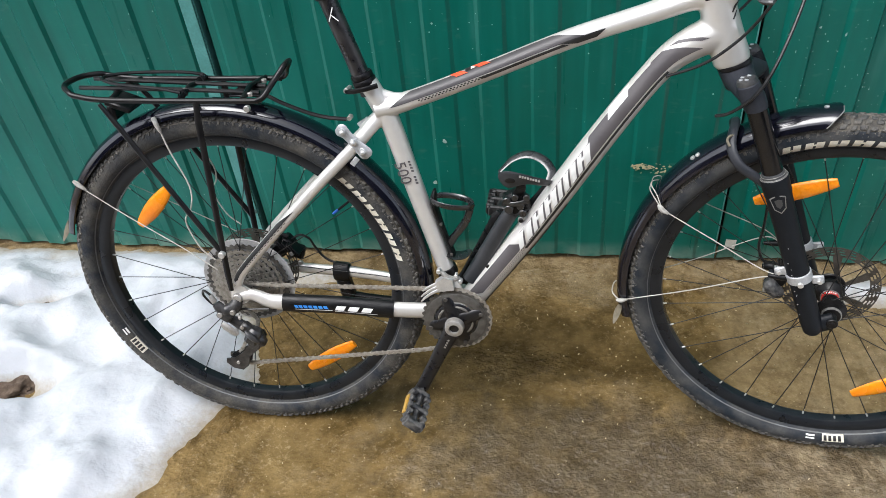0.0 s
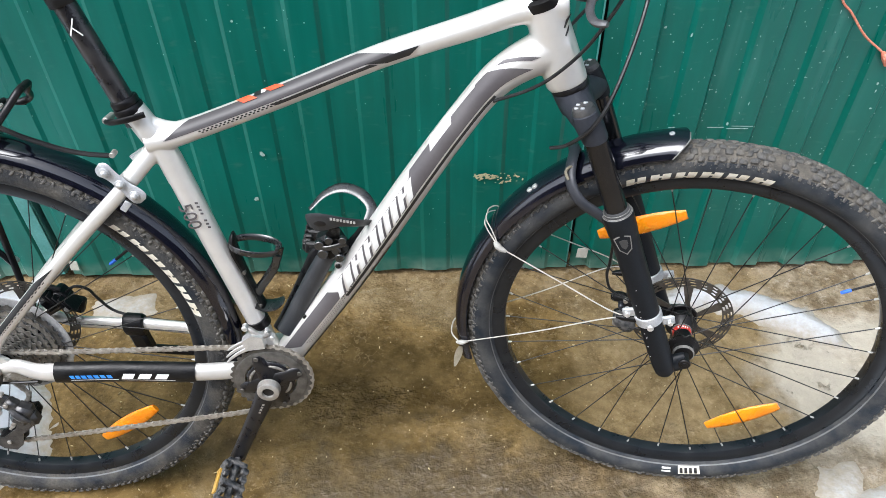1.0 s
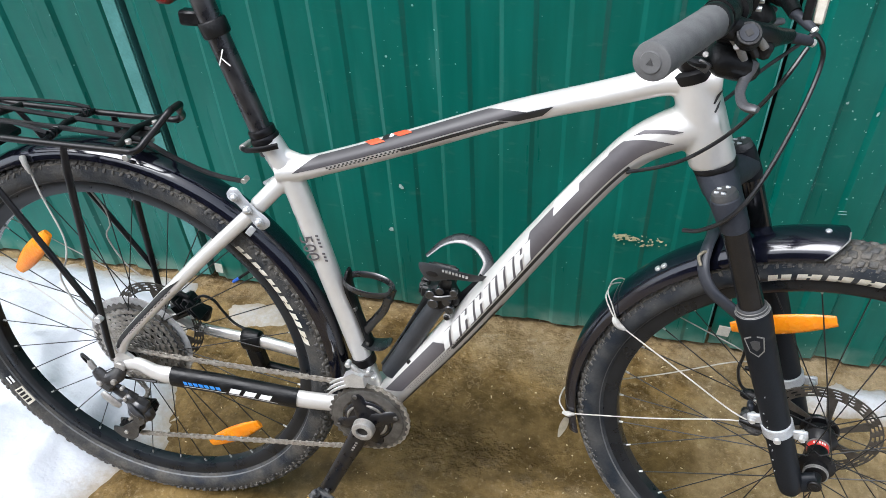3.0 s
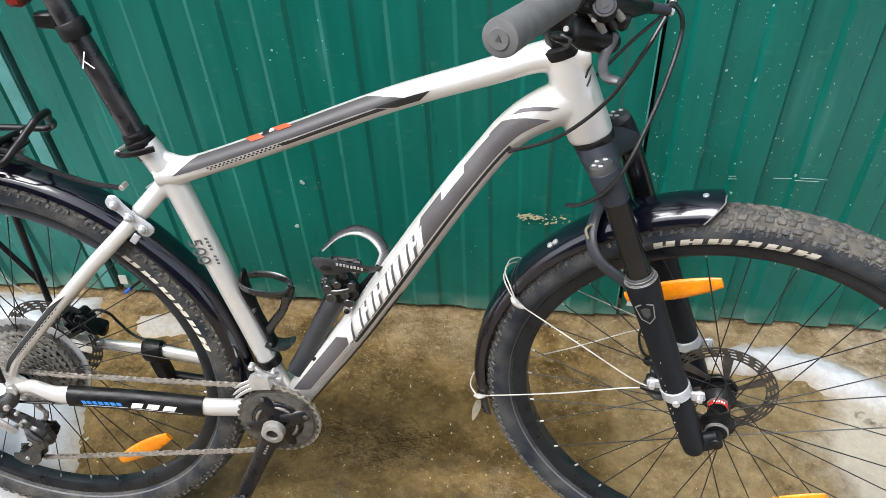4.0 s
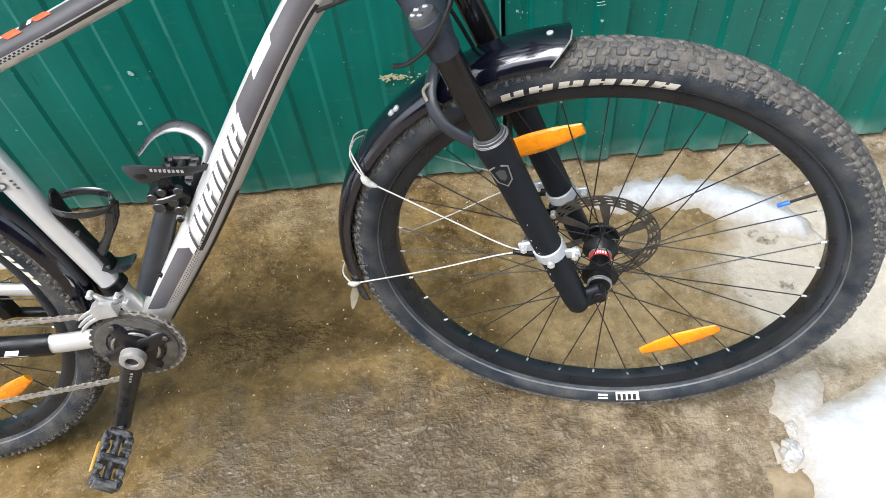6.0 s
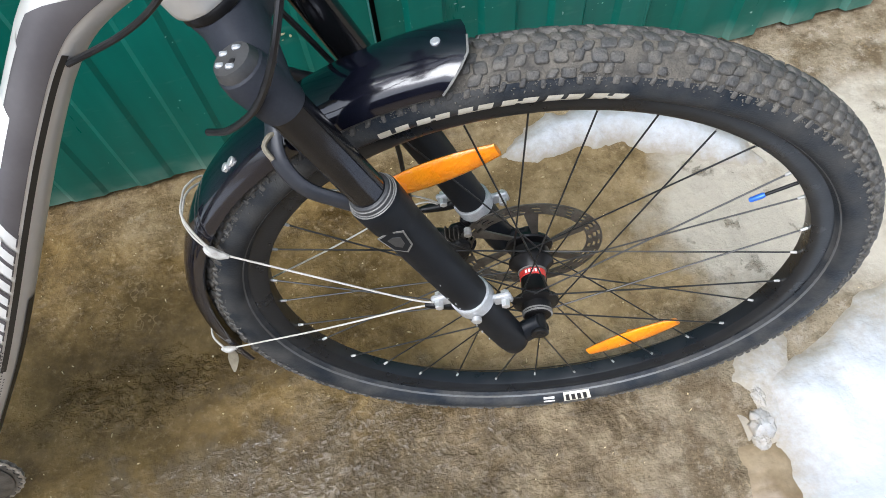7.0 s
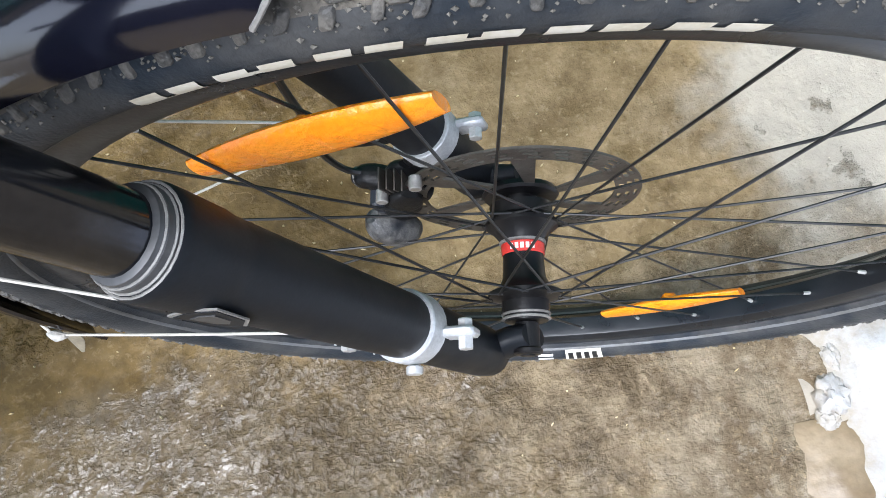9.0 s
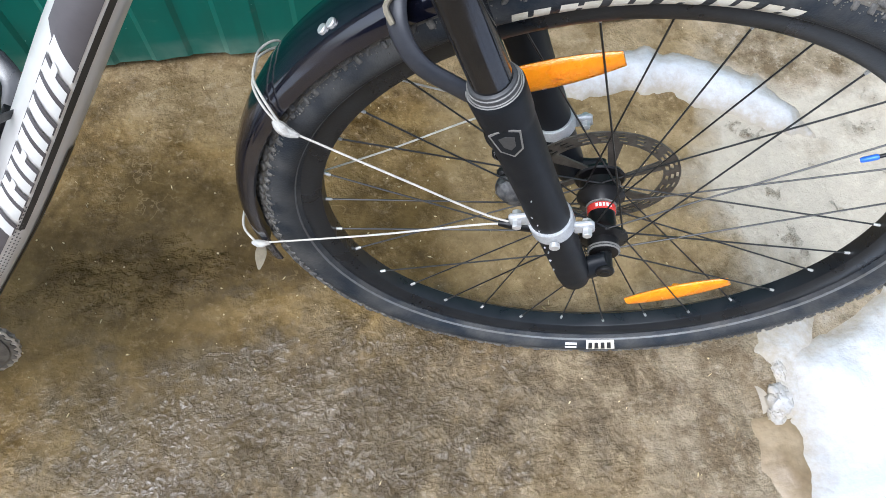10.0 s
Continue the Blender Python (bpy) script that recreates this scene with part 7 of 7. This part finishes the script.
melted("fork_crown", cast, CROWN_GREY, bicycle, 0.0026, 8, "dark grey cast fork crown")
race = [steer_foot + axis * s for s in (0.465, 0.467, 0.472, 0.474)]
part("crown_race", tube(race, [0.0255, 0.0275, 0.0275, 0.0265], 26), BLACK_PAINT, bicycle, "black lower headset cover", FRONT)
half = [(-0.148, -0.064, 0.262), (-0.170, -0.063, 0.276), (-0.190, -0.060, 0.288), (-0.203, -0.053, 0.302), (-0.210, -0.042, 0.318), (-0.210, -0.023, 0.331)]
arch = smooth_path(half + [(-0.208, 0, 0.335)] + [(x, -y, z) for x, y, z in half[::-1]], 5)
part("fork_arch", tube(arch, 0.0085, 14, ab=(1.0, 0.55)), ARCH_GREY, bicycle, "dark grey rear fork arch", FRONT)

part("cord_knot", tube(smooth_path([(-0.212, -0.050, 0.318), (-0.217, -0.043, 0.327), (-0.210, -0.034, 0.330), (-0.205, -0.040, 0.320)], 4), 0.0022, 7), TAPE, bicycle, "old beige cord tied round the arch", FRONT)

# front brake on the far leg
turn = Matrix.Rotation(radians(-25), 3, "Y")
fcal = part("brake_caliper", tube([V(-0.092, 0.058, -0.014), V(-0.090, 0.058, -0.006), V(-0.084, 0.058, 0.014), V(-0.078, 0.058, 0.032), V(-0.076, 0.058, 0.038)], [0.008, 0.014, 0.016, 0.013, 0.007], 14, None, True, (1, 0.5)), PLASTIC, bicycle, "black front disc-brake caliper", FRONT)
part("caliper_half", tube([V(-0.090, 0.037, -0.010), V(-0.088, 0.037, -0.004), V(-0.083, 0.037, 0.014), V(-0.078, 0.037, 0.030), V(-0.076, 0.037, 0.035)], [0.006, 0.012, 0.014, 0.011, 0.006], 14, None, True, (1, 0.5)), PLASTIC, fcal, "", FRONT)
part("caliper_bridge", box((-0.098, 0.047, 0.004), (0.010, 0.024, 0.030), turn, None, 0.003), ARCH_GREY, fcal, "", FRONT)
part("caliper_mount", box((-0.102, 0.056, -0.022), (0.014, 0.012, 0.026), turn, None, 0.004), PLASTIC, fcal, "", FRONT)
part("caliper_mount", box((-0.070, 0.058, 0.046), (0.013, 0.012, 0.018), turn, None, 0.004), PLASTIC, fcal, "", FRONT)
part("piston_cap", tube(smooth_path([(-0.108, 0.033, 0.004), (-0.099, 0.030, -0.010), (-0.088, 0.030, -0.020), (-0.076, 0.033, -0.026)], 4), [0.006, 0.010, 0.0125, 0.0138, 0.0140, 0.0140, 0.0140, 0.0138, 0.0132, 0.0125, 0.0115, 0.009, 0.005], 14), MUDDY_PLASTIC, fcal, "grey muddy piston housing", FRONT)
part("caliper_arm", tube(smooth_path([(-0.119, 0.060, 0.014), (-0.104, 0.058, 0.018), (-0.084, 0.054, 0.012), (-0.066, 0.052, 0.000)], 4), [0.005, 0.0075, 0.009, 0.0095, 0.010, 0.010, 0.010, 0.0105, 0.011, 0.011, 0.0105, 0.010, 0.008], 12), PLASTIC, fcal, "", FRONT)
part("banjo_ring", tube([V(-0.1165, 0.060, 0.0145), V(-0.1135, 0.060, 0.0155)], 0.0078, 14), RING_LINE, fcal, "pale hose ring", FRONT)
for k in range(4):
    part("cooling_fin", box((-0.092 + 0.005 * k, 0.047, 0.034 - 0.002 * k), (0.0014, 0.016, 0.020), turn, None, 0.0004), ROTOR, fcal, "", FRONT)
for x, z in ((-0.108, -0.026), (-0.070, 0.050), (-0.096, 0.028)):
    part("caliper_bolt", disc((x, 0.044, z), (x, 0.034, z), 0.0045, 10), STEEL, fcal, "", FRONT)
cord([(-0.100, 0.058, 0.020), (-0.122, 0.060, 0.030), (-0.132, 0.061, 0.060), (-0.130, 0.062, 0.090), (-0.130, 0.060, 0.14), (-0.135, 0.058, 0.22), (-0.175, 0.052, 0.33), (-0.225, 0.045, 0.44)], FRONT, fcal, 0.0026, "brake_hose", CABLE, 6, "black hydraulic hose")

# ---- cockpit, given in the frame of the bicycle for its drive side and mirrored across the steered plane ----
BACK = FRONT.inverted()


def at(s, x, y, z):
    """A place of the drive side, or its mirror image on the far side, in the steered frame."""
    p = BACK @ V(x, y, z)
    return V(p.x, -s * p.y, p.z)


bar_half = [at(-1, 0.793, -0.285, 0.656), at(-1, 0.850, -0.150, 0.656), at(-1, 0.872, -0.085, 0.653)]
bar_mid = V((BACK @ V(0.890, -0.01, 0.651)).x, 0, (BACK @ V(0.890, -0.01, 0.651)).z)
bar = smooth_path(bar_half + [bar_mid] + [V(p.x, -p.y, p.z) for p in bar_half[::-1]], 6)
handlebar = part("handlebar", tube(bar, 0.0125, 18), BLACK_PAINT, bicycle, "black aluminium handlebar", FRONT)
for s in (-1, 1):
    g0, g1 = at(s, 0.791, -0.290, 0.656), at(s, 0.846, -0.160, 0.656)
    path = [g0.lerp(g1, t) for t in (-0.01, 0.0, 0.03, 0.1, 0.5, 0.9, 0.97, 1.0)]
    part("grip", tube(path, [0.0140, 0.0165, 0.0172, 0.0168, 0.0162, 0.0165, 0.0170, 0.0160], 26), GRIP, handlebar, "grey rubber grip", FRONT)
    o = (g0 - g1).normalized()
    part("grip_plug", tube([g0 + o * 0.0005, g0 + o * 0.0030], [0.0100, 0.0090], 18), GRIP, handlebar, "grey plug", FRONT)
    part("plug_mark", tube([g0 + o * 0.0030, g0 + o * 0.0036], [0.0040, 0.0035], 3), SEAL, handlebar, "pale moulded mark", FRONT)
    part("grip_collar", tube([g1 - o * d for d in (0.0, 0.002, 0.010, 0.012)], [0.0165, 0.0175, 0.0175, 0.0165], 22), BLACK_PAINT, handlebar, "", FRONT)
    # brake lever: clamp, body with its reservoir, hose end and hooked blade
    c = at(s, 0.856, -0.128, 0.655)
    lv = bmesh.new()
    tube([c + o * 0.009, c - o * 0.009], 0.0175, 16, lv)
    tube(smooth_path([at(s, 0.862, -0.126, 0.645), at(s, 0.890, -0.112, 0.634), at(s, 0.915, -0.090, 0.626), at(s, 0.936, -0.062, 0.620)], 5), [0.013] * 4 + [0.0135] * 5 + [0.0125, 0.0115, 0.0105, 0.0095, 0.009, 0.0085, 0.008], 14, lv, ab=(1, 0.85))
    box(at(s, 0.900, -0.104, 0.620), (0.030, 0.020, 0.018), Matrix.Rotation(radians(18), 3, "Y"), lv, 0.004)
    part("brake_lever", lv, PLASTIC, handlebar, "black hydraulic brake lever body", FRONT)
    part("hose_nut", tube([at(s, 0.934, -0.064, 0.620), at(s, 0.955, -0.052, 0.614), at(s, 0.962, -0.049, 0.611)], [0.0062, 0.0058, 0.0040], 10), CROWN_GREY, handlebar, "grey hose nut", FRONT)
    part("hose_nut", tube([at(s, 0.961, -0.0495, 0.6115), at(s, 0.964, -0.048, 0.610)], 0.0046, 8), CHROME, handlebar, "bright hose olive", FRONT)
    blade = smooth_path([at(s, 0.900, -0.104, 0.604), at(s, 0.893, -0.112, 0.588), at(s, 0.889, -0.126, 0.577), at(s, 0.893, -0.142, 0.570), at(s, 0.905, -0.152, 0.570)], 5)
    part("lever_blade", tube(blade, [0.0057, 0.0059, 0.0061, 0.0059, 0.0056, 0.0053, 0.0050, 0.0049, 0.0049, 0.0049, 0.0049, 0.0049, 0.0050, 0.0052, 0.0053, 0.0056, 0.0059, 0.0061, 0.0061, 0.0056, 0.0042], 12, ab=(1.1, 0.75)), LEVER_GREY, handlebar, "grey hooked brake lever blade", FRONT)
    q0, q1 = at(s, 0.886, -0.122, 0.632), at(s, 0.885, -0.134, 0.641)
    part("lever_cap", tube([q0, q0.lerp(q1, 0.9), q1], [0.0130, 0.0130, 0.0118], 20), PLASTIC, handlebar, "black reservoir cap", FRONT)
    part("lever_cap_rim", tube([q1, q1 + (q1 - q0) * 0.06], [0.0095, 0.0090], 18), CROWN_GREY, handlebar, "grey reservoir lid", FRONT)
    part("lever_cap_slot", tube([q1 + (q1 - q0) * 0.05, q1 + (q1 - q0) * 0.10], 0.0045, 4), BLACK_PAINT, handlebar, "", FRONT)
    # gear shifter: clamp band, plates with bright edges, pod and thumb lever
    c2 = at(s, 0.872, -0.094, 0.653)
    shf = bmesh.new()
    tube([c2 + o * 0.006, c2 - o * 0.006], 0.0165, 16, shf)
    tube(smooth_path([at(s, 0.852, -0.105, 0.603), at(s, 0.866, -0.104, 0.604), at(s, 0.884, -0.098, 0.598), at(s, 0.903, -0.092, 0.588)], 5), [0.009, 0.013, 0.0165, 0.0190, 0.0200, 0.0206, 0.0210, 0.0210, 0.0208, 0.0205, 0.0200, 0.0192, 0.0180, 0.0165, 0.0145, 0.011], 14, shf, ab=(0.85, 1.0))
    box(at(s, 0.874, -0.100, 0.628), (0.030, 0.016, 0.026), Matrix.Rotation(radians(30), 3, "Y"), shf, 0.003)
    part("shifter", shf, PLASTIC, handlebar, "black gear shifter pod", FRONT)
    for k in range(3):
        p0 = at(s, 0.866 + 0.012 * k, -0.124 + 0.003 * k, 0.638 - 0.001 * k)
        p1 = at(s, 0.888 + 0.011 * k, -0.116 + 0.003 * k, 0.608 + 0.003 * k)
        part("clamp_band", tube(smooth_path([p0, p0.lerp(p1, 0.5) + V(0.002, s * 0.003, 0.002), p1], 4), 0.0030, 6, ab=(1.4, 0.6)), (RING_LINE, BLACK_PAINT, RING_LINE)[k], handlebar, "worn metal band", FRONT)
    for x, y, z in ((0.866, -0.128, 0.637), (0.877, -0.126, 0.624), (0.850, -0.118, 0.612)):
        p0 = at(s, x, y, z)
        part("clamp_screw", disc(p0, p0 + V(0, s * 0.003, 0.0015), 0.0032, 10), STEEL, handlebar, "bright screw head", FRONT)
    part("shift_lever", tube(smooth_path([at(s, 0.868, -0.108, 0.604), at(s, 0.850, -0.114, 0.602), at(s, 0.834, -0.114, 0.604)], 4), [0.007, 0.008, 0.009, 0.010, 0.0105, 0.0105, 0.010, 0.0085, 0.005], 10, ab=(0.55, 1)), PLASTIC, handlebar, "", FRONT)
    part("lever_pad", box(at(s, 0.849, -0.121, 0.601), (0.014, 0.004, 0.011), Matrix.Rotation(radians(25), 3, "Y"), None, 0.0015), SEAL, handlebar, "grey thumb pad", FRONT)
for x0, w, mt, lab in ((0.962, 0.010, PLASTIC, "black lamp bracket"), (0.974, 0.012, CREAM, "pale plastic lamp side")):
    part("lamp_bracket", box(BACK @ V(x0, 0.0, 0.652), (w, 0.018, 0.066), None, None, 0.002), mt, handlebar, lab, FRONT)
part("lamp_bracket", tube([bar_mid, BACK @ V(0.958, 0.0, 0.676)], [0.009, 0.006], 10), PLASTIC, handlebar, "black lamp arm", FRONT)
stem = bmesh.new()
tube([steer_foot + axis * s for s in (0.596, 0.600, 0.640, 0.645)], [0.018, 0.0195, 0.0195, 0.017], 20, stem)
tube([steer_foot + axis * 0.620, (steer_foot + axis * 0.640).lerp(bar_mid, 0.6), bar_mid], [0.018, 0.0165, 0.0185], 16, stem)
tube([bar_mid + V(0, -0.022, 0), bar_mid + V(0, 0.022, 0)], 0.0185, 18, stem)
stem = part("stem", stem, BLACK_PAINT, bicycle, "black stem", FRONT)
for y in (-0.014, 0.014):
    for dz in (-0.010, 0.010):
        part("stem_bolt", disc(bar_mid + V(0.016, y, dz), bar_mid + V(0.022, y, dz), 0.0032, 10), CHROME, stem, "", FRONT)
part("headset_cup", tube([V(0.893, 0, 0.441) + axis * s for s in (0.114, 0.119, 0.126, 0.129)], [0.0275, 0.0285, 0.0280, 0.0225], 26), BLACK_PAINT, bicycle, "black upper headset cover")
sp = [steer_foot + axis * s for s in (0.590, 0.5915, 0.5955, 0.597)]
part("headset_spacer", tube(sp, [0.0195, 0.0205, 0.0205, 0.0195], 22), BLACK_PAINT, bicycle, "", FRONT)

# cables and hoses
cord([(0.790, -0.020, 0.425), (0.835, -0.030, 0.444), (0.868, -0.040, 0.468), (0.905, -0.052, 0.510), (0.934, -0.078, 0.572), (0.956, -0.064, 0.610)], Matrix(), bicycle, 0.0025, "gear_cable", CABLE, 8, "black gear cable housing")
cord([(0.866, -0.062, 0.374), (0.885, -0.078, 0.386), (0.912, -0.094, 0.417), (0.936, -0.092, 0.462), (0.966, -0.060, 0.535), (0.980, -0.035, 0.590), (0.966, -0.045, 0.618), (0.955, -0.052, 0.614)], Matrix(), bicycle, 0.0027, "brake_hose", CABLE, 8, "black hydraulic hose looping past the head tube")
cord([(0.83, 0.030, 0.45), (0.875, 0.045, 0.48), (0.935, 0.05, 0.545), (0.985, 0.05, 0.60), (0.965, 0.05, 0.64), (0.93, 0.06, 0.63)], Matrix(), bicycle, 0.0025, "gear_cable", CABLE, 8, "black gear cable housing")

# ---- marks on the fence ----
def splat(bm, x, z, rx, rz, seed, n=14, off=-0.0016):
    rnd = random.Random(seed)
    d = profile_at(x, 1.138) if x > 1.03 else profile_at(x, 0.250, 0.0045)
    c = bm.verts.new(wall_at(x, z, d + off - 0.0004))
    ring = []
    for k in range(n):
        a = 2 * math.pi * k / n
        q = 0.55 + 0.6 * rnd.random()
        ring.append(bm.verts.new(wall_at(x + rx * q * math.cos(a), z + rz * q * math.sin(a), d + off)))
    for k in range(n):
        bm.faces.new((c, ring[k], ring[(k + 1) % n]))


chips = bmesh.new()
rnd = random.Random(11)
for k in range(70):
    mid_x, mid_z, wide = ((0.812, 0.314, 0.009), (0.820, 0.310, 0.013), (0.872, 0.303, 0.017))[k % 3]
    splat(chips, rnd.gauss(mid_x, wide), rnd.gauss(mid_z, wide * 0.5), rnd.uniform(0.0012, 0.0062 if k % 3 < 2 else 0.0045), rnd.uniform(0.0010, 0.0036), k, 9, off=-0.0045 - 0.00001 * k)
part("lichen_patch", chips, CHIP, gate, "pale yellow flaking patch")
for k, (x, z, ln) in enumerate(((1.375, 0.437, 0.045), (1.366, 0.431, 0.045), (1.318, 0.430, 0.035), (1.214, 0.43, 0.016), (1.212, 0.436, 0.014))):
    bm = box(wall_at(x - ln * 0.5, z, profile_at(x - ln * 0.5, 1.138) - 0.0045), (ln, 0.0008, 0.0009), Matrix.Rotation(radians(2 - k), 3, "Y"), None, 0)
    part("scratch", bm, SCRATCH, fence_e, "pale scratch")
specks = bmesh.new()
for k in range(420):
    x, z = rnd.uniform(1.05, 1.75), rnd.uniform(0.2, 0.85)
    big = 2.2 if k % 9 == 0 else 1.0
    splat(specks, x, z, rnd.uniform(0.0005, 0.0018) * big, rnd.uniform(0.0005, 0.0023) * big, k, 6, off=-0.0045)
tagged(part("paint_fleck", specks, SCRATCH, fence_e, "pale flecks of chipped coating"), kind="stuff")
specks = bmesh.new()
for k in range(34):
    x, z = rnd.uniform(-0.1, 1.0), rnd.uniform(0.1, 0.85)
    splat(specks, x, z, rnd.uniform(0.0005, 0.0016), rnd.uniform(0.0005, 0.002), 300 + k, 6, off=-0.0045)
for x, z in ((0.340, 0.385), (0.305, 0.255)):
    splat(specks, x, z, 0.007, 0.007, int(x * 1000), 9, off=-0.0045)
tagged(part("paint_fleck", specks, SCRATCH, gate, "pale flecks of chipped coating"), kind="stuff")
rope = smooth_path([wall_at(1.44, 0.76, -0.006), wall_at(1.464, 0.715, -0.006), wall_at(1.488, 0.692, -0.006), wall_at(1.53, 0.645, -0.008), wall_at(1.578, 0.608, -0.008), wall_at(1.592, 0.585, -0.008)], 6)
twine = part("twine", tube(rope, 0.0022, 8), ROPE)
tagged(twine, "frayed orange twine hanging on the green fence", "twine")
part("twine_knot", tube(smooth_path([wall_at(1.575, 0.612, -0.010), wall_at(1.588, 0.596, -0.012), wall_at(1.594, 0.580, -0.010)], 4), [0.002, 0.005, 0.007, 0.008, 0.008, 0.007, 0.006, 0.005, 0.003], 8), ROPE, twine, "knot of orange twine")

for x, z, w, h, parent in ((1.061, 0.070, 0.026, 0.030, fence_e), (-0.172, 0.056, 0.020, 0.030, gate)):
    tag = box(wall_at(x, z, -0.006), (w, 0.0012, h), Matrix.Rotation(radians(4), 3, "Y"), None, 0)
    part("paper_tag", tag, PALE_TAG, parent, "small pale scrap stuck to the sheet")
